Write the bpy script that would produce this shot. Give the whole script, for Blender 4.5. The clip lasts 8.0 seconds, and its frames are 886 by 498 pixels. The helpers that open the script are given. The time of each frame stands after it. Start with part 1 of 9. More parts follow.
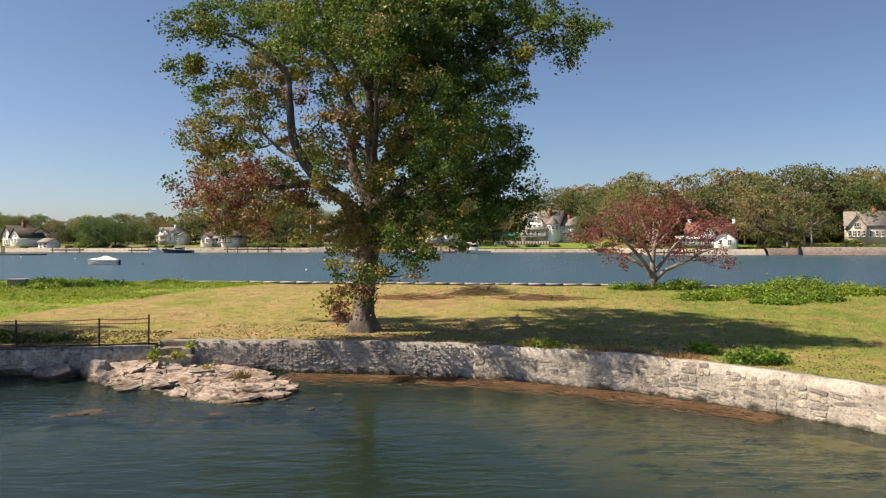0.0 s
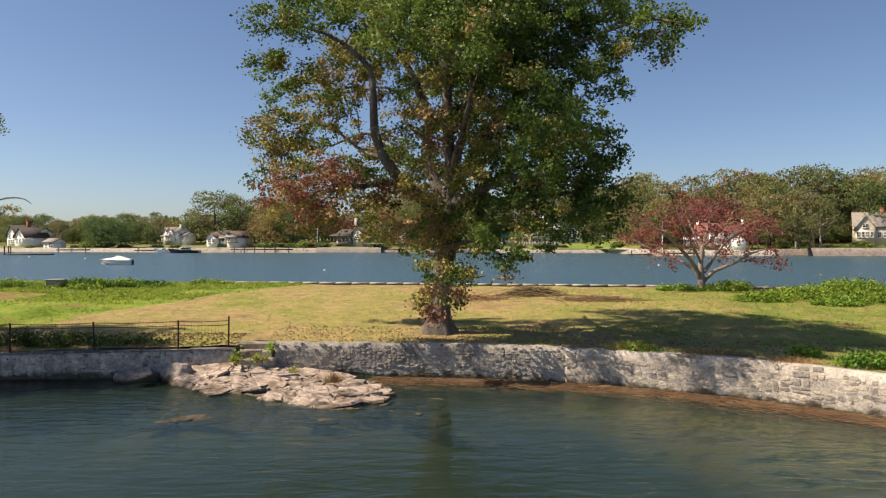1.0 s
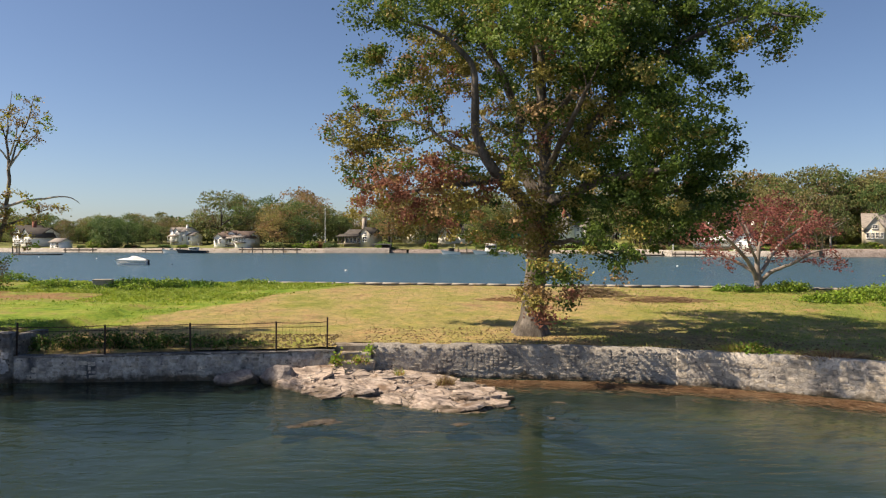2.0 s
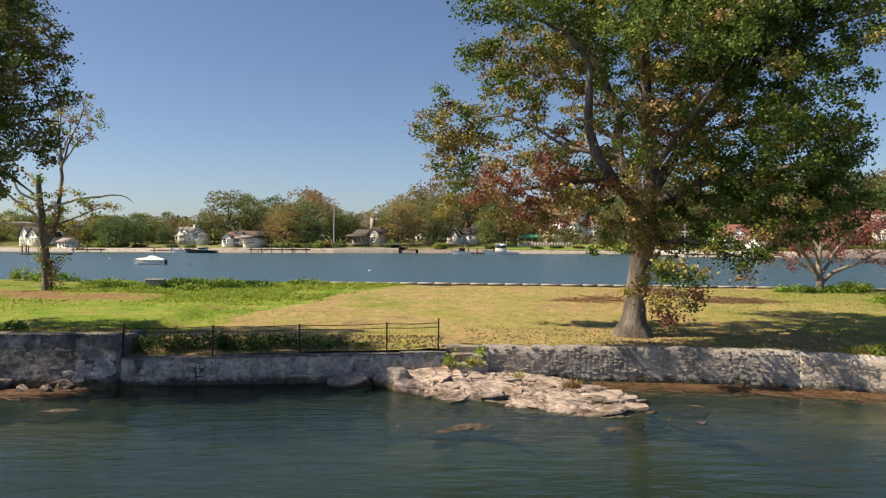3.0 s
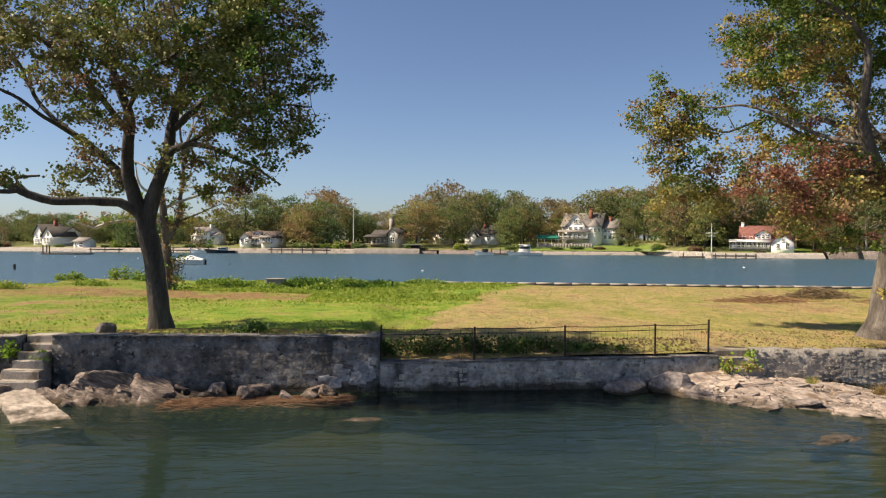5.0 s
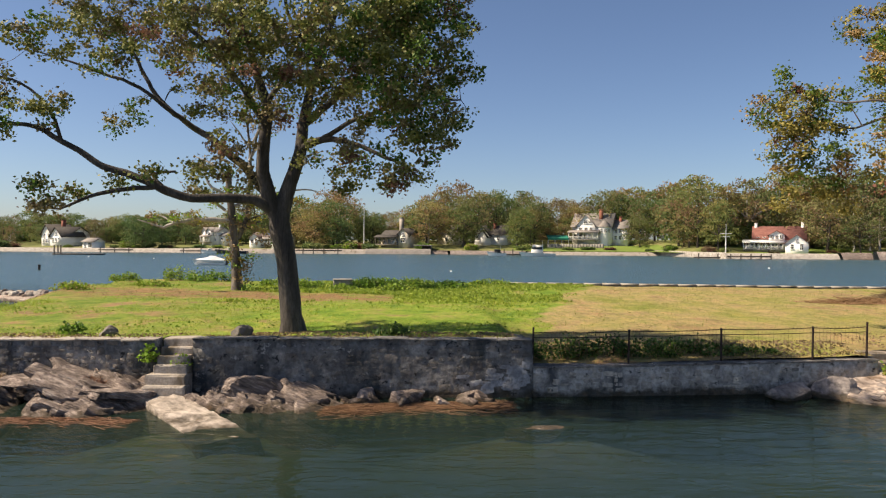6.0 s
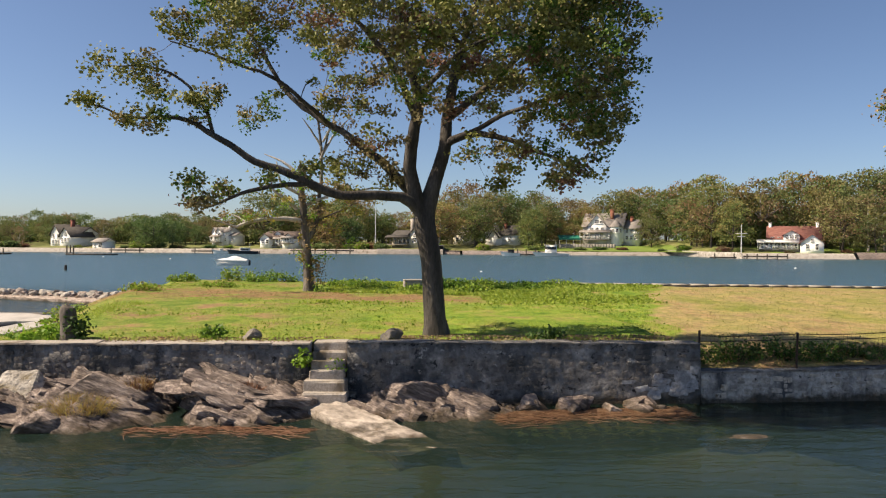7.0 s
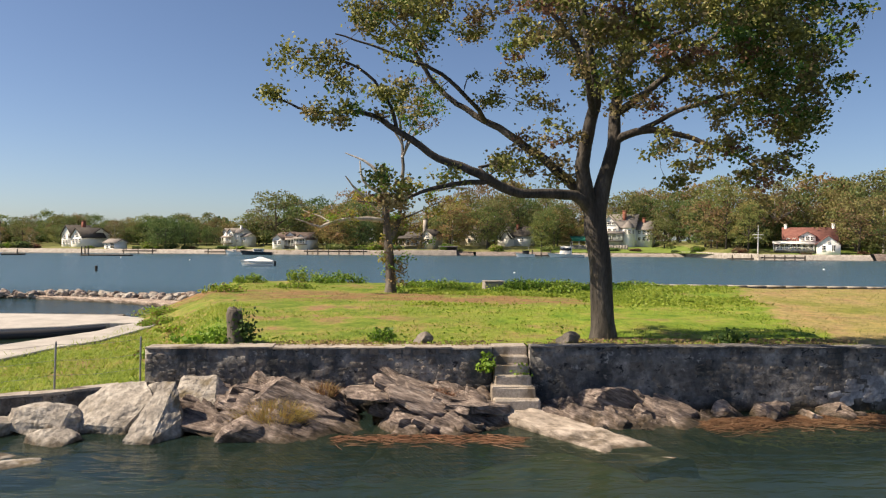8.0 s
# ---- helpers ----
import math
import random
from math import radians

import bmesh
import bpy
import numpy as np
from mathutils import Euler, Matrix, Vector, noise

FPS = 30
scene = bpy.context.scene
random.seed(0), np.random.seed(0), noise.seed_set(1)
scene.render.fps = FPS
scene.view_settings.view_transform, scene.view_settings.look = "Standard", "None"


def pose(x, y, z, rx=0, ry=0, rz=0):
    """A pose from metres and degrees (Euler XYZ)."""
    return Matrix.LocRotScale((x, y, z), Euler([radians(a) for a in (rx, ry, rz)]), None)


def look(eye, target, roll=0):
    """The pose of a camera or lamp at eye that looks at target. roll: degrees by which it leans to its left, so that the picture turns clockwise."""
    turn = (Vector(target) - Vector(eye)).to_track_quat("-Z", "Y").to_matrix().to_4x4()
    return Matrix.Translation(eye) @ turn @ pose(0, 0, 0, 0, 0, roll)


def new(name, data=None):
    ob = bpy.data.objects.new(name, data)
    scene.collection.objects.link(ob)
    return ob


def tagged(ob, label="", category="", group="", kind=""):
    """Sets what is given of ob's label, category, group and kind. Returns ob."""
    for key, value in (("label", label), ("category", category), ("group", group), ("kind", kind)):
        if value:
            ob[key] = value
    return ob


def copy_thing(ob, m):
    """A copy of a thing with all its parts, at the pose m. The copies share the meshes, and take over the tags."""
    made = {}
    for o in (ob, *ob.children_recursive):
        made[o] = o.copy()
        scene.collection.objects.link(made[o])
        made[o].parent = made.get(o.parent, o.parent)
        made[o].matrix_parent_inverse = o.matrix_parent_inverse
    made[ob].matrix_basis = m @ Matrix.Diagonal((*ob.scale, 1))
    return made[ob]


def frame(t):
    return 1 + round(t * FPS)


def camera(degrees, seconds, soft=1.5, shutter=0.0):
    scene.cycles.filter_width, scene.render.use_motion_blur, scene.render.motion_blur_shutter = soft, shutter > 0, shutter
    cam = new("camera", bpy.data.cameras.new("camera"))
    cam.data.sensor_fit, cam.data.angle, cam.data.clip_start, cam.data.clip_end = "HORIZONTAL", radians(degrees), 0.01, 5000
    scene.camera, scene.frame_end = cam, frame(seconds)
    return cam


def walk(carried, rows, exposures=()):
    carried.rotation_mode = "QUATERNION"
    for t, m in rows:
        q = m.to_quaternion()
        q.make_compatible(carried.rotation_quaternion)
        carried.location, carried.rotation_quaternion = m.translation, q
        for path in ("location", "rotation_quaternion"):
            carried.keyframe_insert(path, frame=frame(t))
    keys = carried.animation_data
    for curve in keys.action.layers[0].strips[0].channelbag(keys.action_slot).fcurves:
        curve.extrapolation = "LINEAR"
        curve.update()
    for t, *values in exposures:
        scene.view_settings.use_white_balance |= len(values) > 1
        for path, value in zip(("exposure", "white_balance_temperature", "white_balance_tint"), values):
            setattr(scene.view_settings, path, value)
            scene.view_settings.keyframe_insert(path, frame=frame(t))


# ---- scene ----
cam = camera(62.8, 8.0, 1.2)
METRES, EYE, TILT, LEAN, TURN = 32.0, 4.6, -0.94, 0.0, 0.0
ROWS = [
    (0.0, 0.0, 0.0, 0.0, -0.0, 0.0, 0.0),
    (0.5, -0.0436, 0.009, 0.0003, -0.11, 0.02, -0.04),
    (1.0, -0.0933, 0.0181, 0.0001, -0.21, 0.03, -0.07),
    (1.5, -0.1467, 0.0273, -0.0005, -0.33, 0.06, -0.1),
    (3.0, -0.3167, 0.0544, -0.0024, -0.68, 0.1, -0.22),
    (3.5, -0.3786, 0.0658, -0.0035, -0.81, 0.13, -0.26),
    (4.0, -0.4418, 0.0785, -0.0054, -0.94, 0.18, -0.32),
    (4.5, -0.506, 0.0918, -0.007, -1.06, 0.18, -0.34),
    (6.0, -0.7051, 0.136, -0.0101, -1.45, 0.25, -0.38),
    (6.5, -0.7716, 0.1513, -0.0108, -1.54, 0.24, -0.38),
    (7.0, -0.8376, 0.1669, -0.0113, -1.63, 0.26, -0.35),
    (7.5, -0.907, 0.1806, -0.0119, -1.71, 0.3, -0.37),
    (8.0, -0.9807, 0.1929, -0.0128, -1.8, 0.35, -0.4),
]
walk(cam, [(t, pose(0, 0, EYE, TILT, LEAN, TURN) @ pose(METRES * x, METRES * y, METRES * z, 90 + pitch, roll, yaw)) for t, x, y, z, yaw, pitch, roll in ROWS], [(0.0, 0.50, 7120, 13.0)])

# ---- light ----
SUN_ELEVATION, SUN_AZIMUTH = 47.0, 265.5
world = bpy.data.worlds.new("world")
scene.world = world
world.use_nodes = True
wn = world.node_tree.nodes
sky = wn.new("ShaderNodeTexSky")
sky.sky_type = "NISHITA"
sky.sun_disc = False
sky.sun_elevation, sky.sun_rotation = radians(SUN_ELEVATION), radians(SUN_AZIMUTH)
sky.air_density, sky.dust_density, sky.ozone_density = 0.8, 0.7, 4.0
wn["Background"].inputs["Strength"].default_value = 0.085
sky_tone = wn.new("ShaderNodeMix")
sky_tone.data_type, sky_tone.blend_type = "RGBA", "MULTIPLY"
sky_tone.inputs[0].default_value = 1.0
sky_tone.inputs[7].default_value = (0.94, 0.975, 1.035, 1)
world.node_tree.links.new(sky.outputs["Color"], sky_tone.inputs[6])
world.node_tree.links.new(sky_tone.outputs[2], wn["Background"].inputs["Color"])

sun = new("sun", bpy.data.lights.new("sun", "SUN"))
sun.data.energy, sun.data.angle, sun.data.color = 5.8, radians(0.6), (1.0, 0.885, 0.72)
_e, _a = radians(SUN_ELEVATION), radians(SUN_AZIMUTH)
SUN_FROM = Vector((math.cos(_e) * math.sin(_a), math.cos(_e) * math.cos(_a), math.sin(_e)))
sun.matrix_world = look(SUN_FROM * 50, (0, 0, 0))

# ---- materials ----
def nodes_of(name):
    m = bpy.data.materials.new(name)
    m.use_nodes = True
    t = m.node_tree
    return m, t, t.nodes["Principled BSDF"], t.nodes["Material Output"]


def link(t, a, b):
    t.links.new(a, b)


def noise_at(t, scale, detail=4.0, stretch=(1, 1, 1), rough=0.6, distort=0.0, turn=(0, 0, 0)):
    """Noise in world metres."""
    geo = t.nodes.new("ShaderNodeNewGeometry")
    mp = t.nodes.new("ShaderNodeMapping")
    mp.vector_type = "TEXTURE"
    mp.inputs["Scale"].default_value = tuple(1 / k for k in stretch)
    mp.inputs["Rotation"].default_value = tuple(radians(k) for k in turn)
    n = t.nodes.new("ShaderNodeTexNoise")
    n.inputs["Scale"].default_value = scale
    n.inputs["Detail"].default_value = detail
    n.inputs["Roughness"].default_value = rough
    n.inputs["Distortion"].default_value = distort
    link(t, geo.outputs["Position"], mp.inputs["Vector"])
    link(t, mp.outputs["Vector"], n.inputs["Vector"])
    return n.outputs["Fac"]


def cracks_at(t, scale, stretch, turn, wide):
    """Joints of rock: 0 in a joint, 1 on the block, warped by noise."""
    geo = t.nodes.new("ShaderNodeNewGeometry")
    mp = t.nodes.new("ShaderNodeMapping")
    mp.vector_type = "TEXTURE"
    mp.inputs["Scale"].default_value = tuple(1 / k for k in stretch)
    mp.inputs["Rotation"].default_value = tuple(radians(k) for k in turn)
    n = t.nodes.new("ShaderNodeTexNoise")
    n.inputs["Scale"].default_value = 2.5
    ad = t.nodes.new("ShaderNodeVectorMath")
    ad.operation = "MULTIPLY_ADD"
    ad.inputs[1].default_value = (0.35, 0.35, 0.35)
    v = t.nodes.new("ShaderNodeTexVoronoi")
    v.feature = "DISTANCE_TO_EDGE"
    v.inputs["Scale"].default_value = scale
    link(t, geo.outputs["Position"], n.inputs["Vector"])
    link(t, n.outputs["Color"], ad.inputs[0])
    link(t, geo.outputs["Position"], ad.inputs[2])
    link(t, ad.outputs[0], mp.inputs["Vector"])
    link(t, mp.outputs["Vector"], v.inputs["Vector"])
    return math_node(t, "DIVIDE", v.outputs["Distance"], wide, True)


def ramp(t, fac, stops):
    r = t.nodes.new("ShaderNodeValToRGB")
    e = r.color_ramp.elements
    while len(e) < len(stops):
        e.new(0.5)
    for el, (p, c) in zip(e, stops):
        el.position = p
        el.color = (*c, 1) if len(c) == 3 else c
    link(t, fac, r.inputs["Fac"])
    return r.outputs["Color"]


def math_node(t, op, a, b=None, clamp=False):
    n = t.nodes.new("ShaderNodeMath")
    n.operation = op
    n.use_clamp = clamp
    for i, v in enumerate((a, b)):
        if v is None:
            continue
        if isinstance(v, (int, float)):
            n.inputs[i].default_value = v
        else:
            link(t, v, n.inputs[i])
    return n.outputs[0]


def mix_col(t, fac, a, b, how="MIX"):
    n = t.nodes.new("ShaderNodeMix")
    n.data_type = "RGBA"
    n.blend_type = how
    for key, v in (("Factor", fac), ("A", a), ("B", b)):
        sock = [s for s in n.inputs if s.name == key and (s.type == ("VALUE" if key == "Factor" else "RGBA"))][0]
        if isinstance(v, (int, float)):
            sock.default_value = v
        elif isinstance(v, tuple):
            sock.default_value = (*v, 1)
        else:
            link(t, v, sock)
    return [s for s in n.outputs if s.type == "RGBA"][0]


def bump(t, height, strength, distance, bsdf):
    b = t.nodes.new("ShaderNodeBump")
    b.inputs["Strength"].default_value = strength
    b.inputs["Distance"].default_value = distance
    link(t, height, b.inputs["Height"])
    link(t, b.outputs["Normal"], bsdf.inputs["Normal"])
    return b


def spread(cols):
    k = len(cols)
    return [(0.28 + 0.44 * i / max(1, k - 1), c) for i, c in enumerate(cols)]


def surf(name, cols, scale=1.5, fine=25.0, fine_amount=0.35, rough=0.85, bump_strength=0.5, bump_scale=30.0, bump_dist=0.02,
         metal=0.0, tint="", tint_amount=0.35, stretch=(1, 1, 1), stain=None, stain_scale=0.6, stain_at=0.55, spec=0.3, turn=(0, 0, 0), crack=None, fleck=None, tide=0.0):
    """A weathered surface: broad colour patches, fine grain, relief, and a tint that differs from piece to piece."""
    m, t, b, out = nodes_of(name)
    col = ramp(t, noise_at(t, scale, 5, stretch, turn=turn), spread(cols))
    grain = ramp(t, noise_at(t, fine, 6, stretch, turn=turn), [(0.3, (0.45, 0.45, 0.45)), (0.7, (1.35, 1.35, 1.35))])
    col = mix_col(t, fine_amount, col, grain, "MULTIPLY")
    if stain:
        f = ramp(t, noise_at(t, stain_scale, 6, (1, 1, 0.6)), [(stain_at, (0, 0, 0)), (stain_at + 0.12, (1, 1, 1))])
        col = mix_col(t, f, col, stain)
    if fleck:
        f = ramp(t, noise_at(t, 3.2, 7, (1, 1, 1.3), 0.7), [(0.60, (0, 0, 0)), (0.66, (1, 1, 1))])
        col = mix_col(t, f, col, fleck)
        f = ramp(t, noise_at(t, 5.0, 7, (1, 1, 1.3), 0.7), [(0.36, (1, 1, 1)), (0.41, (0, 0, 0))])
        col = mix_col(t, f, col, tuple(0.35 * c for c in cols[0]))
    if tide:
        # weed and wet stain up to the tide line
        sp = t.nodes.new("ShaderNodeSeparateXYZ")
        ge = t.nodes.new("ShaderNodeNewGeometry")
        link(t, ge.outputs["Position"], sp.inputs["Vector"])
        lvl = math_node(t, "ADD", sp.outputs["Z"], math_node(t, "MULTIPLY", math_node(t, "SUBTRACT", noise_at(t, 1.8, 5), 0.5), -0.7))
        f = math_node(t, "SUBTRACT", 1.0, math_node(t, "MULTIPLY", math_node(t, "SUBTRACT", lvl, tide - 0.06), 7.0, True))
        wet = ramp(t, noise_at(t, 4.0, 5), [(0.35, (0.022, 0.020, 0.014)), (0.6, (0.075, 0.055, 0.032)), (0.75, (0.13, 0.075, 0.04))])
        col = mix_col(t, math_node(t, "MULTIPLY", f, 0.88), col, wet)
    if tint:
        src = t.nodes.new("ShaderNodeObjectInfo" if tint == "object" else "ShaderNodeNewGeometry")
        r = src.outputs["Random" if tint == "object" else "Random Per Island"]
        k = ramp(t, r, [(0.0, (0.5, 0.5, 0.53)), (0.5, (1, 0.97, 0.93)), (1.0, (1.5, 1.4, 1.25))])
        col = mix_col(t, tint_amount, col, k, "MULTIPLY")
    height = noise_at(t, bump_scale, 6, stretch, turn=turn)
    if crack:
        k = cracks_at(t, crack, stretch, turn, 0.03)
        col = mix_col(t, math_node(t, "MULTIPLY", math_node(t, "SUBTRACT", 1.0, k), 0.5), col, tuple(0.3 * c for c in cols[0]))
        height = math_node(t, "ADD", height, math_node(t, "MULTIPLY", k, 0.5))
    link(t, col, b.inputs["Base Color"])
    b.inputs["Roughness"].default_value = rough
    b.inputs["Metallic"].default_value = metal
    b.inputs["Specular IOR Level"].default_value = spec
    if bump_strength:
        bump(t, height, bump_strength, bump_dist, b)
    return m


def paint(name, col, rough=0.6, metal=0.0, dirt=0.25, spec=0.4):
    """Paint or metal with faint dirt."""
    m, t, b, out = nodes_of(name)
    g = ramp(t, noise_at(t, 3.0, 6), [(0.3, tuple(c * (1 - dirt) for c in col)), (0.65, col)])
    link(t, g, b.inputs["Base Color"])
    b.inputs["Roughness"].default_value = rough
    b.inputs["Metallic"].default_value = metal
    b.inputs["Specular IOR Level"].default_value = spec
    return m


def leaf_mat(name, cols, passing=0.4, rough=0.55, vary=0.7):
    """Leaves: each leaf its own tone, with light passing through."""
    m, t, b, out = nodes_of(name)
    geo = t.nodes.new("ShaderNodeNewGeometry")
    info = t.nodes.new("ShaderNodeObjectInfo")
    patch = noise_at(t, 0.9, 4, rough=0.65)
    f = math_node(t, "ADD", math_node(t, "MULTIPLY", geo.outputs["Random Per Island"], 0.34), math_node(t, "MULTIPLY", patch, 0.66))
    k = len(cols)
    col = ramp(t, f, [(0.15 + 0.7 * i / max(1, k - 1), c) for i, c in enumerate(cols)])
    tone = ramp(t, info.outputs["Random"], [(0, (0.64, 0.86, 0.74)), (0.5, (0.98, 1.03, 1.0)), (1, (1.34, 1.24, 1.05))])
    col = mix_col(t, vary, col, tone, "MULTIPLY")
    link(t, col, b.inputs["Base Color"])
    b.inputs["Roughness"].default_value = rough
    b.inputs["Specular IOR Level"].default_value = 0.25
    tr = t.nodes.new("ShaderNodeBsdfTranslucent")
    link(t, col, tr.inputs["Color"])
    mx = t.nodes.new("ShaderNodeMixShader")
    mx.inputs["Fac"].default_value = passing
    link(t, b.outputs["BSDF"], mx.inputs[1])
    link(t, tr.outputs["BSDF"], mx.inputs[2])
    link(t, mx.outputs["Shader"], out.inputs["Surface"])
    return m


def water_mat():
    """Turbid green harbour water: gloss by Fresnel over a silty, tinted view to the bed; windy and ruffled beyond the
    point, its body there tinted like mirrored sky.
    """
    m, t, b, out = nodes_of("water")
    t.nodes.remove(b)
    geo = t.nodes.new("ShaderNodeNewGeometry")
    sep = t.nodes.new("ShaderNodeSeparateXYZ")
    link(t, geo.outputs["Position"], sep.inputs["Vector"])
    wind_sky = math_node(t, "MULTIPLY", math_node(t, "SUBTRACT", sep.outputs["Y"], 40.0), 0.03, True)
    h1 = noise_at(t, 0.8, 3, (0.4, 1.0, 1), 0.5, 0.6)
    h2 = noise_at(t, 2.6, 3, (0.32, 1.0, 1), 0.55, 0.5)
    h3 = noise_at(t, 0.12, 2, (0.6, 1.0, 1))
    h = math_node(t, "ADD", math_node(t, "MULTIPLY", h1, 0.7), math_node(t, "MULTIPLY", h2, 1.15))
    h = math_node(t, "ADD", h, math_node(t, "MULTIPLY", h3, 1.5))
    bp = t.nodes.new("ShaderNodeBump")
    link(t, math_node(t, "ADD", 0.3, math_node(t, "MULTIPLY", wind_sky, 0.6)), bp.inputs["Strength"])
    bp.inputs["Distance"].default_value = 0.12
    link(t, h, bp.inputs["Height"])
    fr = t.nodes.new("ShaderNodeFresnel")
    fr.inputs["IOR"].default_value = 1.33
    link(t, bp.outputs["Normal"], fr.inputs["Normal"])
    gl = t.nodes.new("ShaderNodeBsdfGlossy")
    link(t, math_node(t, "ADD", 0.05, math_node(t, "MULTIPLY", wind_sky, 0.2)), gl.inputs["Roughness"])
    link(t, bp.outputs["Normal"], gl.inputs["Normal"])
    tr = t.nodes.new("ShaderNodeBsdfTransparent")
    tr.inputs["Color"].default_value = (0.72, 0.76, 0.62, 1)
    df = t.nodes.new("ShaderNodeBsdfDiffuse")
    # beyond the point, mirrored sky blue is put into the body colour
    link(t, mix_col(t, wind_sky, (0.022, 0.042, 0.035), (0.034, 0.084, 0.115)), df.inputs["Color"])
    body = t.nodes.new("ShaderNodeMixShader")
    link(t, math_node(t, "ADD", 0.46, math_node(t, "MULTIPLY", wind_sky, 0.5)), body.inputs["Fac"])
    link(t, tr.outputs["BSDF"], body.inputs[1])
    link(t, df.outputs["BSDF"], body.inputs[2])
    mx = t.nodes.new("ShaderNodeMixShader")
    # ruffled water mirrors less at a low angle
    link(t, math_node(t, "MULTIPLY", fr.outputs["Fac"], math_node(t, "SUBTRACT", 0.72, math_node(t, "MULTIPLY", wind_sky, 0.14))), mx.inputs["Fac"])
    link(t, body.outputs["Shader"], mx.inputs[1])
    link(t, gl.outputs["BSDF"], mx.inputs[2])
    link(t, mx.outputs["Shader"], out.inputs["Surface"])
    return m


def lawn_mat():
    """Mown, dry lawn; a lush weedy part towards the west; worn earth by the walls."""
    m, t, b, out = nodes_of("lawn")
    geo = t.nodes.new("ShaderNodeNewGeometry")
    sep = t.nodes.new("ShaderNodeSeparateXYZ")
    link(t, geo.outputs["Position"], sep.inputs["Vector"])
    X, Y = sep.outputs["X"], sep.outputs["Y"]
    wob = math_node(t, "MULTIPLY", math_node(t, "SUBTRACT", noise_at(t, 0.22, 4), 0.5), 9.0)
    dry = ramp(t, noise_at(t, 0.34, 7, (1, 0.8, 1), 0.66), [(0.34, (0.205, 0.215, 0.055)), (0.44, (0.27, 0.243, 0.086)), (0.54, (0.33, 0.258, 0.12)), (0.66, (0.27, 0.18, 0.10))])
    lush = ramp(t, noise_at(t, 0.55, 7, (1, 0.8, 1), 0.66), [(0.36, (0.098, 0.158, 0.025)), (0.46, (0.16, 0.215, 0.04)), (0.53, (0.235, 0.23, 0.065)), (0.61, (0.25, 0.165, 0.09))])
    fresh = ramp(t, noise_at(t, 0.6, 7, (1, 0.8, 1), 0.66), [(0.36, (0.10, 0.182, 0.022)), (0.46, (0.168, 0.252, 0.034)), (0.55, (0.235, 0.268, 0.055)), (0.66, (0.24, 0.19, 0.08))])
    lush = mix_col(t, math_node(t, "MULTIPLY", math_node(t, "SUBTRACT", -28.0, X), 0.2, True), fresh, lush)
    edge = math_node(t, "SUBTRACT", math_node(t, "ADD", math_node(t, "MULTIPLY", math_node(t, "SUBTRACT", Y, 30.7), 0.31), -18.2), X)
    f = math_node(t, "ADD", math_node(t, "MULTIPLY", math_node(t, "ADD", edge, math_node(t, "MULTIPLY", wob, 0.5)), 2.2), 0.5, True)
    col = mix_col(t, f, dry, lush)
    patch = ramp(t, noise_at(t, 0.8, 6, (1, 0.8, 1), 0.65), [(0.47, (0, 0, 0)), (0.6, (1, 1, 1))])
    col = mix_col(t, math_node(t, "MULTIPLY", patch, math_node(t, "ADD", 0.15, math_node(t, "MULTIPLY", f, 0.3))), col, (0.13, 0.20, 0.028))
    # a worn brown band across the weedy part
    band = math_node(t, "SUBTRACT", 1.0, math_node(t, "MULTIPLY", math_node(t, "ABSOLUTE", math_node(t, "ADD", math_node(t, "ADD", math_node(t, "SUBTRACT", Y, 40.5), math_node(t, "MULTIPLY", math_node(t, "ADD", X, 30.0), 0.25)), wob)), 0.24), True)
    west = math_node(t, "MULTIPLY", math_node(t, "SUBTRACT", -23.0, X), 0.5, True)
    worn = ramp(t, noise_at(t, 0.9, 6, (0.6, 1, 1)), [(0.38, (0, 0, 0)), (0.52, (1, 1, 1))])
    col = mix_col(t, math_node(t, "MULTIPLY", math_node(t, "MULTIPLY", band, west), math_node(t, "MULTIPLY", worn, 1.6)), col, (0.23, 0.145, 0.075))
    # greener mown grass east of the big tree
    east = math_node(t, "MULTIPLY", math_node(t, "ADD", math_node(t, "SUBTRACT", X, 6.0), wob), 0.14, True)
    col = mix_col(t, math_node(t, "MULTIPLY", east, 0.7), col, ramp(t, noise_at(t, 0.7, 7, (1, 0.8, 1), 0.66), [(0.36, (0.075, 0.15, 0.022)), (0.5, (0.16, 0.215, 0.042)), (0.58, (0.24, 0.20, 0.07)), (0.68, (0.27, 0.16, 0.085))]))
    col = mix_col(t, 0.6, col, ramp(t, noise_at(t, 2.0, 6, (1, 0.7, 1), 0.7), [(0.34, (0.5, 0.6, 0.5)), (0.5, (1.0, 1.0, 1.0)), (0.66, (1.4, 1.22, 1.15))]), "MULTIPLY")
    grain = ramp(t, noise_at(t, 9.0, 6, (1, 0.7, 1)), [(0.3, (0.55, 0.58, 0.5)), (0.7, (1.35, 1.3, 1.3))])
    col = mix_col(t, 0.6, col, grain, "MULTIPLY")
    link(t, col, b.inputs["Base Color"])
    b.inputs["Roughness"].default_value = 0.95
    b.inputs["Specular IOR Level"].default_value = 0.1
    bump(t, noise_at(t, 14.0, 6), 0.8, 0.06, b)
    return m


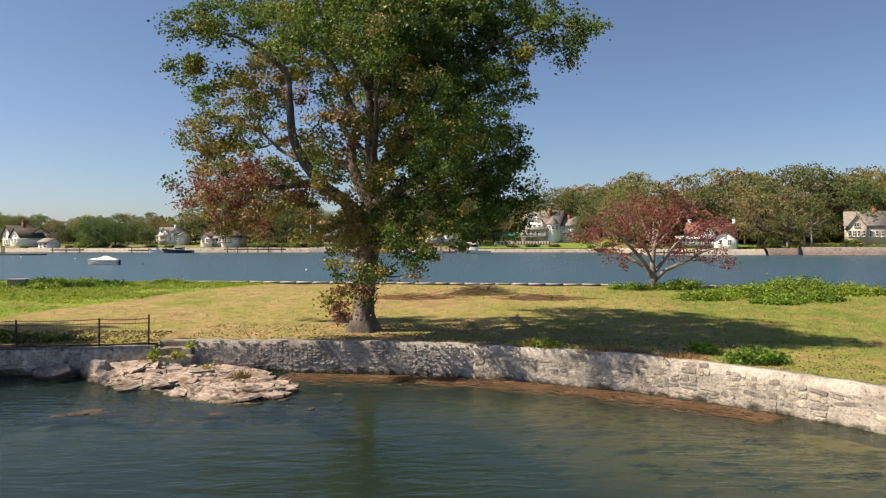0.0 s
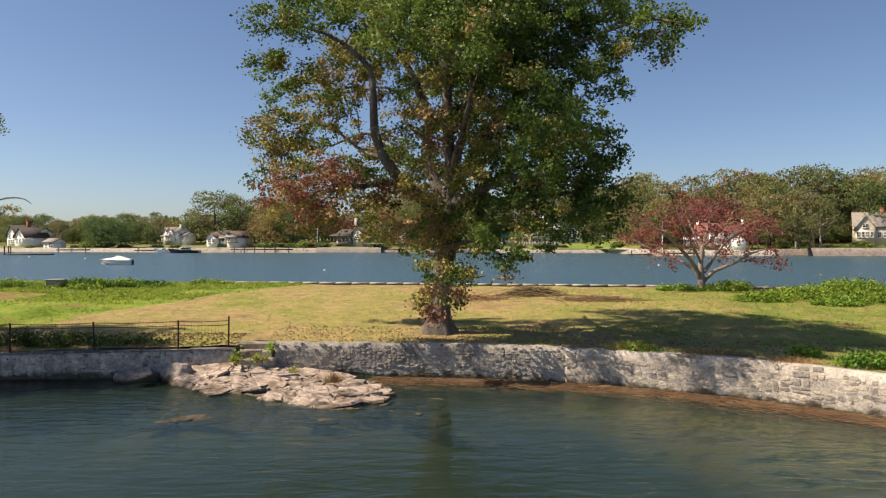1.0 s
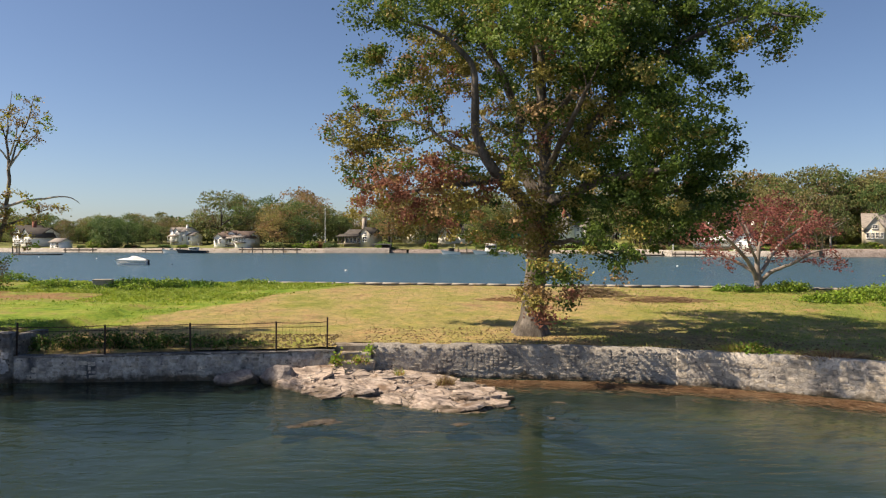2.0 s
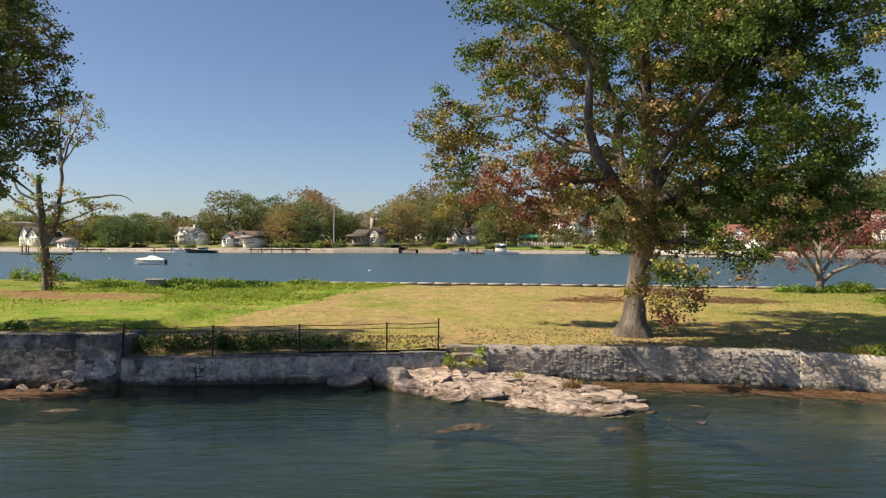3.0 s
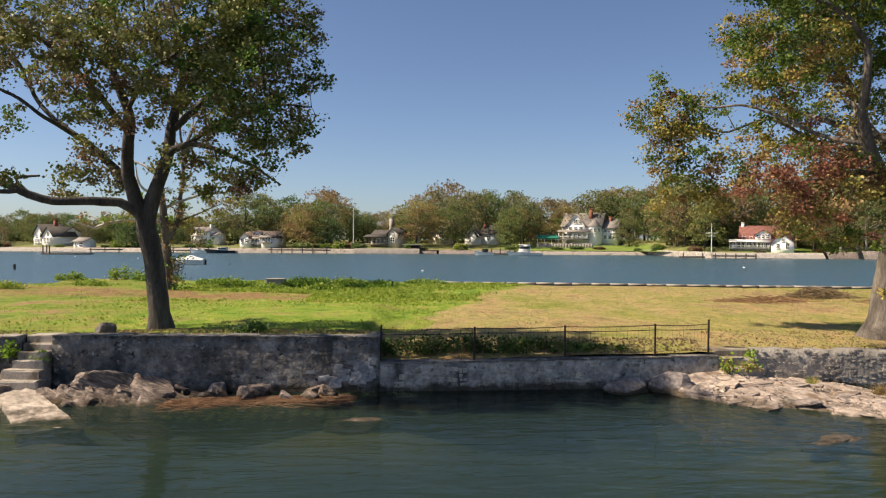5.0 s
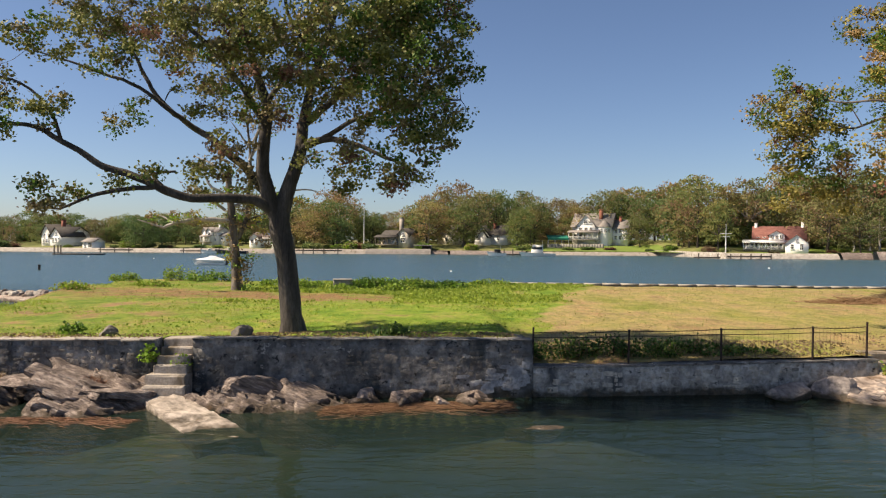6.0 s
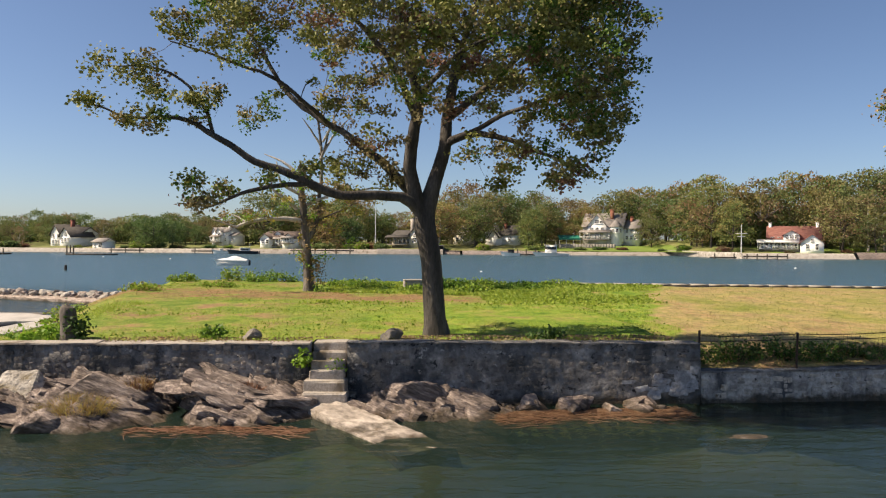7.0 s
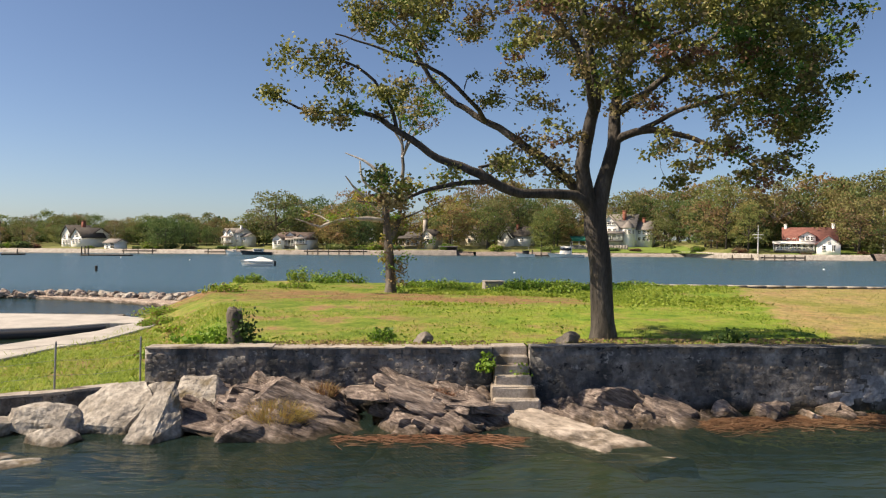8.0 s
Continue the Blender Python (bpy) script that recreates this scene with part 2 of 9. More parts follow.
def bed_mat():
    """Sea bed: pale weedy stones in the shallows, dark silt in the deep, darkened with depth for light lost in the
    water.
    """
    m, t, b, out = nodes_of("sea_bed")
    geo = t.nodes.new("ShaderNodeNewGeometry")
    sep = t.nodes.new("ShaderNodeSeparateXYZ")
    link(t, geo.outputs["Position"], sep.inputs["Vector"])
    # darkening with depth stands in for light lost in deep water
    shallow = math_node(t, "ADD", math_node(t, "MULTIPLY", sep.outputs["Z"], 1.5), 1.35, True)
    shallow = math_node(t, "MULTIPLY", shallow, math_node(t, "ADD", 0.22, math_node(t, "MULTIPLY", math_node(t, "ADD", sep.outputs["X"], 4.0), 0.12, True)))
    weed = ramp(t, noise_at(t, 0.9, 7, (0.6, 1.2, 1), 0.7), [(0.38, (0.05, 0.05, 0.03)), (0.47, (0.40, 0.37, 0.12)), (0.55, (0.50, 0.36, 0.20)), (0.64, (0.16, 0.13, 0.07))])
    deep = ramp(t, noise_at(t, 0.3, 4), [(0.35, (0.012, 0.028, 0.022)), (0.65, (0.03, 0.05, 0.035))])
    shallow = math_node(t, "MINIMUM", shallow, 1.0)
    link(t, mix_col(t, shallow, deep, weed), b.inputs["Base Color"])
    b.inputs["Roughness"].default_value = 0.9
    return m


M = {}
M["water"] = water_mat()
M["lawn"] = lawn_mat()
M["bed"] = bed_mat()
M["mortar_grey"] = surf("mortar_grey", [(0.075, 0.075, 0.077), (0.18, 0.172, 0.163), (0.42, 0.385, 0.345)], 1.6, 7, 0.85, 0.92, 1.0, 9, 0.06, stain=(0.05, 0.054, 0.056), stain_scale=0.9, stain_at=0.52, fleck=(0.36, 0.34, 0.31), tide=0.16)
# low wall: lightened copy of mortar_grey, grazing sun put into the colour
M["mortar_low"] = surf("mortar_low", [(0.17, 0.165, 0.16), (0.38, 0.36, 0.33), (0.60, 0.56, 0.505)], 1.7, 7, 0.85, 0.92, 1.0, 9, 0.06, stain=(0.07, 0.072, 0.075), stain_scale=1.0, stain_at=0.56, fleck=(0.5, 0.46, 0.41), tide=0.16)
M["stone_grey"] = surf("stone_grey", [(0.075, 0.073, 0.073), (0.175, 0.162, 0.15), (0.40, 0.35, 0.30)], 1.6, 7, 0.85, 0.9, 1.0, 10, 0.06, tint="object", tint_amount=0.55, stain=(0.055, 0.058, 0.06), stain_scale=0.9, stain_at=0.52, fleck=(0.40, 0.37, 0.33), tide=0.16)
# stone_grey lightened in the same way, for sun on the low wall
M["stone_low"] = surf("stone_low", [(0.18, 0.173, 0.163), (0.37, 0.345, 0.31), (0.57, 0.52, 0.455)], 1.6, 7, 0.85, 0.9, 1.0, 10, 0.06, tint="object", tint_amount=0.55, fleck=(0.5, 0.46, 0.41), tide=0.16)
M["mortar_pale"] = surf("mortar_pale", [(0.31, 0.28, 0.24), (0.43, 0.39, 0.34), (0.52, 0.48, 0.425)], 1.2, 14, 0.6, 0.92, 0.9, 11, 0.04, stain=(0.25, 0.22, 0.185), stain_scale=1.6, stain_at=0.55, fleck=(0.55, 0.51, 0.455), tide=0.05)
M["stone_pale"] = surf("stone_pale", [(0.28, 0.25, 0.215), (0.40, 0.365, 0.315), (0.51, 0.465, 0.405)], 1.6, 10, 0.7, 0.9, 0.9, 9, 0.05, tint="object", tint_amount=0.85, fleck=(0.54, 0.50, 0.445), tide=0.04)
M["mortar_mid"] = surf("mortar_mid", [(0.24, 0.222, 0.198), (0.335, 0.31, 0.275), (0.41, 0.38, 0.34)], 1.0, 22, 0.55, 0.92, 1.0, 12, 0.05, stain=(0.15, 0.14, 0.13), stain_scale=0.9, stain_at=0.54, fleck=(0.42, 0.40, 0.36), tide=0.1)
M["stone_mid"] = surf("stone_mid", [(0.23, 0.213, 0.19), (0.33, 0.305, 0.27), (0.42, 0.39, 0.345)], 1.0, 24, 0.5, 0.9, 0.9, 10, 0.06, tint="object", tint_amount=0.5, tide=0.1)
M["cap_stone"] = surf("cap_stone", [(0.25, 0.225, 0.19), (0.36, 0.32, 0.275), (0.45, 0.40, 0.35)], 0.9, 20, 0.55, 0.92, 0.7, 20, 0.02, stain=(0.15, 0.12, 0.085), stain_scale=0.9, stain_at=0.53)
M["rock_brown"] = surf("rock_brown", [(0.085, 0.068, 0.06), (0.23, 0.182, 0.156), (0.50, 0.42, 0.365)], 4.5, 15, 0.95, 0.9, 1.0, 11, 0.10, stretch=(0.35, 0.9, 2.6), stain=(0.05, 0.042, 0.036), stain_scale=1.5, stain_at=0.57, turn=(0, 24, 10), tide=0.10)
M["rock_pale"] = surf("rock_pale", [(0.20, 0.162, 0.142), (0.34, 0.286, 0.252), (0.46, 0.405, 0.365)], 2.4, 9, 0.85, 0.9, 1.0, 7, 0.05, stretch=(0.4, 0.9, 2.2), stain=(0.16, 0.115, 0.085), stain_scale=1.3, stain_at=0.55, turn=(0, 12, -30), tint="object", tint_amount=0.55, tide=0.05, crack=1.3)
M["rock_slab"] = surf("rock_slab", [(0.26, 0.22, 0.185), (0.40, 0.345, 0.29), (0.53, 0.46, 0.40)], 1.8, 8, 0.8, 0.9, 1.0, 7, 0.05, stretch=(0.5, 0.9, 2.0), stain=(0.15, 0.12, 0.09), stain_scale=1.6, stain_at=0.57, turn=(0, 8, -40), tide=0.03)
M["rock_grey"] = surf("rock_grey", [(0.21, 0.188, 0.162), (0.35, 0.32, 0.28), (0.50, 0.465, 0.415)], 1.3, 9, 0.8, 0.9, 1.0, 8, 0.06, stain=(0.16, 0.13, 0.08), stain_scale=1.6, stain_at=0.57, tide=0.05)
M["rock_dusky"] = surf("rock_dusky", [(0.10, 0.088, 0.085), (0.20, 0.175, 0.165), (0.33, 0.29, 0.265)], 1.4, 9, 0.8, 0.9, 1.0, 8, 0.05, tide=0.14)
M["rock_dark"] = surf("rock_dark", [(0.07, 0.065, 0.06), (0.14, 0.125, 0.11), (0.24, 0.21, 0.18)], 1.5, 14, 0.6, 0.8, 0.9, 12, 0.04)
M["plaster"] = surf("plaster", [(0.14, 0.143, 0.152), (0.27, 0.273, 0.283), (0.46, 0.46, 0.46)], 2.5, 9, 0.8, 0.9, 0.8, 12, 0.03)
M["concrete"] = surf("concrete", [(0.31, 0.29, 0.265), (0.42, 0.395, 0.36), (0.51, 0.48, 0.445)], 0.9, 25, 0.35, 0.9, 0.4, 30, 0.01)
M["iron"] = surf("iron", [(0.02, 0.018, 0.016), (0.05, 0.035, 0.028), (0.09, 0.05, 0.035)], 6, 60, 0.4, 0.75, 0.4, 80, 0.004, metal=0.3)
M["galvanised"] = surf("galvanised", [(0.22, 0.22, 0.22), (0.32, 0.32, 0.31)], 5, 60, 0.3, 0.55, 0.2, 80, 0.002, metal=0.6)
M["bark"] = surf("bark", [(0.032, 0.027, 0.023), (0.068, 0.057, 0.048), (0.13, 0.11, 0.092)], 3.0, 22, 0.6, 0.95, 1.0, 14, 0.05, stretch=(1, 1, 0.25))
M["bark_dark"] = surf("bark_dark", [(0.036, 0.032, 0.029), (0.075, 0.066, 0.058), (0.145, 0.128, 0.112)], 3.0, 22, 0.6, 0.95, 1.0, 14, 0.05, stretch=(1, 1, 0.25))
M["bark_oak"] = surf("bark_oak", [(0.06, 0.051, 0.044), (0.125, 0.108, 0.092), (0.26, 0.23, 0.20)], 3.0, 22, 0.6, 0.95, 1.0, 14, 0.05, stretch=(1, 1, 0.25))
M["bark_tan"] = surf("bark_tan", [(0.14, 0.115, 0.10), (0.24, 0.205, 0.18), (0.34, 0.30, 0.265)], 3.0, 22, 0.5, 0.95, 0.8, 14, 0.03, stretch=(1, 1, 0.3))
M["bark_pale"] = surf("bark_pale", [(0.26, 0.23, 0.2), (0.42, 0.38, 0.34), (0.55, 0.51, 0.47)], 3.0, 22, 0.5, 0.95, 0.8, 14, 0.03, stretch=(1, 1, 0.3))
M["twig"] = surf("twig", [(0.06, 0.045, 0.035), (0.11, 0.085, 0.065)], 3.0, 20, 0.4, 0.95, 0.0)
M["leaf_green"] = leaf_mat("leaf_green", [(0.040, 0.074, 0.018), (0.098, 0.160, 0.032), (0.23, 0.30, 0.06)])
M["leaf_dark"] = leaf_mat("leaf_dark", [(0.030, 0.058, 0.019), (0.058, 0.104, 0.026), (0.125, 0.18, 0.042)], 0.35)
M["leaf_olive"] = leaf_mat("leaf_olive", [(0.12, 0.112, 0.032), (0.25, 0.22, 0.06), (0.42, 0.345, 0.105)], 0.2)
M["leaf_brown"] = leaf_mat("leaf_brown", [(0.14, 0.098, 0.05), (0.29, 0.195, 0.095), (0.45, 0.31, 0.165)], 0.2)
M["leaf_rust"] = leaf_mat("leaf_rust", [(0.10, 0.045, 0.032), (0.22, 0.095, 0.068), (0.35, 0.185, 0.13)])
M["leaf_gold"] = leaf_mat("leaf_gold", [(0.20, 0.17, 0.03), (0.34, 0.29, 0.05), (0.46, 0.38, 0.08)])
M["leaf_fade"] = leaf_mat("leaf_fade", [(0.11, 0.11, 0.036), (0.25, 0.22, 0.072), (0.44, 0.355, 0.14)], 0.2)
M["leaf_red"] = leaf_mat("leaf_red", [(0.16, 0.045, 0.047), (0.33, 0.098, 0.09), (0.50, 0.20, 0.165)])
M["leaf_lush"] = leaf_mat("leaf_lush", [(0.106, 0.204, 0.024), (0.204, 0.327, 0.039), (0.336, 0.442, 0.062)])
# far leaves: brightened copies of the near ones, haze put into the colour
M["far_green"] = leaf_mat("far_green", [(0.094, 0.127, 0.051), (0.165, 0.203, 0.073), (0.271, 0.295, 0.112)], vary=1.0)
M["far_dark"] = leaf_mat("far_dark", [(0.068, 0.109, 0.047), (0.118, 0.168, 0.061), (0.195, 0.248, 0.085)], vary=1.0)
M["far_olive"] = leaf_mat("far_olive", [(0.147, 0.139, 0.059), (0.236, 0.212, 0.085), (0.354, 0.304, 0.130)], vary=1.0)
M["far_brown"] = leaf_mat("far_brown", [(0.15, 0.10, 0.06), (0.245, 0.16, 0.092), (0.36, 0.245, 0.145)], vary=1.0)
M["grass"] = leaf_mat("grass", [(0.155, 0.23, 0.03), (0.25, 0.33, 0.05), (0.36, 0.385, 0.09)], 0.4)
M["straw"] = leaf_mat("straw", [(0.24, 0.16, 0.06), (0.36, 0.245, 0.095), (0.46, 0.34, 0.16)], 0.25)
M["grass_dry"] = leaf_mat("grass_dry", [(0.24, 0.245, 0.06), (0.34, 0.30, 0.10), (0.42, 0.33, 0.15)], 0.45)
M["weed_red"] = leaf_mat("weed_red", [(0.10, 0.046, 0.028), (0.22, 0.105, 0.062), (0.38, 0.23, 0.15)], 0.1)
M["weed_green"] = leaf_mat("weed_green", [(0.16, 0.155, 0.05), (0.25, 0.23, 0.08), (0.34, 0.29, 0.13)], 0.2)
M["litter"] = leaf_mat("litter", [(0.16, 0.10, 0.055), (0.28, 0.18, 0.11), (0.40, 0.28, 0.18)], 0.2)
M["white_paint"] = paint("white_paint", (0.84, 0.83, 0.80), 0.6, 0.0, 0.1)
M["cream_paint"] = paint("cream_paint", (0.62, 0.56, 0.45))
M["hull_white"] = paint("hull_white", (0.82, 0.82, 0.80), 0.3, 0, 0.1, 0.5)
M["dark_paint"] = paint("dark_paint", (0.02, 0.022, 0.026), 0.5)
M["navy_paint"] = paint("navy_paint", (0.02, 0.03, 0.05), 0.35)
M["awning"] = paint("awning", (0.02, 0.22, 0.14), 0.8)
M["brick_red"] = surf("brick_red", [(0.20, 0.075, 0.05), (0.30, 0.12, 0.085)], 2, 12, 0.4, 0.9, 0.3, 12, 0.02)
M["roof_grey"] = surf("roof_grey", [(0.17, 0.155, 0.145), (0.25, 0.225, 0.205), (0.31, 0.285, 0.26)], 1, 6, 0.4, 0.9, 0.5, 5, 0.05, stretch=(1, 1, 3))
M["roof_red"] = surf("roof_red", [(0.13, 0.055, 0.048), (0.20, 0.085, 0.07), (0.26, 0.12, 0.10)], 1, 6, 0.4, 0.9, 0.5, 5, 0.05, stretch=(1, 1, 3))
M["roof_brown"] = surf("roof_brown", [(0.085, 0.062, 0.052), (0.14, 0.105, 0.09), (0.19, 0.15, 0.13)], 1, 6, 0.4, 0.9, 0.5, 5, 0.05, stretch=(1, 1, 3))
M["roof_dark"] = surf("roof_dark", [(0.05, 0.045, 0.042), (0.10, 0.09, 0.08)], 1, 6, 0.4, 0.9, 0.5, 5, 0.05, stretch=(1, 1, 3))
M["wood_grey"] = surf("wood_grey", [(0.16, 0.14, 0.12), (0.26, 0.235, 0.205)], 2, 14, 0.5, 0.9, 0.4, 10, 0.02)
M["wood_dark"] = surf("wood_dark", [(0.04, 0.035, 0.03), (0.08, 0.07, 0.06)], 2, 14, 0.5, 0.9, 0.4, 10, 0.02)
M["far_ground"] = surf("far_ground", [(0.09, 0.12, 0.03), (0.17, 0.18, 0.055), (0.26, 0.22, 0.11)], 0.12, 1.2, 0.4, 0.95, 0.3, 2, 0.1)
M["far_lawn"] = surf("far_lawn", [(0.11, 0.17, 0.03), (0.18, 0.24, 0.045)], 0.15, 1.5, 0.3, 0.95, 0.3, 2, 0.1)


def glass_mat():
    m, t, b, out = nodes_of("window_glass")
    b.inputs["Base Color"].default_value = (0.02, 0.025, 0.03, 1)
    b.inputs["Roughness"].default_value = 0.05
    b.inputs["Specular IOR Level"].default_value = 0.6
    return m


M["glass"] = glass_mat()

# ---- building helpers ----
from mathutils import geometry as mgeo

rng = np.random.default_rng(7)


class Geo:
    """Gathers faces of one width in numpy and makes one mesh of them."""

    def __init__(self):
        self.v, self.f, self.m, self.n = [], [], [], 0

    def add(self, verts, faces, mi=0):
        verts = np.asarray(verts, float).reshape(-1, 3)
        faces = np.asarray(faces, int)
        self.v.append(verts)
        self.f.append(faces + self.n)
        self.m.append(np.full(len(faces), mi) if np.isscalar(mi) else np.asarray(mi))
        self.n += len(verts)

    def mesh(self, name, mats, smooth=False):
        me = bpy.data.meshes.new(name)
        v = np.concatenate(self.v)
        loops = np.concatenate([f.ravel() for f in self.f])
        total = np.concatenate([np.full(len(f), f.shape[1]) for f in self.f])
        me.vertices.add(len(v))
        me.vertices.foreach_set("co", v.ravel().astype(np.float32))
        me.loops.add(len(loops))
        me.loops.foreach_set("vertex_index", loops.astype(np.int32))
        me.polygons.add(len(total))
        me.polygons.foreach_set("loop_start", np.concatenate([[0], np.cumsum(total)[:-1]]).astype(np.int32))
        me.polygons.foreach_set("loop_total", total.astype(np.int32))
        me.polygons.foreach_set("material_index", np.concatenate(self.m).astype(np.int32))
        if smooth:
            me.polygons.foreach_set("use_smooth", np.ones(len(total), bool))
        for m in mats:
            me.materials.append(m)
        me.update(calc_edges=True)
        me.validate()
        return me


BOXF = np.array([[0, 3, 2, 1], [4, 5, 6, 7], [0, 1, 5, 4], [1, 2, 6, 5], [2, 3, 7, 6], [3, 0, 4, 7]])


def box_verts(x0, y0, z0, x1, y1, z1):
    return np.array([[x0, y0, z0], [x1, y0, z0], [x1, y1, z0], [x0, y1, z0], [x0, y0, z1], [x1, y0, z1], [x1, y1, z1], [x0, y1, z1]], float)


def box_mesh(name, lo, hi, mat, bevel=0.0):
    """A box with softened edges."""
    bm = bmesh.new()
    vs = [bm.verts.new(p) for p in box_verts(*lo, *hi)]
    for f in BOXF:
        bm.faces.new([vs[i] for i in f])
    if bevel:
        bmesh.ops.bevel(bm, geom=list(bm.edges), offset=bevel, segments=1, affect="EDGES", profile=0.7)
    me = bpy.data.meshes.new(name)
    bm.to_mesh(me)
    bm.free()
    me.materials.append(mat)
    return me


def part(name, me, parent=None, label="", at=None):
    """Links a mesh as one object, under its thing if there is one."""
    ob = new(name, me)
    if parent is not None:
        ob.parent = parent
    if at is not None:
        ob.matrix_basis = at
    if label:
        tagged(ob, label)
    return ob


def thing(name, at, label, category, group="", kind=""):
    ob = new(name)
    ob.empty_display_size = 0.2
    ob.matrix_basis = at
    return tagged(ob, label, category, group, kind)


def smooth_path(pts, step):
    """Catmull-Rom through rows (x, y, z, r)."""
    p = np.asarray(pts, float)
    p = np.vstack([2 * p[0] - p[1], p, 2 * p[-1] - p[-2]])
    out = []
    for i in range(1, len(p) - 2):
        a, b, c, d = p[i - 1], p[i], p[i + 1], p[i + 2]
        k = max(2, int(np.linalg.norm((c - b)[:3]) / step))
        for t in np.linspace(0, 1, k, endpoint=False):
            out.append(0.5 * (2 * b + (c - a) * t + (2 * a - 5 * b + 4 * c - d) * t * t + (3 * b - a - 3 * c + d) * t ** 3))
    out.append(p[-2])
    return np.array(out)


def tube(geo, path, sides=6, mi=0):
    """A round tube along rows (x, y, z, r)."""
    path = np.asarray(path, float)
    p, r = path[:, :3], path[:, 3]
    tan = np.gradient(p, axis=0)
    tan /= np.linalg.norm(tan, axis=1)[:, None] + 1e-9
    ref = np.where(np.abs(tan[:, 2:3]) > 0.9, np.array([[1.0, 0, 0]]), np.array([[0, 0, 1.0]]))
    u = np.cross(tan, ref)
    u /= np.linalg.norm(u, axis=1)[:, None] + 1e-9
    w = np.cross(tan, u)
    a = np.linspace(0, 2 * np.pi, sides, endpoint=False)
    ring = p[:, None] + r[:, None, None] * (u[:, None] * np.cos(a)[None, :, None] + w[:, None] * np.sin(a)[None, :, None])
    n = len(p)
    i, j = np.meshgrid(np.arange(n - 1), np.arange(sides), indexing="ij")
    k = (j + 1) % sides
    f = np.stack([i * sides + j, i * sides + k, (i + 1) * sides + k, (i + 1) * sides + j], -1).reshape(-1, 4)
    geo.add(ring.reshape(-1, 3), f, mi)


def leaves(geo, centres, size, mi=0, droop=0.2, wide=0.55, flat=0.0):
    """A folded leaf at each centre, turned at random."""
    n = len(centres)
    if n == 0:
        return
    c = np.asarray(centres, float)
    d = rng.normal(size=(n, 3))
    d[:, 2] = d[:, 2] * (1 - flat) - droop
    d /= np.linalg.norm(d, axis=1)[:, None]
    q = rng.normal(size=(n, 3))
    q[:, 2] *= (1 - flat)
    s = np.cross(d, q)
    s /= np.linalg.norm(s, axis=1)[:, None] + 1e-9
    up = np.cross(s, d)
    L = (size * rng.uniform(0.6, 1.35, n))[:, None]
    v = np.stack([c - d * L * 0.5, c + s * L * wide * 0.5 + up * L * 0.1, c + d * L * 0.5, c - s * L * wide * 0.5 + up * L * 0.1], 1)
    f = np.arange(4 * n).reshape(n, 4)
    geo.add(v.reshape(-1, 3), f, mi)


def fnoise(p, scale, octaves=4, seed=0.0):
    """Fractal noise of rows of points."""
    return np.array([noise.fractal(Vector((a * scale + seed, b * scale - seed, c * scale + 2 * seed)), 0.9, 2.1, octaves) for a, b, c in p])


def inside(poly, x, y):
    """Signed distance into a polygon (positive inside)."""
    px, py = np.asarray(x, float), np.asarray(y, float)
    dist = np.full(px.shape, 1e9)
    odd = np.zeros(px.shape, bool)
    k = len(poly)
    for i in range(k):
        (ax, ay), (bx, by) = poly[i], poly[(i + 1) % k]
        ex, ey = bx - ax, by - ay
        t = np.clip(((px - ax) * ex + (py - ay) * ey) / (ex * ex + ey * ey), 0, 1)
        dist = np.minimum(dist, np.hypot(px - ax - t * ex, py - ay - t * ey))
        cross = (ay > py) != (by > py)
        with np.errstate(divide="ignore", invalid="ignore"):
            xi = ax + (py - ay) * ex / (ey if ey else 1e-9)
        odd ^= cross & (px < xi)
    return np.where(odd, dist, -dist)


def sstep(a, b, x):
    t = np.clip((x - a) / (b - a), 0, 1)
    return t * t * (3 - 2 * t)


# ---- the point of land ----
WALL_WEST = [(-37.9, 23.60), (-33.5, 23.64), (-29.62, 23.68)]
WALL_MID = [(-28.68, 23.68), (-24.0, 23.70), (-19.66, 23.72)]
WALL_LOW = [(-19.66, 23.78), (-15.0, 24.08), (-9.75, 24.46)]
WALL_EAST = [(-8.55, 24.86), (-5.8, 24.78), (-3.1, 24.52), (-0.5, 24.05), (1.0, 23.63), (1.25, 23.55)]
WALL_CURVE = [(1.0, 23.62), (2.4, 23.1), (5.3, 21.75), (7.3, 20.2), (8.9, 18.7), (10.3, 16.9), (12.6, 13.0), (15.0, 7.5), (17.0, 0.0), (18.0, -6.0)]
BACK_EDGE = [(-44.5, 55.2), (-38.0, 54.4), (-30.0, 52.0)]
WALL_BACK = [(-18.3, 50.8), (-9.0, 49.9), (-0.5, 48.7), (11.5, 47.1), (26.3, 43.0), (45.0, 36.0), (70.0, 24.0)]
WALL_SLIP = [(-48.0, 18.0), (-44.0, 20.45), (-40.65, 22.45), (-38.0, 24.0)]
WEST_EDGE = [(-42.6, 49.6), (-44.6, 45.6), (-45.6, 41.5), (-44.6, 39.2), (-43.4, 36.0), (-43.2, 33.0), (-43.6, 30.3), (-45.4, 26.4), (-48.3, 23.3)]

outline = []
for pts, dy in ((WALL_SLIP, 0.2), (WALL_WEST, 0.22)):
    outline += [(x, y + dy) for x, y in pts]
outline += [(-29.60, 24.6), (-28.70, 24.6)]
outline += [(x, y + 0.22) for x, y in WALL_MID] + [(x + (0.04 if i == 0 else 0), y + 0.22) for i, (x, y) in enumerate(WALL_LOW)]
outline += [(-9.7, 25.3), (-8.6, 25.3)]
outline += [(x + (0.12 if x > 0 else 0.0), y + 0.2) for x, y in WALL_EAST[:-1] + WALL_CURVE]
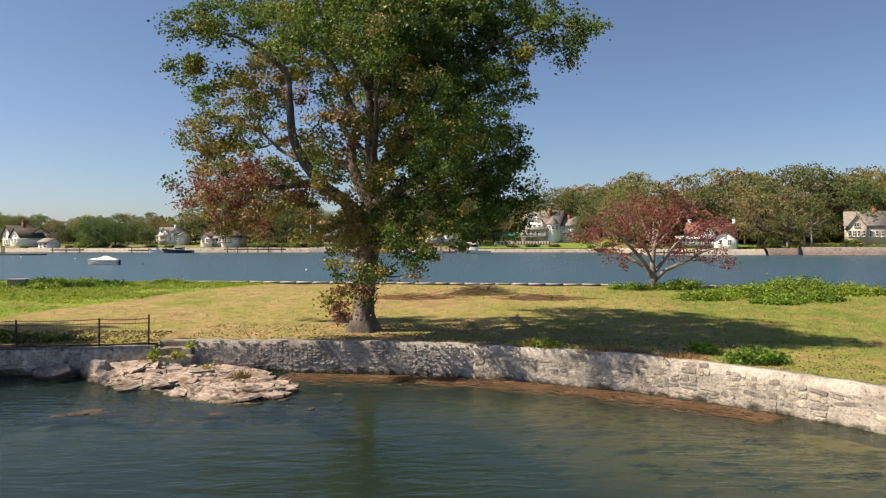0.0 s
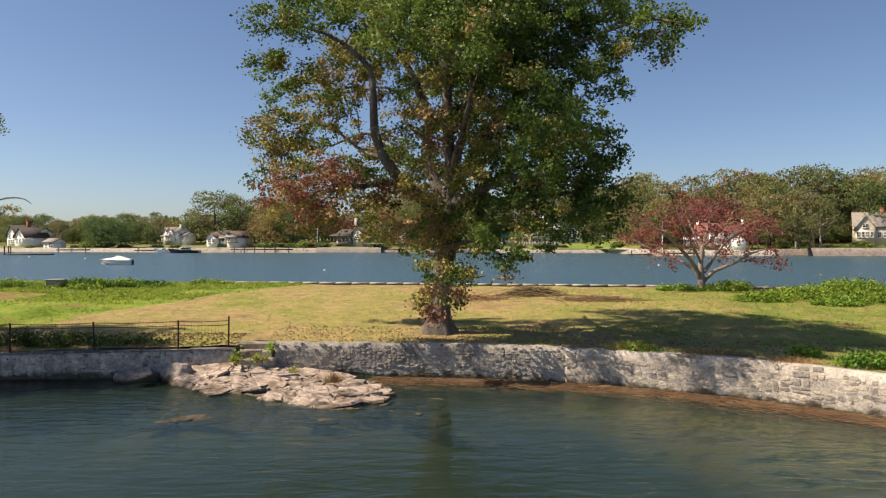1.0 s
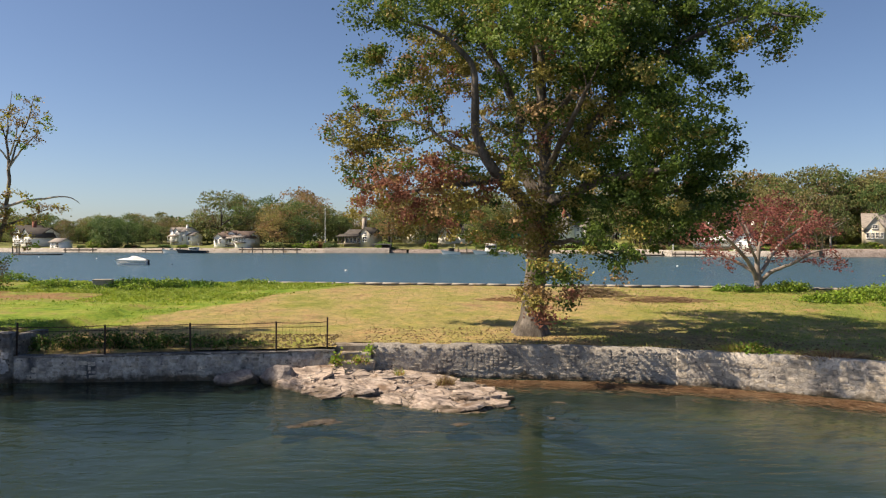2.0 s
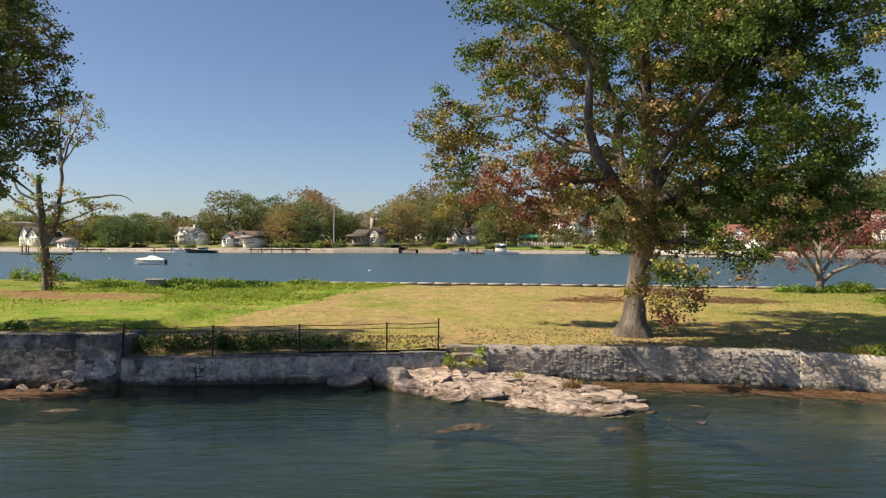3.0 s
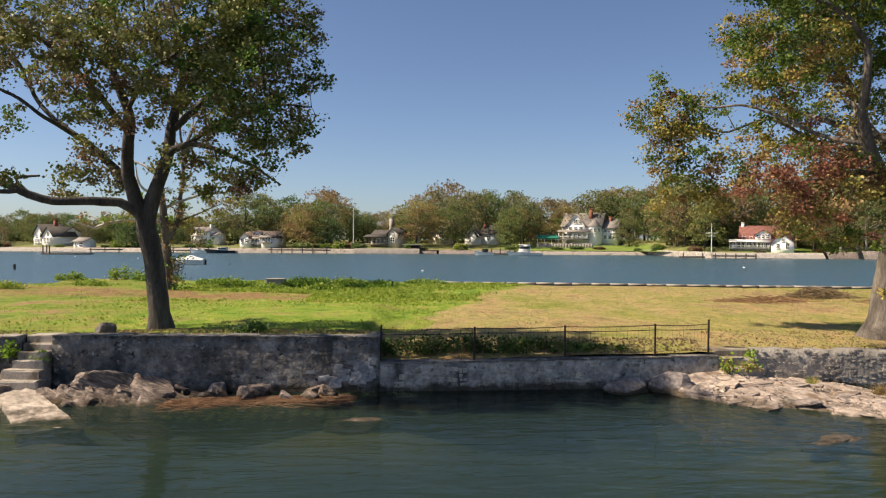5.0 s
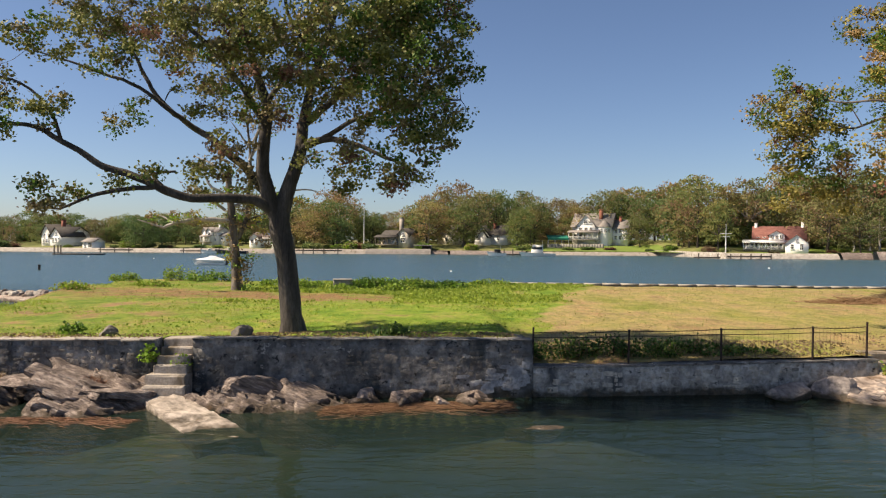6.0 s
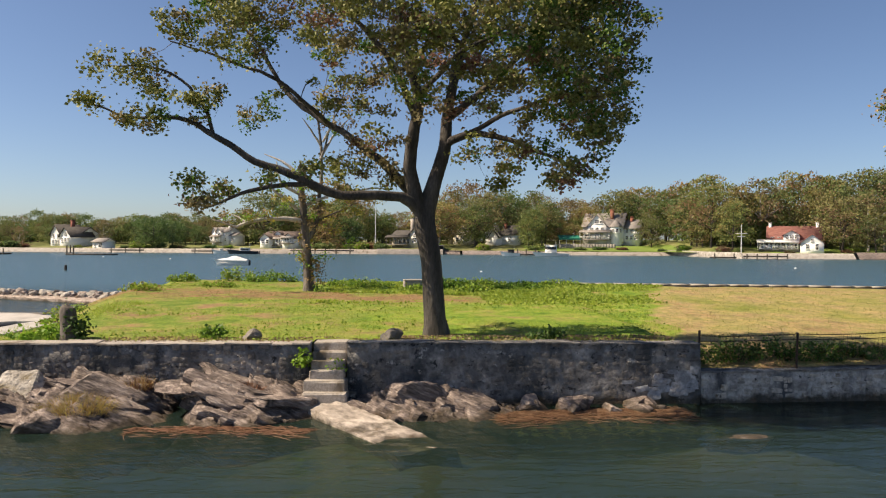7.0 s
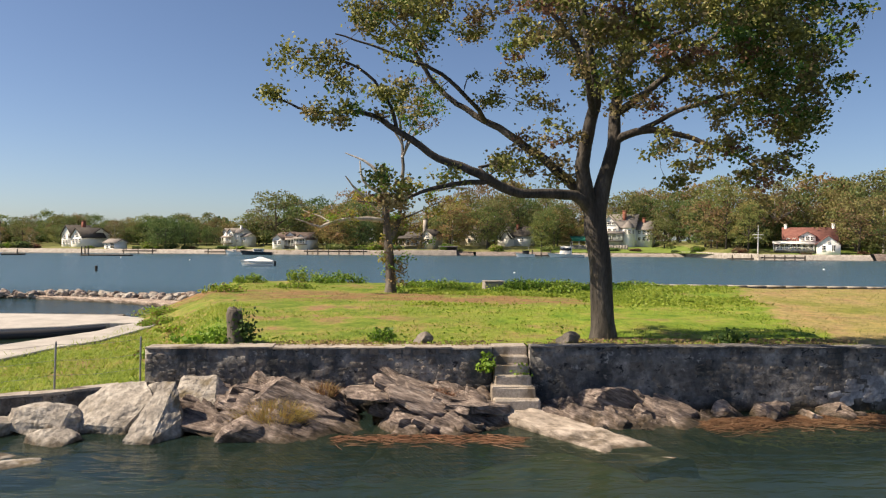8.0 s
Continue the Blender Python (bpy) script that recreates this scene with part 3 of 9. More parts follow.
outline += [(70.0, -6.0)] + [(x, y - 0.15) for x, y in WALL_BACK[::-1]] + BACK_EDGE[::-1] + WEST_EDGE


def ground_z(x, y):
    """Height of the lawn."""
    x, y = np.asarray(x, float), np.asarray(y, float)
    front = np.interp(x, [-37.4, -20.1, -19.92, -19.88, -9, -3, 5, 20], [1.50, 1.53, 1.53, 1.22, 1.10, 1.04, 1.04, 1.0])
    f = sstep(24, 46, y)
    z = front * (1 - f) + 1.40 * f
    low = (x > -19.9) & (x < -9.3)
    terrace = 0.82 + 0.02 * (x + 19)
    z = np.where(low, terrace + (z - terrace) * sstep(24.5 + 0.06 * (x + 19), 25.9 + 0.03 * (x + 19), y), z)
    stair = sstep(-9.75, -8.4, x) * (1 - sstep(-8.4, -7.5, x))
    z = z - 0.06 * stair * (1 - sstep(25, 26.5, y))
    edge = -38.3 - (y - 24) * 0.27
    lag = 0.16 * np.clip(y - 30, 0, 14)
    z = 0.46 + (z - 0.46) * sstep(0.1, 2.3 + 0.9 * lag, x - edge + lag)
    shore = np.interp(y, [36.0, 39.2, 41.5, 45.6, 49.6, 55.2], [-43.4, -44.6, -45.6, -44.6, -42.6, -44.5])
    z = z - 0.55 * (1 - sstep(-0.2, 1.0, x - shore)) * sstep(36, 38, y)
    return z


def ground_relief(x, y):
    p = np.column_stack([x, y, np.zeros(len(x))])
    return 0.05 * fnoise(p, 0.35, 4) + 0.025 * fnoise(p, 1.7, 3, 5.0)


def lawn():
    poly = [Vector((x, y)) for x, y in outline]
    dense = []
    for i, a in enumerate(poly):
        b = poly[(i + 1) % len(poly)]
        k = max(1, int((b - a).length / 0.5))
        dense += [a.lerp(b, t / k) for t in range(k)]
    n = len(dense)
    edges = [(i, (i + 1) % n) for i in range(n)]
    gx, gy = np.meshgrid(np.arange(-50, 45, 0.42), np.arange(-6, 56, 0.42))
    gx = gx.ravel() + rng.uniform(-0.15, 0.15, gx.size)
    gy = gy.ravel() + rng.uniform(-0.15, 0.15, gy.size)
    keep = inside([(p.x, p.y) for p in poly], gx, gy) > 0.12
    pts = dense + [Vector((a, b)) for a, b in zip(gx[keep], gy[keep])]
    v, e, f = mgeo.delaunay_2d_cdt(pts, edges, [], 1, 1e-4)[:3]
    xy = np.array([(p.x, p.y) for p in v])
    z = ground_z(xy[:, 0], xy[:, 1]) + ground_relief(xy[:, 0], xy[:, 1])
    g = Geo()
    g.add(np.column_stack([xy, z]), np.array([list(t) for t in f if len(t) == 3]))
    me = g.mesh("lawn", [M["lawn"]], True)
    return tagged(part("lawn", me), "dry mown lawn turning to lush green weeds", "lawn", "", "structure")


lawn_ob = lawn()

LEDGE_EAST = [(-11.5, 23.15), (-10.6, 22.5), (-9.6, 22.0), (-8.3, 21.4), (-7.2, 20.6), (-6.1, 19.95), (-5.1, 20.1), (-4.6, 21.0), (-4.7, 22.6), (-5.7, 23.9), (-6.6, 25.0), (-9.0, 25.0), (-10.2, 24.7), (-11.4, 24.3)]
LEDGES = [LEDGE_EAST,
          [(-5.6, 19.7), (-3.6, 19.2), (-2.4, 20.0), (-3.6, 21.4), (-4.2, 23.0), (-5.6, 23.2)],
          [(-35.6, 21.3), (-33.8, 21.0), (-33.1, 21.7), (-33.0, 23.9), (-37.0, 23.9), (-37.0, 22.4)],
          [(-31.9, 21.5), (-30.4, 21.5), (-29.5, 22.2), (-29.5, 23.9), (-32.0, 23.9)],
          [(-28.5, 22.3), (-27.4, 21.9), (-26.2, 21.8), (-25.0, 22.2), (-24.2, 23.0), (-24.0, 23.9), (-28.6, 23.9)]]


SHOALS = [(-39.7, 19.9, 0.3), (-38.6, 19.5, 0.25), (-19.9, 20.6, 0.35), (-9.4, 18.9, 0.35), (-28.0, 20.6, 0.5), (-27.4, 19.9, 0.4), (-6.0, 19.0, 0.2)]


# sea bed, one sheet to the horizon, rising to the walls
def sea_bed():
    xs = np.concatenate([[-3500, -900, -300, -120, -70], np.arange(-56, 26, 0.5), [32, 45, 70, 150, 400, 3500]])
    ys = np.concatenate([[-2500, -400, -60, -12, -3], np.arange(2, 27, 0.4), [30, 40, 60, 120, 260, 900, 3500]])
    X, Y = np.meshgrid(xs, ys)
    x, y = X.ravel(), Y.ravel()
    d = -inside(outline, x, y)
    z = -0.30 - (0.075 + 0.205 * sstep(4, -3, x)) * np.clip(d, 0, 6.0) - 0.06 * np.clip(d - 6, 0, 20)
    z = np.where(d < 0, -0.35, z) + 0.10 * fnoise(np.column_stack([x, y, 0 * x]), 0.5, 4) * (np.abs(x) < 60)
    near = np.max([inside(q, x, y) for q in LEDGES], axis=0)
    z = np.maximum(z, np.where(near > -8, -0.50 + 0.40 * np.minimum(near + 0.2, 0), -9.0))
    for sx, sy, sr in SHOALS:
        z = np.maximum(z, -0.22 - 0.45 * np.clip(np.hypot((x - sx) * 0.6, y - sy) - sr, 0, 9))
    z = np.where(d > 40, -4.0, z)
    w = len(xs)
    i, j = np.meshgrid(np.arange(len(ys) - 1), np.arange(w - 1), indexing="ij")
    f = np.stack([i * w + j, i * w + j + 1, (i + 1) * w + j + 1, (i + 1) * w + j], -1).reshape(-1, 4)
    g = Geo()
    g.add(np.column_stack([x, y, z]), f)
    return tagged(part("ground", g.mesh("ground", [M["bed"]], True)), "dark silty sea bed with weedy shallows, darkened with depth for lost light", "sea bed", "", "structure")


sea_bed()
g = Geo()
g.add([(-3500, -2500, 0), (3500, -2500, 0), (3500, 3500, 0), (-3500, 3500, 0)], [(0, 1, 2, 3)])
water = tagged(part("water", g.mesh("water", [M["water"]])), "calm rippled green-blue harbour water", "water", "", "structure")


# ---- stone walls ----
def stone_meshes(mat, count=16):
    """Rough stone faces, one metre by one by one, standing out along -y."""
    out = []
    for k in range(count):
        a = np.linspace(0, 2 * np.pi, 9, endpoint=False) + rng.uniform(-0.32, 0.32, 9) + rng.uniform(0, 0.7)
        c, s = np.cos(a), np.sin(a)
        e = rng.uniform(0.2, 0.5)
        px = 0.5 * np.sign(c) * np.abs(c) ** e * rng.uniform(0.74, 1.0, 9)
        pz = 0.5 * np.sign(s) * np.abs(s) ** e * rng.uniform(0.74, 1.0, 9)
        rings = [np.column_stack([px, np.full(9, 0.5), pz]), np.column_stack([px * 0.99, np.full(9, -0.6), pz * 0.99]),
                 np.column_stack([px * 0.955, -1 + rng.uniform(-0.3, 0.3, 9), pz * 0.945])]
        v = np.vstack(rings + [np.array([[rng.uniform(-0.1, 0.1), -1.05, rng.uniform(-0.1, 0.1)]])])
        g = Geo()
        i = np.arange(9)
        j = (i + 1) % 9
        for r in (0, 9):
            g.add(v if r == 0 else np.zeros((0, 3)), np.column_stack([r + i, r + j, r + 9 + j, r + 9 + i]) - (0 if r == 0 else len(v)))
        g.add(np.zeros((0, 3)), np.column_stack([18 + i, 18 + j, np.full(9, 27)]) - len(v))
        out.append(g.mesh("stone", [mat]))
    return out


STONES = {}


def wall(name, line, top, bottom, thick, core, stone, label, course=(0.14, 0.27), width=(0.2, 0.55), proud=0.035, reach=(-1e9, 1e9), cap=None, gaps=0.12, cap_h=0.07, ends=0.0):
    """A mortared rubble wall along a line (its face to the right of the walk along it), with stones, and a cap."""
    p = smooth_path([(x, y, 0, 0) for x, y in line], 0.25)[:, :2]
    tan = np.gradient(p, axis=0)
    tan /= np.linalg.norm(tan, axis=1)[:, None]
    out = np.column_stack([tan[:, 1], -tan[:, 0]])
    s = np.concatenate([[0], np.cumsum(np.linalg.norm(np.diff(p, axis=0), axis=1))])
    n = len(p)
    zt = (top(p[:, 0]) if callable(top) else np.full(n, float(top))) + (0.0 if cap else 0.035) * fnoise(np.column_stack([p, 0 * s]), 1.6, 3, 8.0)
    rows = 7
    g = Geo()
    grid = []
    for k in range(rows):
        z = bottom + (zt - bottom) * k / (rows - 1)
        off = 0.02 * fnoise(np.column_stack([p, z]), 1.2, 3, 3.0) + 0.05 * (1 - k / (rows - 1))
        grid.append(np.column_stack([p + out * off[:, None], z]))
    grid.append(np.column_stack([p - out * thick, zt]))
    grid.append(np.column_stack([p - out * thick, np.full(n, bottom)]))
    v = np.vstack(grid)
    i, j = np.meshgrid(np.arange(len(grid) - 1), np.arange(n - 1), indexing="ij")
    g.add(v, np.stack([i * n + j, i * n + j + 1, (i + 1) * n + j + 1, (i + 1) * n + j], -1).reshape(-1, 4))
    m = len(grid)
    g.add(np.zeros((0, 3)), np.array([[k * n for k in range(m)]]) - len(v))
    g.add(np.zeros((0, 3)), np.array([[k * n + n - 1 for k in range(m - 1, -1, -1)]]) - len(v))
    ob = tagged(part(name, g.mesh(name, [core])), label, "stone wall", "", "structure")

    if stone not in STONES:
        STONES[stone] = stone_meshes(M[stone])
    zlow, count = max(bottom, -0.3), 0
    cells = [(0.0, s[-1], zlow, zt.max())]
    done = []
    while cells:
        u0, u1, z0, z1 = cells.pop()
        w, h = u1 - u0, z1 - z0
        big = rng.uniform(*width) * (1.6 if rng.random() < 0.15 else 1.0)
        if w > big and w > h * 0.9:
            c = u0 + w * rng.uniform(0.35, 0.65)
            cells += [(u0, c, z0, z1), (c, u1, z0, z1)]
        elif h > rng.uniform(*course):
            c = z0 + h * rng.uniform(0.35, 0.65)
            cells += [(u0, u1, z0, c), (u0, u1, c, z1)]
        else:
            done.append((u0, u1, z0, z1))
    rng.shuffle(done)
    for u0, u1, z0, z1 in done:
        uc, zc, w, h = (u0 + u1) / 2, (z0 + z1) / 2, u1 - u0, z1 - z0
        x, y = np.interp(uc, s, p[:, 0]), np.interp(uc, s, p[:, 1])
        if rng.random() < gaps or w < 0.09 or h < 0.05 or not reach[0] < x < reach[1] or z1 > np.interp(uc, s, zt) + 0.01 or count >= 420:
            continue
        a = math.degrees(math.atan2(np.interp(uc, s, tan[:, 1]), np.interp(uc, s, tan[:, 0])))
        off = 0.05 * (1 - (zc - bottom) / (zt.max() - bottom))
        nx, ny = np.interp(uc, s, out[:, 0]), np.interp(uc, s, out[:, 1])
        m4 = pose(x + nx * off, y + ny * off, zc + rng.uniform(-0.01, 0.01), 0, rng.uniform(-9, 9), a) @ Matrix.Diagonal((w * rng.uniform(0.88, 1.02), proud * rng.uniform(0.3, 1.5) + 0.007, h * rng.uniform(0.86, 1.0), 1))
        part("stone", STONES[stone][rng.integers(len(STONES[stone]))], ob, "", m4)
        count += 1
    if cap:
        u = 0.0
        while u < s[-1] - 0.15:
            w = min(rng.uniform(0.5, 1.3), s[-1] - u)
            uc = u + w / 2
            u += w
            x, y = np.interp(uc, s, p[:, 0]), np.interp(uc, s, p[:, 1])
            if not reach[0] < x < reach[1]:
                continue
            a = math.degrees(math.atan2(np.interp(uc, s, tan[:, 1]), np.interp(uc, s, tan[:, 0])))
            me = CAPS[cap][rng.integers(6)]
            part("cap_stone", me, ob, "", pose(x, y, np.interp(uc, s, zt) + rng.uniform(-0.012, 0.012), rng.uniform(-1, 1), rng.uniform(-0.8, 0.8), a + rng.uniform(-1, 1)) @ Matrix.Diagonal((w * 1.0, thick + rng.uniform(0.02, 0.08), cap_h, 1)))
    return ob


def cap_meshes(mat, count=6):
    out = []
    for k in range(count):
        bm = bmesh.new()
        vs = [bm.verts.new(q) for q in box_verts(-0.5, -0.08, -0.5, 0.5, 1.0, 0.5)]
        for f in BOXF:
            bm.faces.new([vs[i] for i in f])
        bmesh.ops.subdivide_edges(bm, edges=list(bm.edges), cuts=1, use_grid_fill=True)
        for v in bm.verts:
            v.co += Vector(rng.uniform(-0.035, 0.035, 3)) * (1.0 if abs(v.co.x) < 0.49 else 0.4)
            v.co.z += rng.uniform(-0.12, 0.12)
        me = bpy.data.meshes.new("cap_stone")
        bm.to_mesh(me)
        bm.free()
        me.materials.append(M[mat])
        out.append(me)
    return out


CAPS = {mat: cap_meshes(mat) for mat in ("cap_stone", "mortar_pale", "mortar_mid", "mortar_grey")}

# ---- trees ----
def crown_nodes(limb_pts, clumps):
    """Twig tips spread through the clumps, each tied to the nearest wood. Gives tips (x, y, z, clump) and twig segments."""
    tips = []
    for k, (x, y, z, rx, ry, rz, n, mix) in enumerate(clumps):
        q = rng.normal(size=(n, 3))
        q /= np.linalg.norm(q, axis=1)[:, None]
        q *= rng.uniform(0.25, 1.0, n)[:, None] ** 0.5
        tips.append(np.column_stack([np.array([x, y, z]) + q * np.array([rx, ry, rz]), np.full(n, k)]))
    tips = np.vstack(tips)
    wood = limb_pts[:, :3].copy()
    rad = limb_pts[:, 3].copy()
    d = np.min(np.linalg.norm(tips[:, None, :3] - wood[None, ::2], axis=2), axis=1)
    segs = []
    for i in np.argsort(d):
        t = tips[i, :3]
        dd = np.linalg.norm(wood - t, axis=1) + 0.25 * np.maximum(0, wood[:, 2] - t[2])
        j = int(np.argmin(dd))
        a = wood[j]
        r0 = min(rad[j] * 0.6, 0.012 + 0.018 * dd[j])
        mid = (a + t) / 2 + rng.normal(size=3) * dd[j] * 0.10 + np.array([0, 0, 0.06 * dd[j]])
        segs.append(np.array([[*a, r0], [*mid, r0 * 0.75], [*t, 0.008]]))
        wood = np.vstack([wood, mid, t])
        rad = np.append(rad, [r0 * 0.75, max(0.012, r0 * 0.5)])
    return tips, segs


def tree(name, base, limbs, clumps, mats, bark, leaf, per_tip, tip_r, label, flare=1.6, flare_h=0.7, sides=12, droop=0.25, twigs=True, category="tree", dead=()):
    """A tree from its limbs (rows x, y, z, r from the base) and clumps of leaves (centre, radii, tips, mix of materials)."""
    root = thing(name, pose(*base), label, category)
    g = Geo()
    pts = []
    for k, l in enumerate(limbs):
        p = smooth_path(l, 0.22)
        p[:, :3] += (0.018 if k == 0 else 0.06) * np.column_stack([fnoise(p[:, :3], 1.3, 3, 7.0 * k + i) for i in range(3)])
        if k == 0:
            h = np.clip(1 - p[:, 2] / flare_h, 0, 1)
            p[:, 3] *= 1 + (flare - 1) * h ** 2
            p[0, 2] -= 0.15
        pts.append(p)
        if k in dead:
            gd = Geo()
            p[:, 3] *= 1.6
            tube(gd, p, 6)
            part("dead_limb", gd.mesh("dead_limb", [M["bark_pale"]], True), root, "bare bleached dead limb")
            continue
        tube(g, p, sides if k == 0 else max(6, sides - 4))
        if k == 0:
            # buttressed foot and uneven bark
            v = g.v[-1]
            a = np.arctan2(v[:, 1] - np.repeat(p[:, 1], sides), v[:, 0] - np.repeat(p[:, 0], sides))
            c = np.repeat(p[:, :2], sides, axis=0)
            lift = np.repeat(h, sides)
            k2 = 1 + 0.16 * lift * np.sin(5 * a + 1.0) + 0.05 * fnoise(v, 2.5, 3)
            v[:, :2] = c + (v[:, :2] - c) * k2[:, None]
    part("trunk", g.mesh("trunk", [bark], True), root)
    wood = np.vstack(pts)
    high = wood[wood[:, 2] > 1.0]
    tips, segs = crown_nodes(high, clumps)
    if twigs:
        g = Geo()
        for s in segs:
            tube(g, smooth_path(s, 0.6), 4)
        tagged(part("branching", g.mesh("branching", [M["twig"]], True), root), kind="stuff")
    g = Geo()
    for k, cl in enumerate(clumps):
        t = tips[tips[:, 3] == k][:, :3]
        n = per_tip
        c = np.repeat(t, n, axis=0)
        c = c + rng.normal(size=c.shape) * np.repeat(rng.uniform(0.7, 1.35, len(t)), n)[:, None] * tip_r * np.array([0.55, 0.55, 0.36])
        mix = np.array(cl[7], float)
        pick = rng.choice(len(mats), size=len(t), p=mix / mix.sum())
        pick = np.repeat(pick, n)
        odd = rng.random(len(pick)) < 0.03
        pick[odd] = rng.choice(len(mats), size=odd.sum(), p=mix / mix.sum())
        for mi in range(len(mats)):
            leaves(g, c[pick == mi], leaf, mi, droop, 0.72, 0.4)
    part("crown", g.mesh("crown", mats), root)
    return root




def add_clumps(into, grow, mix, *rows):
    """Clumps of foliage (x, z, radius, y) from the tree's foot."""
    many, unit, power, wx, wy, wz, least = grow
    for x, z, r, y in rows:
        into.append((x, y, z, r * wx, max(r * wy, least), r * wz, max(4, int(many * (r / unit) ** power)), mix))


# the big spreading oak by the east wall
oak_limbs = []
oak_limbs.append([(-0.05, 0.6, -0.03, 0.46), (0.03, 0.55, 1.23, 0.39), (0.15, 0.45, 2.49, 0.38), (0.30, 0.25, 3.75, 0.40), (0.4, 0.08, 4.79, 0.36), (0.41, 0.0, 6.05, 0.24), (0.31, 0.2, 7.12, 0.21), (0.26, 0.3, 8.92, 0.18), (0.18, 0.3, 11.12, 0.14), (0.29, 0.2, 13.6, 0.07), (0.42, 0.0, 14.77, 0.03)])
oak_limbs.append([(0.3, 0.0, 3.96, 0.28), (-0.4, -0.6, 4.72, 0.24), (-1.26, -1.3, 5.43, 0.2), (-2.01, -1.7, 6.51, 0.16), (-2.26, -2.0, 7.98, 0.13), (-2.34, -2.2, 9.09, 0.1), (-3.32, -2.5, 9.97, 0.07), (-4.8, -2.6, 10.5, 0.04)])
oak_limbs.append([(0.4, 0.0, 4.54, 0.25), (-0.5, 0.9, 6.35, 0.2), (-0.44, 1.5, 8.15, 0.17), (-1.38, 1.9, 10.37, 0.12), (-2.39, 2.2, 11.77, 0.08), (-2.99, 2.4, 13.74, 0.04)])
oak_limbs.append([(0.49, 0.0, 4.75, 0.24), (1.09, -0.8, 4.96, 0.2), (1.81, -1.8, 5.39, 0.16), (3.07, -3.0, 5.6, 0.11), (4.18, -3.9, 5.68, 0.06)])
oak_limbs.append([(0.45, 0.0, 5.11, 0.22), (1.06, -0.4, 6.22, 0.18), (1.61, -0.9, 7.09, 0.15), (2.29, -1.5, 7.97, 0.12), (3.85, -2.6, 9.45, 0.08), (5.99, -3.8, 10.25, 0.05), (7.33, -4.2, 10.05, 0.03)])
oak_limbs.append([(-1.26, -1.3, 5.43, 0.13), (-2.39, -1.6, 5.31, 0.1), (-3.47, -2.0, 5.09, 0.07), (-4.92, -2.3, 4.97, 0.04)])
oak_limbs.append([(-1.8, -1.6, 6.19, 0.08), (-2.95, -0.4, 6.73, 0.06), (-4.18, 0.8, 7.73, 0.045), (-5.56, 1.8, 7.95, 0.03), (-7.17, 2.6, 8.46, 0.015)])
oak_limbs.append([(-0.5, 0.9, 6.35, 0.09), (-1.66, 1.8, 6.77, 0.065), (-3.05, 2.6, 7.66, 0.05), (-4.5, 2.9, 7.2, 0.035), (-6.18, 3.1, 7.85, 0.018)])
oak_limbs.append([(0.28, 0.2, 7.12, 0.12), (1.14, -1.4, 8.48, 0.1), (2.16, -2.4, 9.8, 0.07), (3.3, -3.0, 10.94, 0.04)])
oak_limbs.append([(0.48, 0.1, 4.69, 0.16), (1.64, 0.4, 4.81, 0.13), (3.32, -1.0, 4.95, 0.09), (5.0, -2.6, 5.05, 0.05)])
oak_limbs.append([(0.3, 0.0, 3.12, 0.1), (1.13, -1.4, 3.44, 0.07), (2.09, -3.0, 2.89, 0.04)])
oak_limbs.append([(0.28, 0.0, 2.49, 0.05), (1.06, -0.4, 2.09, 0.03), (1.59, -0.7, 2.19, 0.015)])
oak_limbs.append([(0.17, 0.3, 9.02, 0.1), (-0.41, -1.6, 10.2, 0.08), (-1.21, -2.6, 11.25, 0.04)])
oak_limbs.append([(0.4, 0.0, 5.5, 0.17), (0.8, 2.2, 7.0, 0.13), (1.2, 4.2, 8.3, 0.08), (1.6, 6.0, 9.2, 0.03)])
oak_limbs.append([(0.3, 0.1, 6.5, 0.13), (-0.8, 2.6, 7.6, 0.1), (-1.6, 4.8, 8.6, 0.05)])
oak_limbs.append([(0.4, 0.0, 5.8, 0.14), (0.7, -2.2, 6.9, 0.1), (1.0, -4.6, 8.0, 0.05)])
oak_clumps = []
# last mix: darker leaves for the right and inner crown, shade put into the colour
GREEN, OLIVE, RUST, BROWN, SHADED = (6, 0.6, 0, .1, 1.8), (2.6, 5.4, .4, .6, .4), (.4, 1.2, 6, 2.2, .2), (2.0, 3.4, .8, 2.4, .8), (4, .5, 0, .1, 4)
add_clumps(oak_clumps, (2.7, 0.42, 2.12, 1.05, 1.1, 0.95, 0.5), GREEN,
           (-5.66, 10.77, 0.87, -2.0), (-4.23, 10.78, 1.17, -2.6), (-2.96, 10.6, 1.22, -1.6), (-1.29, 10.81, 1.34, -2.2), (-1.97, 12.39, 1.59, 2.4), (0.48, 10.97, 1.51, -2.6), (-0.29, 12.45, 1.83, 2.6), (2.18, 10.63, 1.49, -2.8), (3.84, 10.09, 1.2, -3.4))
add_clumps(oak_clumps, (2.7, 0.42, 2.12, 1.05, 1.1, 0.95, 0.5), GREEN,
           (5.46, 9.95, 0.99, -3.6), (6.77, 10.12, 0.95, -3.3), (7.79, 10.11, 0.55, -3.2), (7.06, 9.42, 0.37, -3.2), (5.54, 8.13, 0.36, -3.7), (-6.03, 9.38, 0.74, -1.8), (-5.03, 9.0, 0.88, -2.2), (2.72, 9.46, 1.1, -1.0), (1.42, 9.47, 1.13, -2.6))
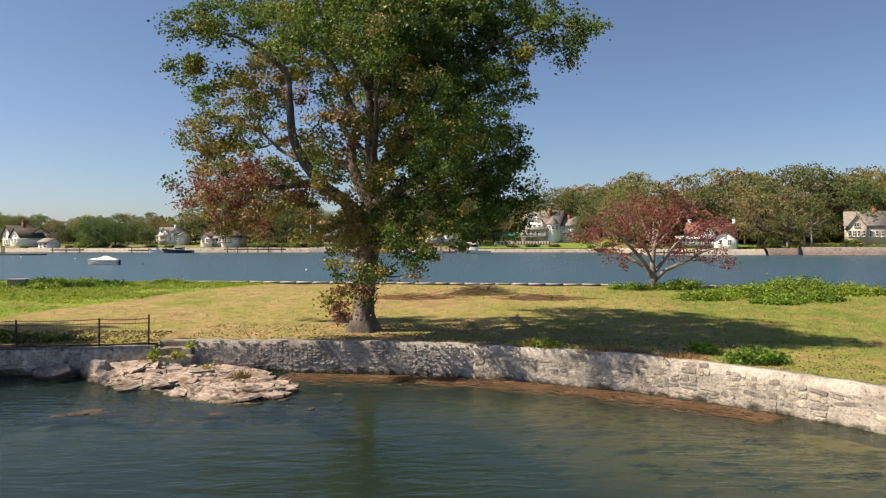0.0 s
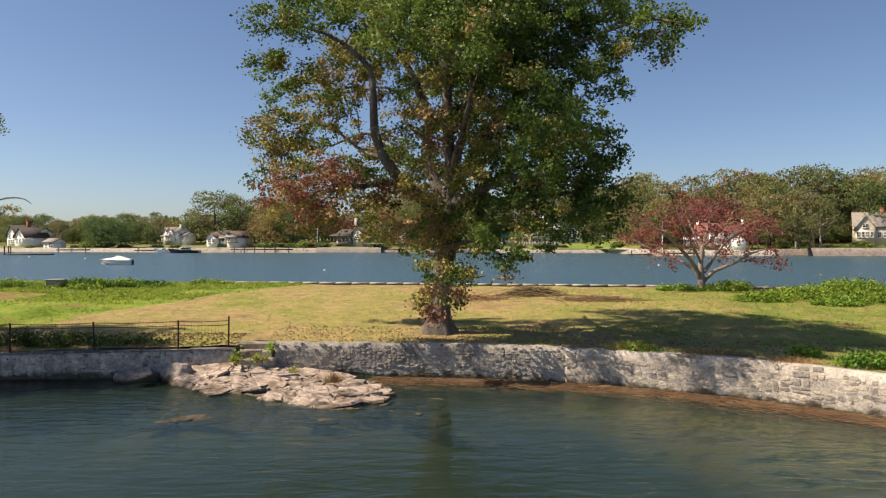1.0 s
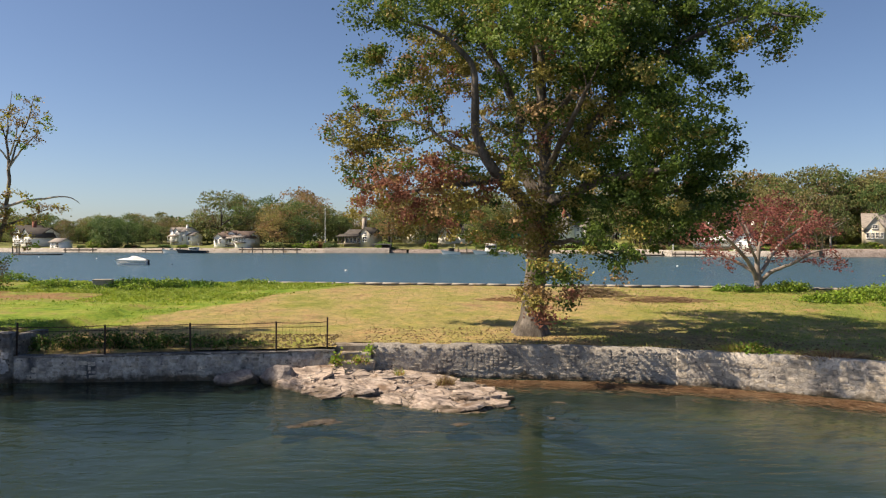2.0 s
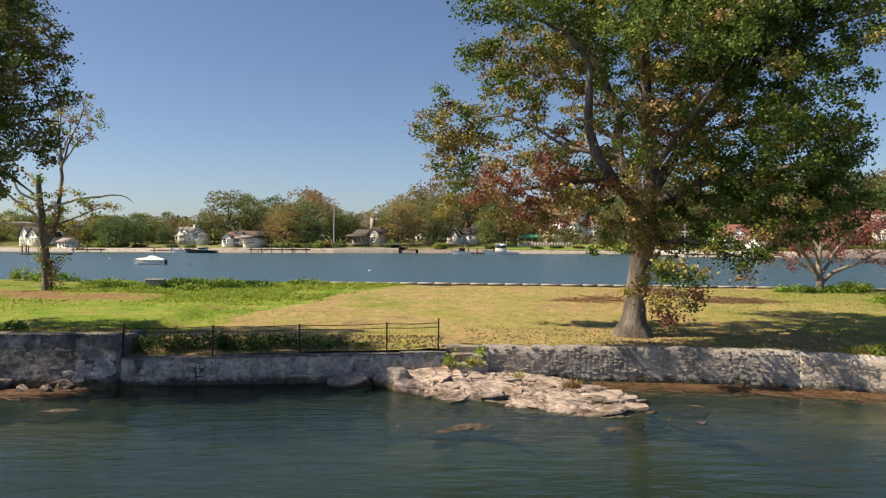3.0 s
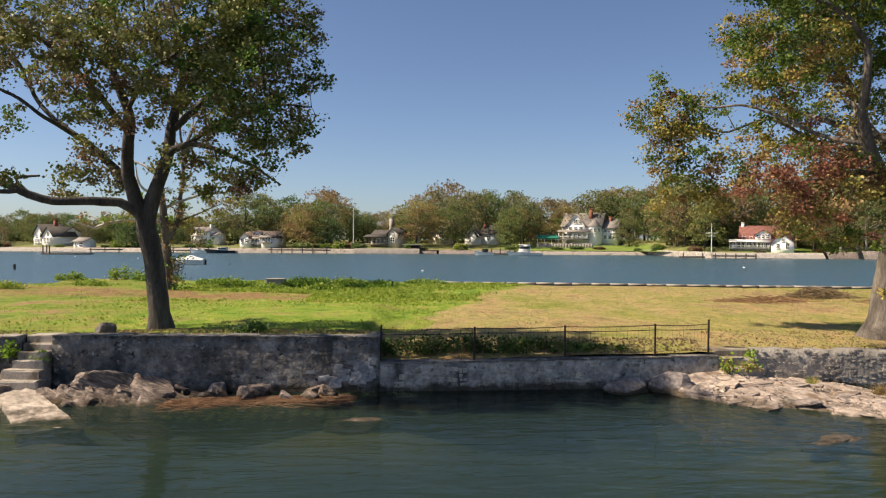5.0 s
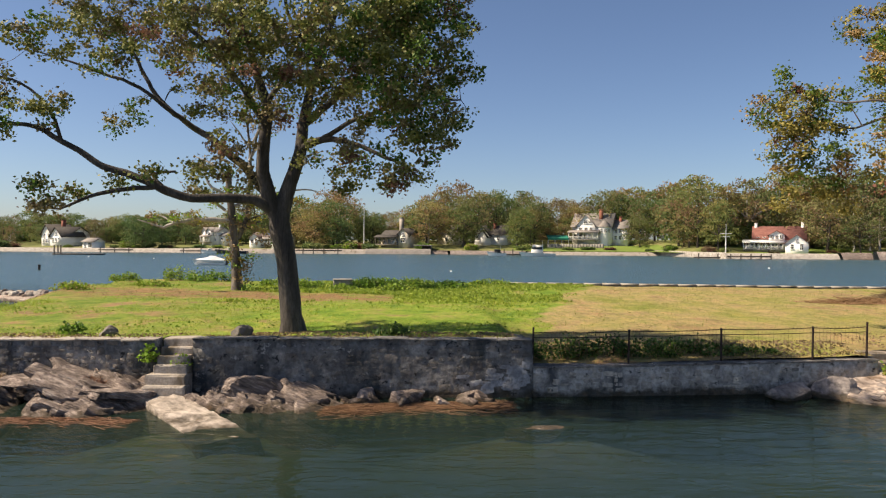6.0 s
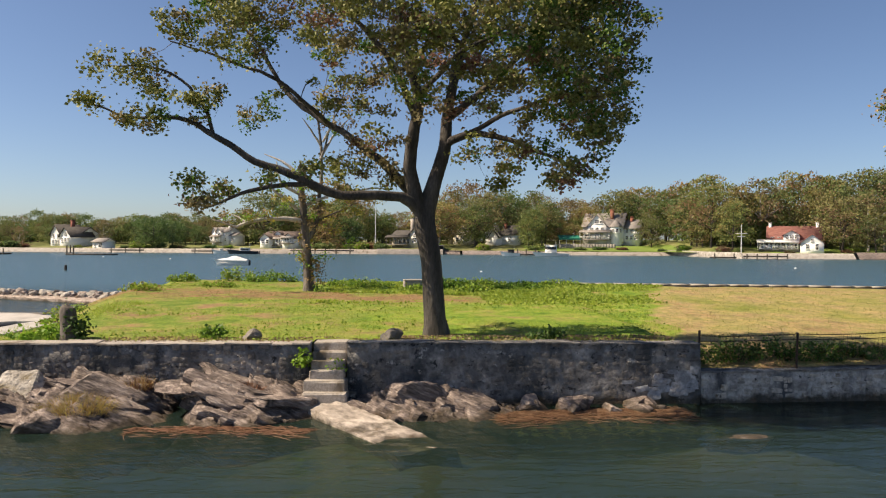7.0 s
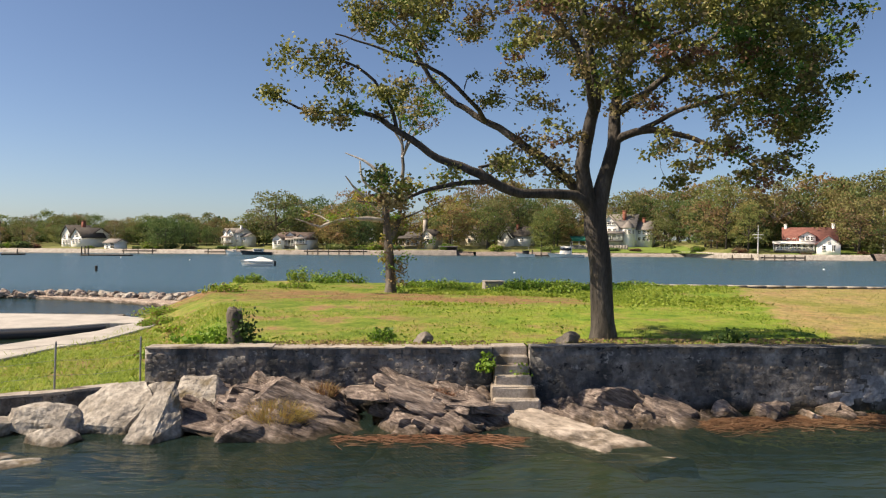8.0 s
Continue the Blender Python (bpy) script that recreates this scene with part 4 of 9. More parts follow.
add_clumps(oak_clumps, (2.7, 0.42, 2.12, 1.05, 1.1, 0.95, 0.5), GREEN,
           (0.86, 10.6, 1.37, 2.5), (-1.53, 10.31, 1.17, 3.2), (4.74, 6.16, 1.01, -3.6), (5.36, 6.42, 0.54, -3.7), (2.93, 6.3, 1.1, -3.2), (1.84, 3.27, 0.83, -3.6), (2.29, 2.67, 0.65, -3.6), (1.33, 7.66, 1.18, 0.3), (-1.66, 13.53, 1.87, 0.0))
add_clumps(oak_clumps, (2.7, 0.42, 2.12, 1.05, 1.1, 0.95, 0.5), GREEN,
           (0.57, 13.32, 1.96, -1.6), (0.49, 14.56, 2.2, 1.6), (2.53, 12.93, 1.76, -1.6), (-3.85, 12.84, 1.48, 0.4), (4.41, 11.49, 1.22, -3.0), (0.01, 15.39, 1.46, 0.0))
add_clumps(oak_clumps, (2.7, 0.42, 2.12, 1.05, 1.1, 0.95, 0.5), OLIVE,
           (-3.5, 10.63, 1.19, 2.6), (-4.61, 8.94, 1.06, 0.4), (-3.16, 9.13, 0.98, -1.6), (-0.44, 9.14, 0.94, -2.8), (-5.97, 7.8, 1.06, 2.8), (-7.16, 8.28, 0.56, 2.9), (-5.83, 6.64, 0.92, 2.7), (-5.16, 7.75, 0.94, 3.2), (-7.08, 7.14, 0.7, 3.0))
add_clumps(oak_clumps, (2.7, 0.42, 2.12, 1.05, 1.1, 0.95, 0.5), OLIVE,
           (3.66, 6.85, 0.96, -3.2), (-2.14, 6.52, 1.15, 2.6), (1.39, 7.37, 1.11, -2.2), (1.21, 5.25, 0.95, -2.4), (0.66, 2.31, 0.41, -0.6), (0.38, 3.13, 0.61, -0.8))
add_clumps(oak_clumps, (2.7, 0.42, 2.12, 1.05, 1.1, 0.95, 0.5), SHADED,
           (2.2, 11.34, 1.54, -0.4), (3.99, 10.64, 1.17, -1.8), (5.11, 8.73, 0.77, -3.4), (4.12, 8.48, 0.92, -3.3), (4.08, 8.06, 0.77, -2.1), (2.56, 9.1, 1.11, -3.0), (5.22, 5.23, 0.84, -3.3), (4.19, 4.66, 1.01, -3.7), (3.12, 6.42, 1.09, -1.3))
add_clumps(oak_clumps, (2.7, 0.42, 2.12, 1.05, 1.1, 0.95, 0.5), SHADED,
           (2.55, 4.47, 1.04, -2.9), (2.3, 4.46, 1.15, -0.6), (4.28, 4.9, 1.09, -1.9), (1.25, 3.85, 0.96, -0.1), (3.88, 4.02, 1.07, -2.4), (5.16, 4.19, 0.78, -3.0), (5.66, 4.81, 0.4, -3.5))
add_clumps(oak_clumps, (2.7, 0.42, 2.12, 1.05, 1.1, 0.95, 0.5), SHADED,
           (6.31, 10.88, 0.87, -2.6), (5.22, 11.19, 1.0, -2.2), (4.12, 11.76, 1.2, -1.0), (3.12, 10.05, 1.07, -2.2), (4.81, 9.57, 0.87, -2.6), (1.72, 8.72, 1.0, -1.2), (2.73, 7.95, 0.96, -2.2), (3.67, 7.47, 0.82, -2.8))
add_clumps(oak_clumps, (2.7, 0.42, 2.12, 1.05, 1.1, 0.95, 0.5), SHADED,
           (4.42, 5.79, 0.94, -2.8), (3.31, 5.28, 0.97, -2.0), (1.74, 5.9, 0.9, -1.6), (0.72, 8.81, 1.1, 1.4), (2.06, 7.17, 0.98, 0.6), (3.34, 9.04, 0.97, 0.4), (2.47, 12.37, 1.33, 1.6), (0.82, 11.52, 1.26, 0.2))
add_clumps(oak_clumps, (2.7, 0.42, 2.12, 1.05, 1.1, 0.95, 0.5), RUST,
           (-3.99, 5.17, 1.07, -2.2), (-5.47, 5.12, 0.81, -2.1), (-3.23, 4.46, 0.96, -2.2), (-2.32, 5.16, 0.8, -2.4), (-4.51, 4.16, 0.54, -2.1), (-0.2, 1.23, 0.32, -3.9))
add_clumps(oak_clumps, (2.7, 0.42, 2.12, 1.05, 1.1, 0.95, 0.5), BROWN,
           (-3.2, 5.71, 0.79, -1.5), (-3.92, 3.93, 0.59, -1.8), (-1.23, 5.8, 0.91, -2.6), (-0.5, 7.15, 0.95, -2.4), (-0.32, 6.31, 1.11, 2.8), (-0.98, 4.52, 0.94, -1.8), (-2.41, 4.2, 1.0, 1.6), (-0.32, 3.34, 0.73, -0.9), (-1.05, 3.54, 0.79, 1.4))
add_clumps(oak_clumps, (2.7, 0.42, 2.12, 1.05, 1.1, 0.95, 0.5), BROWN,
           (0.12, 4.04, 0.8, -1.2), (-0.1, 2.5, 0.45, -3.8), (-0.4, 1.68, 0.35, -3.9), (0.5, 1.7, 0.32, -3.8), (0.7, 2.3, 0.3, -3.6), (-0.32, 1.9, 0.41, -0.6))
add_clumps(oak_clumps, (1.5, 0.42, 2.12, 1.05, 1.1, 0.95, 0.5), BROWN,
           (-3.61, 7.54, 0.97, 0.2), (-2.55, 8.59, 1.01, 0.2), (-1.47, 6.93, 0.92, -1.2), (-4.29, 6.38, 0.92, 1.2), (-0.93, 8.66, 0.94, 0.6), (-3.72, 9.07, 0.88, 1.6), (-2.93, 7.35, 0.9, 2.0), (-2.42, 9.91, 0.9, -0.4), (-1.89, 5.29, 0.79, 1.2))
add_clumps(oak_clumps, (2.7, 0.42, 2.12, 1.05, 1.1, 0.95, 0.5), OLIVE,
           (-6.54, 6.32, 0.83, 2.9), (-5.84, 5.45, 0.79, 3.1), (-5.12, 4.65, 0.74, 3.0), (-6.34, 4.66, 0.61, 3.2), (-4.48, 5.62, 0.83, 2.8), (-7.47, 7.8, 0.51, 2.8), (-6.77, 8.84, 0.46, 2.8))
add_clumps(oak_clumps, (2.4, 0.42, 2.12, 1.05, 1.1, 0.95, 0.5), SHADED,
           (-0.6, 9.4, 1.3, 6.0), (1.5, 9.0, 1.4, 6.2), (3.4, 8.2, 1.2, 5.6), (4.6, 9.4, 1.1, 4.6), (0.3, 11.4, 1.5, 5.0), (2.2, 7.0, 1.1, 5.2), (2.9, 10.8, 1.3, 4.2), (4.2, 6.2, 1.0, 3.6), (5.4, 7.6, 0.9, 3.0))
add_clumps(oak_clumps, (2.4, 0.42, 2.12, 1.05, 1.1, 0.95, 0.5), GREEN,
           (-1.4, 9.6, 1.1, -5.0), (0.8, 9.2, 1.2, -5.2), (2.6, 7.6, 1.0, -5.2), (1.5, 10.6, 1.3, -4.8), (4.2, 7.0, 0.9, -4.8), (3.6, 6.5, 0.9, -5.3), (2.9, 5.9, 0.8, -5.2))
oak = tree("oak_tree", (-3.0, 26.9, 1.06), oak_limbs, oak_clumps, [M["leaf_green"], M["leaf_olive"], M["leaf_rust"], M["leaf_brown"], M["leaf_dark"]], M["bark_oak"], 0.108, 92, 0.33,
           "large spreading oak with green, olive and rust-red autumn leaves", 1.7, 0.7, 16)

# the second oak, open-crowned with a forked trunk and a long low limb
oak2_limbs = []
oak2_limbs.append([(-0.26, 0.3, 0.03, 0.33), (-0.34, 0.22, 1.15, 0.3), (-0.44, 0.1, 2.26, 0.29), (-0.58, 0.0, 3.06, 0.3), (-0.55, 0.0, 3.51, 0.26), (-0.31, 0.1, 4.34, 0.2), (-0.06, 0.2, 5.16, 0.18), (0.05, 0.4, 6.31, 0.15), (0.41, 0.6, 7.99, 0.11), (0.92, 0.9, 9.72, 0.07), (1.16, 1.0, 11.25, 0.03)])
oak2_limbs.append([(-0.58, 0.0, 3.14, 0.26), (-0.82, -0.1, 3.77, 0.22), (-1.02, -0.3, 4.62, 0.19), (-0.87, -0.6, 5.59, 0.16), (-0.79, -0.8, 6.4, 0.14), (-1.08, -1.2, 7.51, 0.1), (-1.38, -1.4, 8.93, 0.06), (-1.53, -1.4, 10.1, 0.03)])
oak2_limbs.append([(-0.79, -0.1, 3.53, 0.16), (-1.24, -0.4, 3.8, 0.14), (-2.03, -0.9, 3.82, 0.13), (-2.72, -1.2, 3.81, 0.12), (-3.27, -1.4, 3.93, 0.12), (-3.84, -1.6, 4.24, 0.11), (-4.82, -1.8, 4.61, 0.09), (-5.77, -2.0, 5.22, 0.075), (-6.61, -2.1, 5.57, 0.055), (-7.69, -2.2, 5.6, 0.035), (-8.75, -2.3, 5.89, 0.02)])
oak2_limbs.append([(-3.54, -1.5, 4.07, 0.07), (-4.46, -1.7, 3.97, 0.06), (-5.2, -1.8, 3.75, 0.045), (-5.93, -1.9, 3.43, 0.03), (-6.72, -1.9, 3.55, 0.015)])
oak2_limbs.append([(-3.27, -1.4, 3.97, 0.06), (-3.76, -1.2, 4.43, 0.05), (-3.22, -1.0, 4.53, 0.03)])
oak2_limbs.append([(-0.88, 0.1, 3.86, 0.15), (-1.67, 0.7, 4.71, 0.13), (-2.68, 1.2, 5.55, 0.11), (-3.68, 1.6, 6.21, 0.09), (-4.86, 2.0, 7.19, 0.07), (-5.73, 2.3, 8.66, 0.05), (-6.59, 2.5, 9.5, 0.03)])
oak2_limbs.append([(-3.32, 1.5, 5.99, 0.07), (-3.93, 0.6, 6.46, 0.06), (-4.94, 0.2, 7.18, 0.05), (-6.13, 0.0, 7.59, 0.035), (-7.45, -0.2, 7.99, 0.02)])
oak2_limbs.append([(-5.77, -2.0, 5.22, 0.05), (-6.05, -2.1, 5.95, 0.04), (-6.98, -2.2, 6.76, 0.03), (-8.23, -2.2, 6.81, 0.015)])
oak2_limbs.append([(-0.06, 0.2, 5.28, 0.12), (0.65, 0.0, 5.62, 0.1), (1.6, -0.4, 5.41, 0.07), (2.68, -0.8, 4.91, 0.05), (3.58, -1.0, 4.36, 0.02)])
oak2_limbs.append([(0.05, 0.4, 6.07, 0.12), (1.12, 0.0, 6.89, 0.09), (2.2, -0.6, 7.86, 0.07), (3.09, -1.0, 8.98, 0.04)])
oak2_limbs.append([(-0.86, -0.7, 5.88, 0.1), (-1.31, -1.8, 6.78, 0.08), (-2.06, -2.4, 7.75, 0.06), (-2.94, -2.8, 8.44, 0.03)])
oak2_limbs.append([(0.41, 0.6, 7.99, 0.07), (-0.1, -0.8, 8.69, 0.05), (-0.38, -1.2, 9.9, 0.03)])
oak2_limbs.append([(0.65, 0.0, 5.62, 0.07), (1.91, -0.5, 6.18, 0.06), (3.41, -1.0, 6.56, 0.04), (4.58, -1.3, 6.52, 0.02)])
oak2_limbs.append([(-0.79, -0.8, 6.4, 0.08), (0.14, -2.0, 7.18, 0.06), (1.29, -2.6, 7.74, 0.04)])
oak2_clumps = []
# last mix: greener, darker leaves on the east side stand in for its shade
G2, O2, B2, SHADED2 = (2.4, 3.2, .35, 1.7, 1.9), (1.2, 4.5, .5, 3.2, .2), (.4, 3.2, 1.1, 5, .1), (2.2, 2.0, .25, 1.3, 3.0)
add_clumps(oak2_clumps, (2.5, 0.32, 2.08, 1.05, 1.15, 0.95, 0.42), O2,
           (-8.13, 6.68, 0.35, -2.6), (-8.56, 5.82, 0.19, -2.6), (-7.59, 5.51, 0.24, -2.6), (-6.43, 8.99, 0.87, 2.2), (-4.95, 8.76, 0.89, 0.2), (-2.66, 7.45, 0.74, -3.9), (-1.52, 7.59, 0.82, -3.9), (-3.43, 6.82, 0.58, 1.6), (-3.12, 4.85, 0.39, 0.6))
add_clumps(oak2_clumps, (2.5, 0.32, 2.08, 1.05, 1.15, 0.95, 0.42), O2,
           (-1.08, 8.44, 1.03, 1.8), (0.53, 7.11, 0.85, -3.9), (0.78, 6.17, 0.69, -3.5))
add_clumps(oak2_clumps, (2.5, 0.32, 2.08, 1.05, 1.15, 0.95, 0.42), G2,
           (-7.32, 6.77, 0.57, -2.6), (-6.46, 7.56, 0.6, -2.6), (-5.69, 7.85, 0.73, -2.6), (-6.8, 5.5, 0.46, -2.6), (-6.05, 5.72, 0.52, -2.6), (-5.64, 6.07, 0.46, -2.6), (-7.0, 6.19, 0.41, -2.6), (-6.05, 3.72, 0.35, -2.6), (-5.57, 3.78, 0.34, -1.8))
add_clumps(oak2_clumps, (2.5, 0.32, 2.08, 1.05, 1.15, 0.95, 0.42), G2,
           (-5.74, 3.41, 0.27, -2.6), (-6.19, 4.07, 0.19, -2.6), (-4.6, 4.19, 0.26, -1.6), (-5.01, 7.78, 0.45, 0.4), (-5.82, 7.75, 0.47, 0.0), (-5.5, 6.06, 0.37, 1.2), (-5.09, 6.67, 0.44, 1.8), (0.83, 7.17, 0.8, 1.8), (1.6, 9.11, 1.16, 2.2))
add_clumps(oak2_clumps, (2.5, 0.32, 2.08, 1.05, 1.15, 0.95, 0.42), G2,
           (1.56, 7.5, 0.81, -3.7), (2.71, 7.88, 0.8, -2.2), (2.17, 5.81, 0.52, -1.8), (3.34, 4.39, 0.35, -1.9), (2.61, 4.21, 0.26, -1.9), (1.76, 4.62, 0.44, -0.5), (1.3, 4.16, 0.25, -0.4), (-4.22, 10.44, 1.34, 0.4), (-1.22, 9.68, 1.33, -2.5))
add_clumps(oak2_clumps, (2.5, 0.32, 2.08, 1.05, 1.15, 0.95, 0.42), G2,
           (-1.64, 11.19, 1.52, 1.4), (1.0, 9.71, 1.39, -2.5), (0.89, 11.32, 1.54, 1.6), (3.05, 9.88, 1.19, -1.4), (-0.34, 12.24, 1.42, 0.0), (-6.2, 9.99, 0.96, 0.6))
add_clumps(oak2_clumps, (2.5, 0.32, 2.08, 1.05, 1.15, 0.95, 0.42), B2,
           (-3.32, 4.4, 0.22, -2.6), (-4.05, 9.08, 0.97, 2.4), (-2.42, 9.05, 1.02, 1.6), (-1.32, 6.67, 0.68, -3.5), (-2.12, 6.61, 0.64, 0.4), (-2.31, 5.02, 0.65, 0.6), (-2.59, 4.31, 0.53, -0.4), (-1.6, 4.47, 0.54, 0.2), (-1.68, 5.32, 0.52, -0.8))
add_clumps(oak2_clumps, (2.5, 0.32, 2.08, 1.05, 1.15, 0.95, 0.42), B2,
           (-0.49, 6.9, 0.82, -3.9), (0.37, 8.65, 1.05, 2.2), (-0.28, 5.77, 0.5, -2.7), (1.32, 5.25, 0.38, -0.2))
add_clumps(oak2_clumps, (1.9, 0.32, 2.08, 1.05, 1.15, 0.95, 0.42), SHADED2,
           (2.94, 8.37, 0.94, -1.0), (4.13, 8.18, 0.79, -1.2), (4.79, 8.39, 0.63, -1.3), (5.07, 7.48, 0.36, -1.2), (4.37, 6.99, 0.66, -1.2), (4.65, 6.11, 0.52, -1.1), (4.38, 5.33, 0.24, -1.2), (3.15, 6.78, 0.8, -1.4), (2.9, 5.15, 0.58, -1.9))
add_clumps(oak2_clumps, (1.9, 0.32, 2.08, 1.05, 1.15, 0.95, 0.42), SHADED2,
           (3.77, 5.85, 0.67, -1.2), (2.19, 7.15, 0.76, -1.0), (4.56, 9.35, 0.69, -1.3), (3.14, 6.96, 0.66, -3.6), (3.84, 6.09, 0.56, -3.4), (2.92, 5.5, 0.51, -3.3), (4.11, 7.59, 0.59, -3.3), (3.4, 8.02, 0.66, -3.6), (2.47, 6.49, 0.67, -3.9), (1.81, 7.58, 0.66, -4.1), (2.99, 8.5, 0.68, -3.7), (2.0, 4.83, 0.49, -2.9))
add_clumps(oak2_clumps, (1.9, 0.32, 2.08, 1.05, 1.15, 0.95, 0.42), SHADED2,
           (2.93, 7.3, 0.64, -2.5), (2.46, 6.61, 0.6, -2.3), (3.29, 7.92, 0.59, -2.5), (2.66, 8.61, 0.69, -2.6), (1.93, 7.11, 0.58, -2.7), (1.21, 6.69, 0.54, -2.4), (3.39, 8.64, 0.83, -2.6), (3.94, 8.99, 0.71, -2.6), (2.92, 9.42, 0.82, -2.4), (3.68, 9.98, 0.75, -2.3), (4.32, 9.66, 0.63, -2.2), (3.07, 8.54, 0.66, -2.8), (3.87, 9.3, 0.74, -3), (2.68, 7.76, 0.61, -2.6), (3.55, 7.27, 0.59, -2.4), (4.27, 10.12, 0.79, -3), (2.42, 6.56, 0.54, -2.4))
add_clumps(oak2_clumps, (2.5, 0.32, 2.08, 1.05, 1.15, 0.95, 0.42), G2,
           (-2.65, 7.24, 0.64, -1.6), (-0.46, 7.64, 0.75, -4.2), (-2.05, 8.38, 0.77, -3.8), (0.79, 8.36, 0.77, -4.0), (-0.43, 7.33, 0.68, 1.4), (1.57, 6.6, 0.61, -3.4), (2.35, 7.08, 0.66, -3.6), (-0.89, 6.15, 0.46, -2.8))
add_clumps(oak2_clumps, (2.3, 0.32, 2.08, 1.05, 1.15, 0.95, 0.42), SHADED2,
           (3.6, 4.5, 0.42, -2.4), (3.9, 5.2, 0.55, -2.3), (3.2, 5.4, 0.5, -2.6), (2.4, 4.9, 0.45, -2.4), (4.4, 5.9, 0.55, -1.9), (3.7, 6.4, 0.6, -2.3), (2.7, 6.0, 0.5, -2.6), (5.2, 7.3, 0.45, -1.4))
add_clumps(oak2_clumps, (2.3, 0.32, 2.08, 1.05, 1.15, 0.95, 0.42), B2,
           (1.6, 4.5, 0.38, -2.2), (3.0, 4.3, 0.3, -2.5), (1.9, 5.5, 0.45, -2.4), (0.6, 4.9, 0.4, -1.8))
oak2_clumps = [(x if x < 3.2 else 3.2 + (x - 3.2) * 0.75, y if y < 0 else 0.55 * y, *c) for x, y, *c in oak2_clumps]
tree("oak_tree", (-26.15, 25.35, 1.50), oak2_limbs, oak2_clumps, [M["leaf_fade"], M["leaf_olive"], M["leaf_rust"], M["leaf_brown"], M["leaf_green"]], M["bark_dark"], 0.10, 62, 0.26,
     "forked oak with dark trunk, long low limb and thinning leaves", 1.25, 0.5, 14)

# ivy-grown, half-dead tree near the back of the lawn
ivy_limbs = []
ivy_limbs.append([(-0.01, 0.0, 0.02, 0.3), (-0.08, 0.0, 1.4, 0.26), (-0.21, 0.0, 2.9, 0.23), (-0.34, 0.0, 4.39, 0.2), (-0.47, 0.0, 5.59, 0.17), (-0.51, 0.0, 6.72, 0.13)])
ivy_limbs.append([(-0.09, 0.1, 2.6, 0.16), (0.37, 0.3, 3.81, 0.13), (0.53, 0.5, 5.64, 0.11), (0.55, 0.6, 7.47, 0.09), (0.39, 0.6, 8.83, 0.06), (0.14, 0.5, 9.87, 0.03)])
ivy_limbs.append([(-0.28, 0.0, 3.74, 0.1), (-1.12, -0.4, 3.84, 0.09), (-2.11, -0.8, 3.82, 0.07), (-3.08, -1.2, 3.62, 0.06), (-3.61, -1.3, 3.36, 0.05), (-4.19, -1.5, 3.58, 0.03), (-4.81, -1.7, 3.82, 0.015)])
ivy_limbs.append([(-0.44, 0.0, 5.59, 0.08), (-0.78, 0.2, 6.35, 0.06), (-1.33, 0.3, 6.87, 0.05), (-1.95, 0.4, 7.17, 0.03), (-2.56, 0.5, 7.42, 0.015)])
ivy_limbs.append([(-0.47, 0.0, 5.14, 0.07), (-1.27, -0.4, 5.61, 0.05), (-1.57, -0.5, 6.13, 0.04), (-1.68, -0.6, 6.86, 0.02)])
ivy_limbs.append([(-0.7, 0.0, 4.39, 0.06), (-1.58, -0.3, 5.11, 0.05), (-2.39, -0.5, 6.06, 0.02)])
ivy_limbs.append([(0.52, 0.5, 7.15, 0.05), (0.91, 0.8, 8.11, 0.04), (1.51, 1.0, 8.91, 0.03), (2.12, 1.1, 9.55, 0.012)])
ivy_limbs.append([(0.52, 0.5, 7.76, 0.04), (0.01, 0.2, 8.76, 0.03), (-0.44, 0.1, 9.34, 0.012)])
ivy_limbs.append([(0.55, 0.6, 8.07, 0.04), (1.21, 0.2, 9.08, 0.03), (1.35, 0.1, 10.11, 0.012)])
ivy_limbs.append([(-0.1, 0.0, 3.5, 0.07), (1.09, 0.6, 4.13, 0.05), (2.31, 1.0, 4.71, 0.03), (3.24, 1.2, 5.04, 0.015)])
ivy_limbs.append([(-3.08, -1.2, 3.62, 0.03), (-3.83, -1.0, 4.03, 0.02), (-4.57, -0.9, 4.26, 0.01)])
ivy_limbs.append([(0.52, 0.5, 7.15, 0.06), (1.0, 0.7, 8.8, 0.05), (1.6, 0.9, 10.4, 0.035), (1.9, 1.0, 11.8, 0.015)])
ivy_limbs.append([(0.39, 0.6, 8.8, 0.05), (0.6, 0.5, 10.4, 0.03), (0.9, 0.3, 11.9, 0.012)])
ivy_limbs.append([(-0.2, 0.0, 4.6, 0.06), (1.2, 0.4, 5.2, 0.05), (2.6, 0.7, 5.5, 0.04), (3.9, 0.9, 5.6, 0.026), (4.6, 1.0, 5.2, 0.012)])
ivy_clumps = []
V1, V2, V3 = (5, 2, 2), (2, 3, 4), (1, 1.4, 6)
add_clumps(ivy_clumps, (1.6, 0.3, 1.8, 1, 1, 1, 0.1), V1,
           (-0.51, 6.49, 0.39, 0.0), (0.22, 1.41, 0.39, -0.2), (0.58, 0.81, 0.42, -0.1), (0.57, 1.71, 0.36, 0.0), (0.41, 0.37, 0.48, -0.2))
add_clumps(ivy_clumps, (1.6, 0.3, 1.8, 1, 1, 1, 0.1), V2,
           (-0.41, 5.59, 0.45, 0.0), (-0.28, 4.69, 0.51, -0.1), (0.54, 5.03, 0.67, 0.4), (-1.27, 4.52, 0.47, -0.4), (-2.11, 4.11, 0.41, -0.8), (-3.09, 3.97, 0.4, -1.1), (1.09, 3.67, 0.67, 0.6), (2.31, 4.46, 0.68, 1.0), (-1.65, 5.02, 0.42, 0.6))
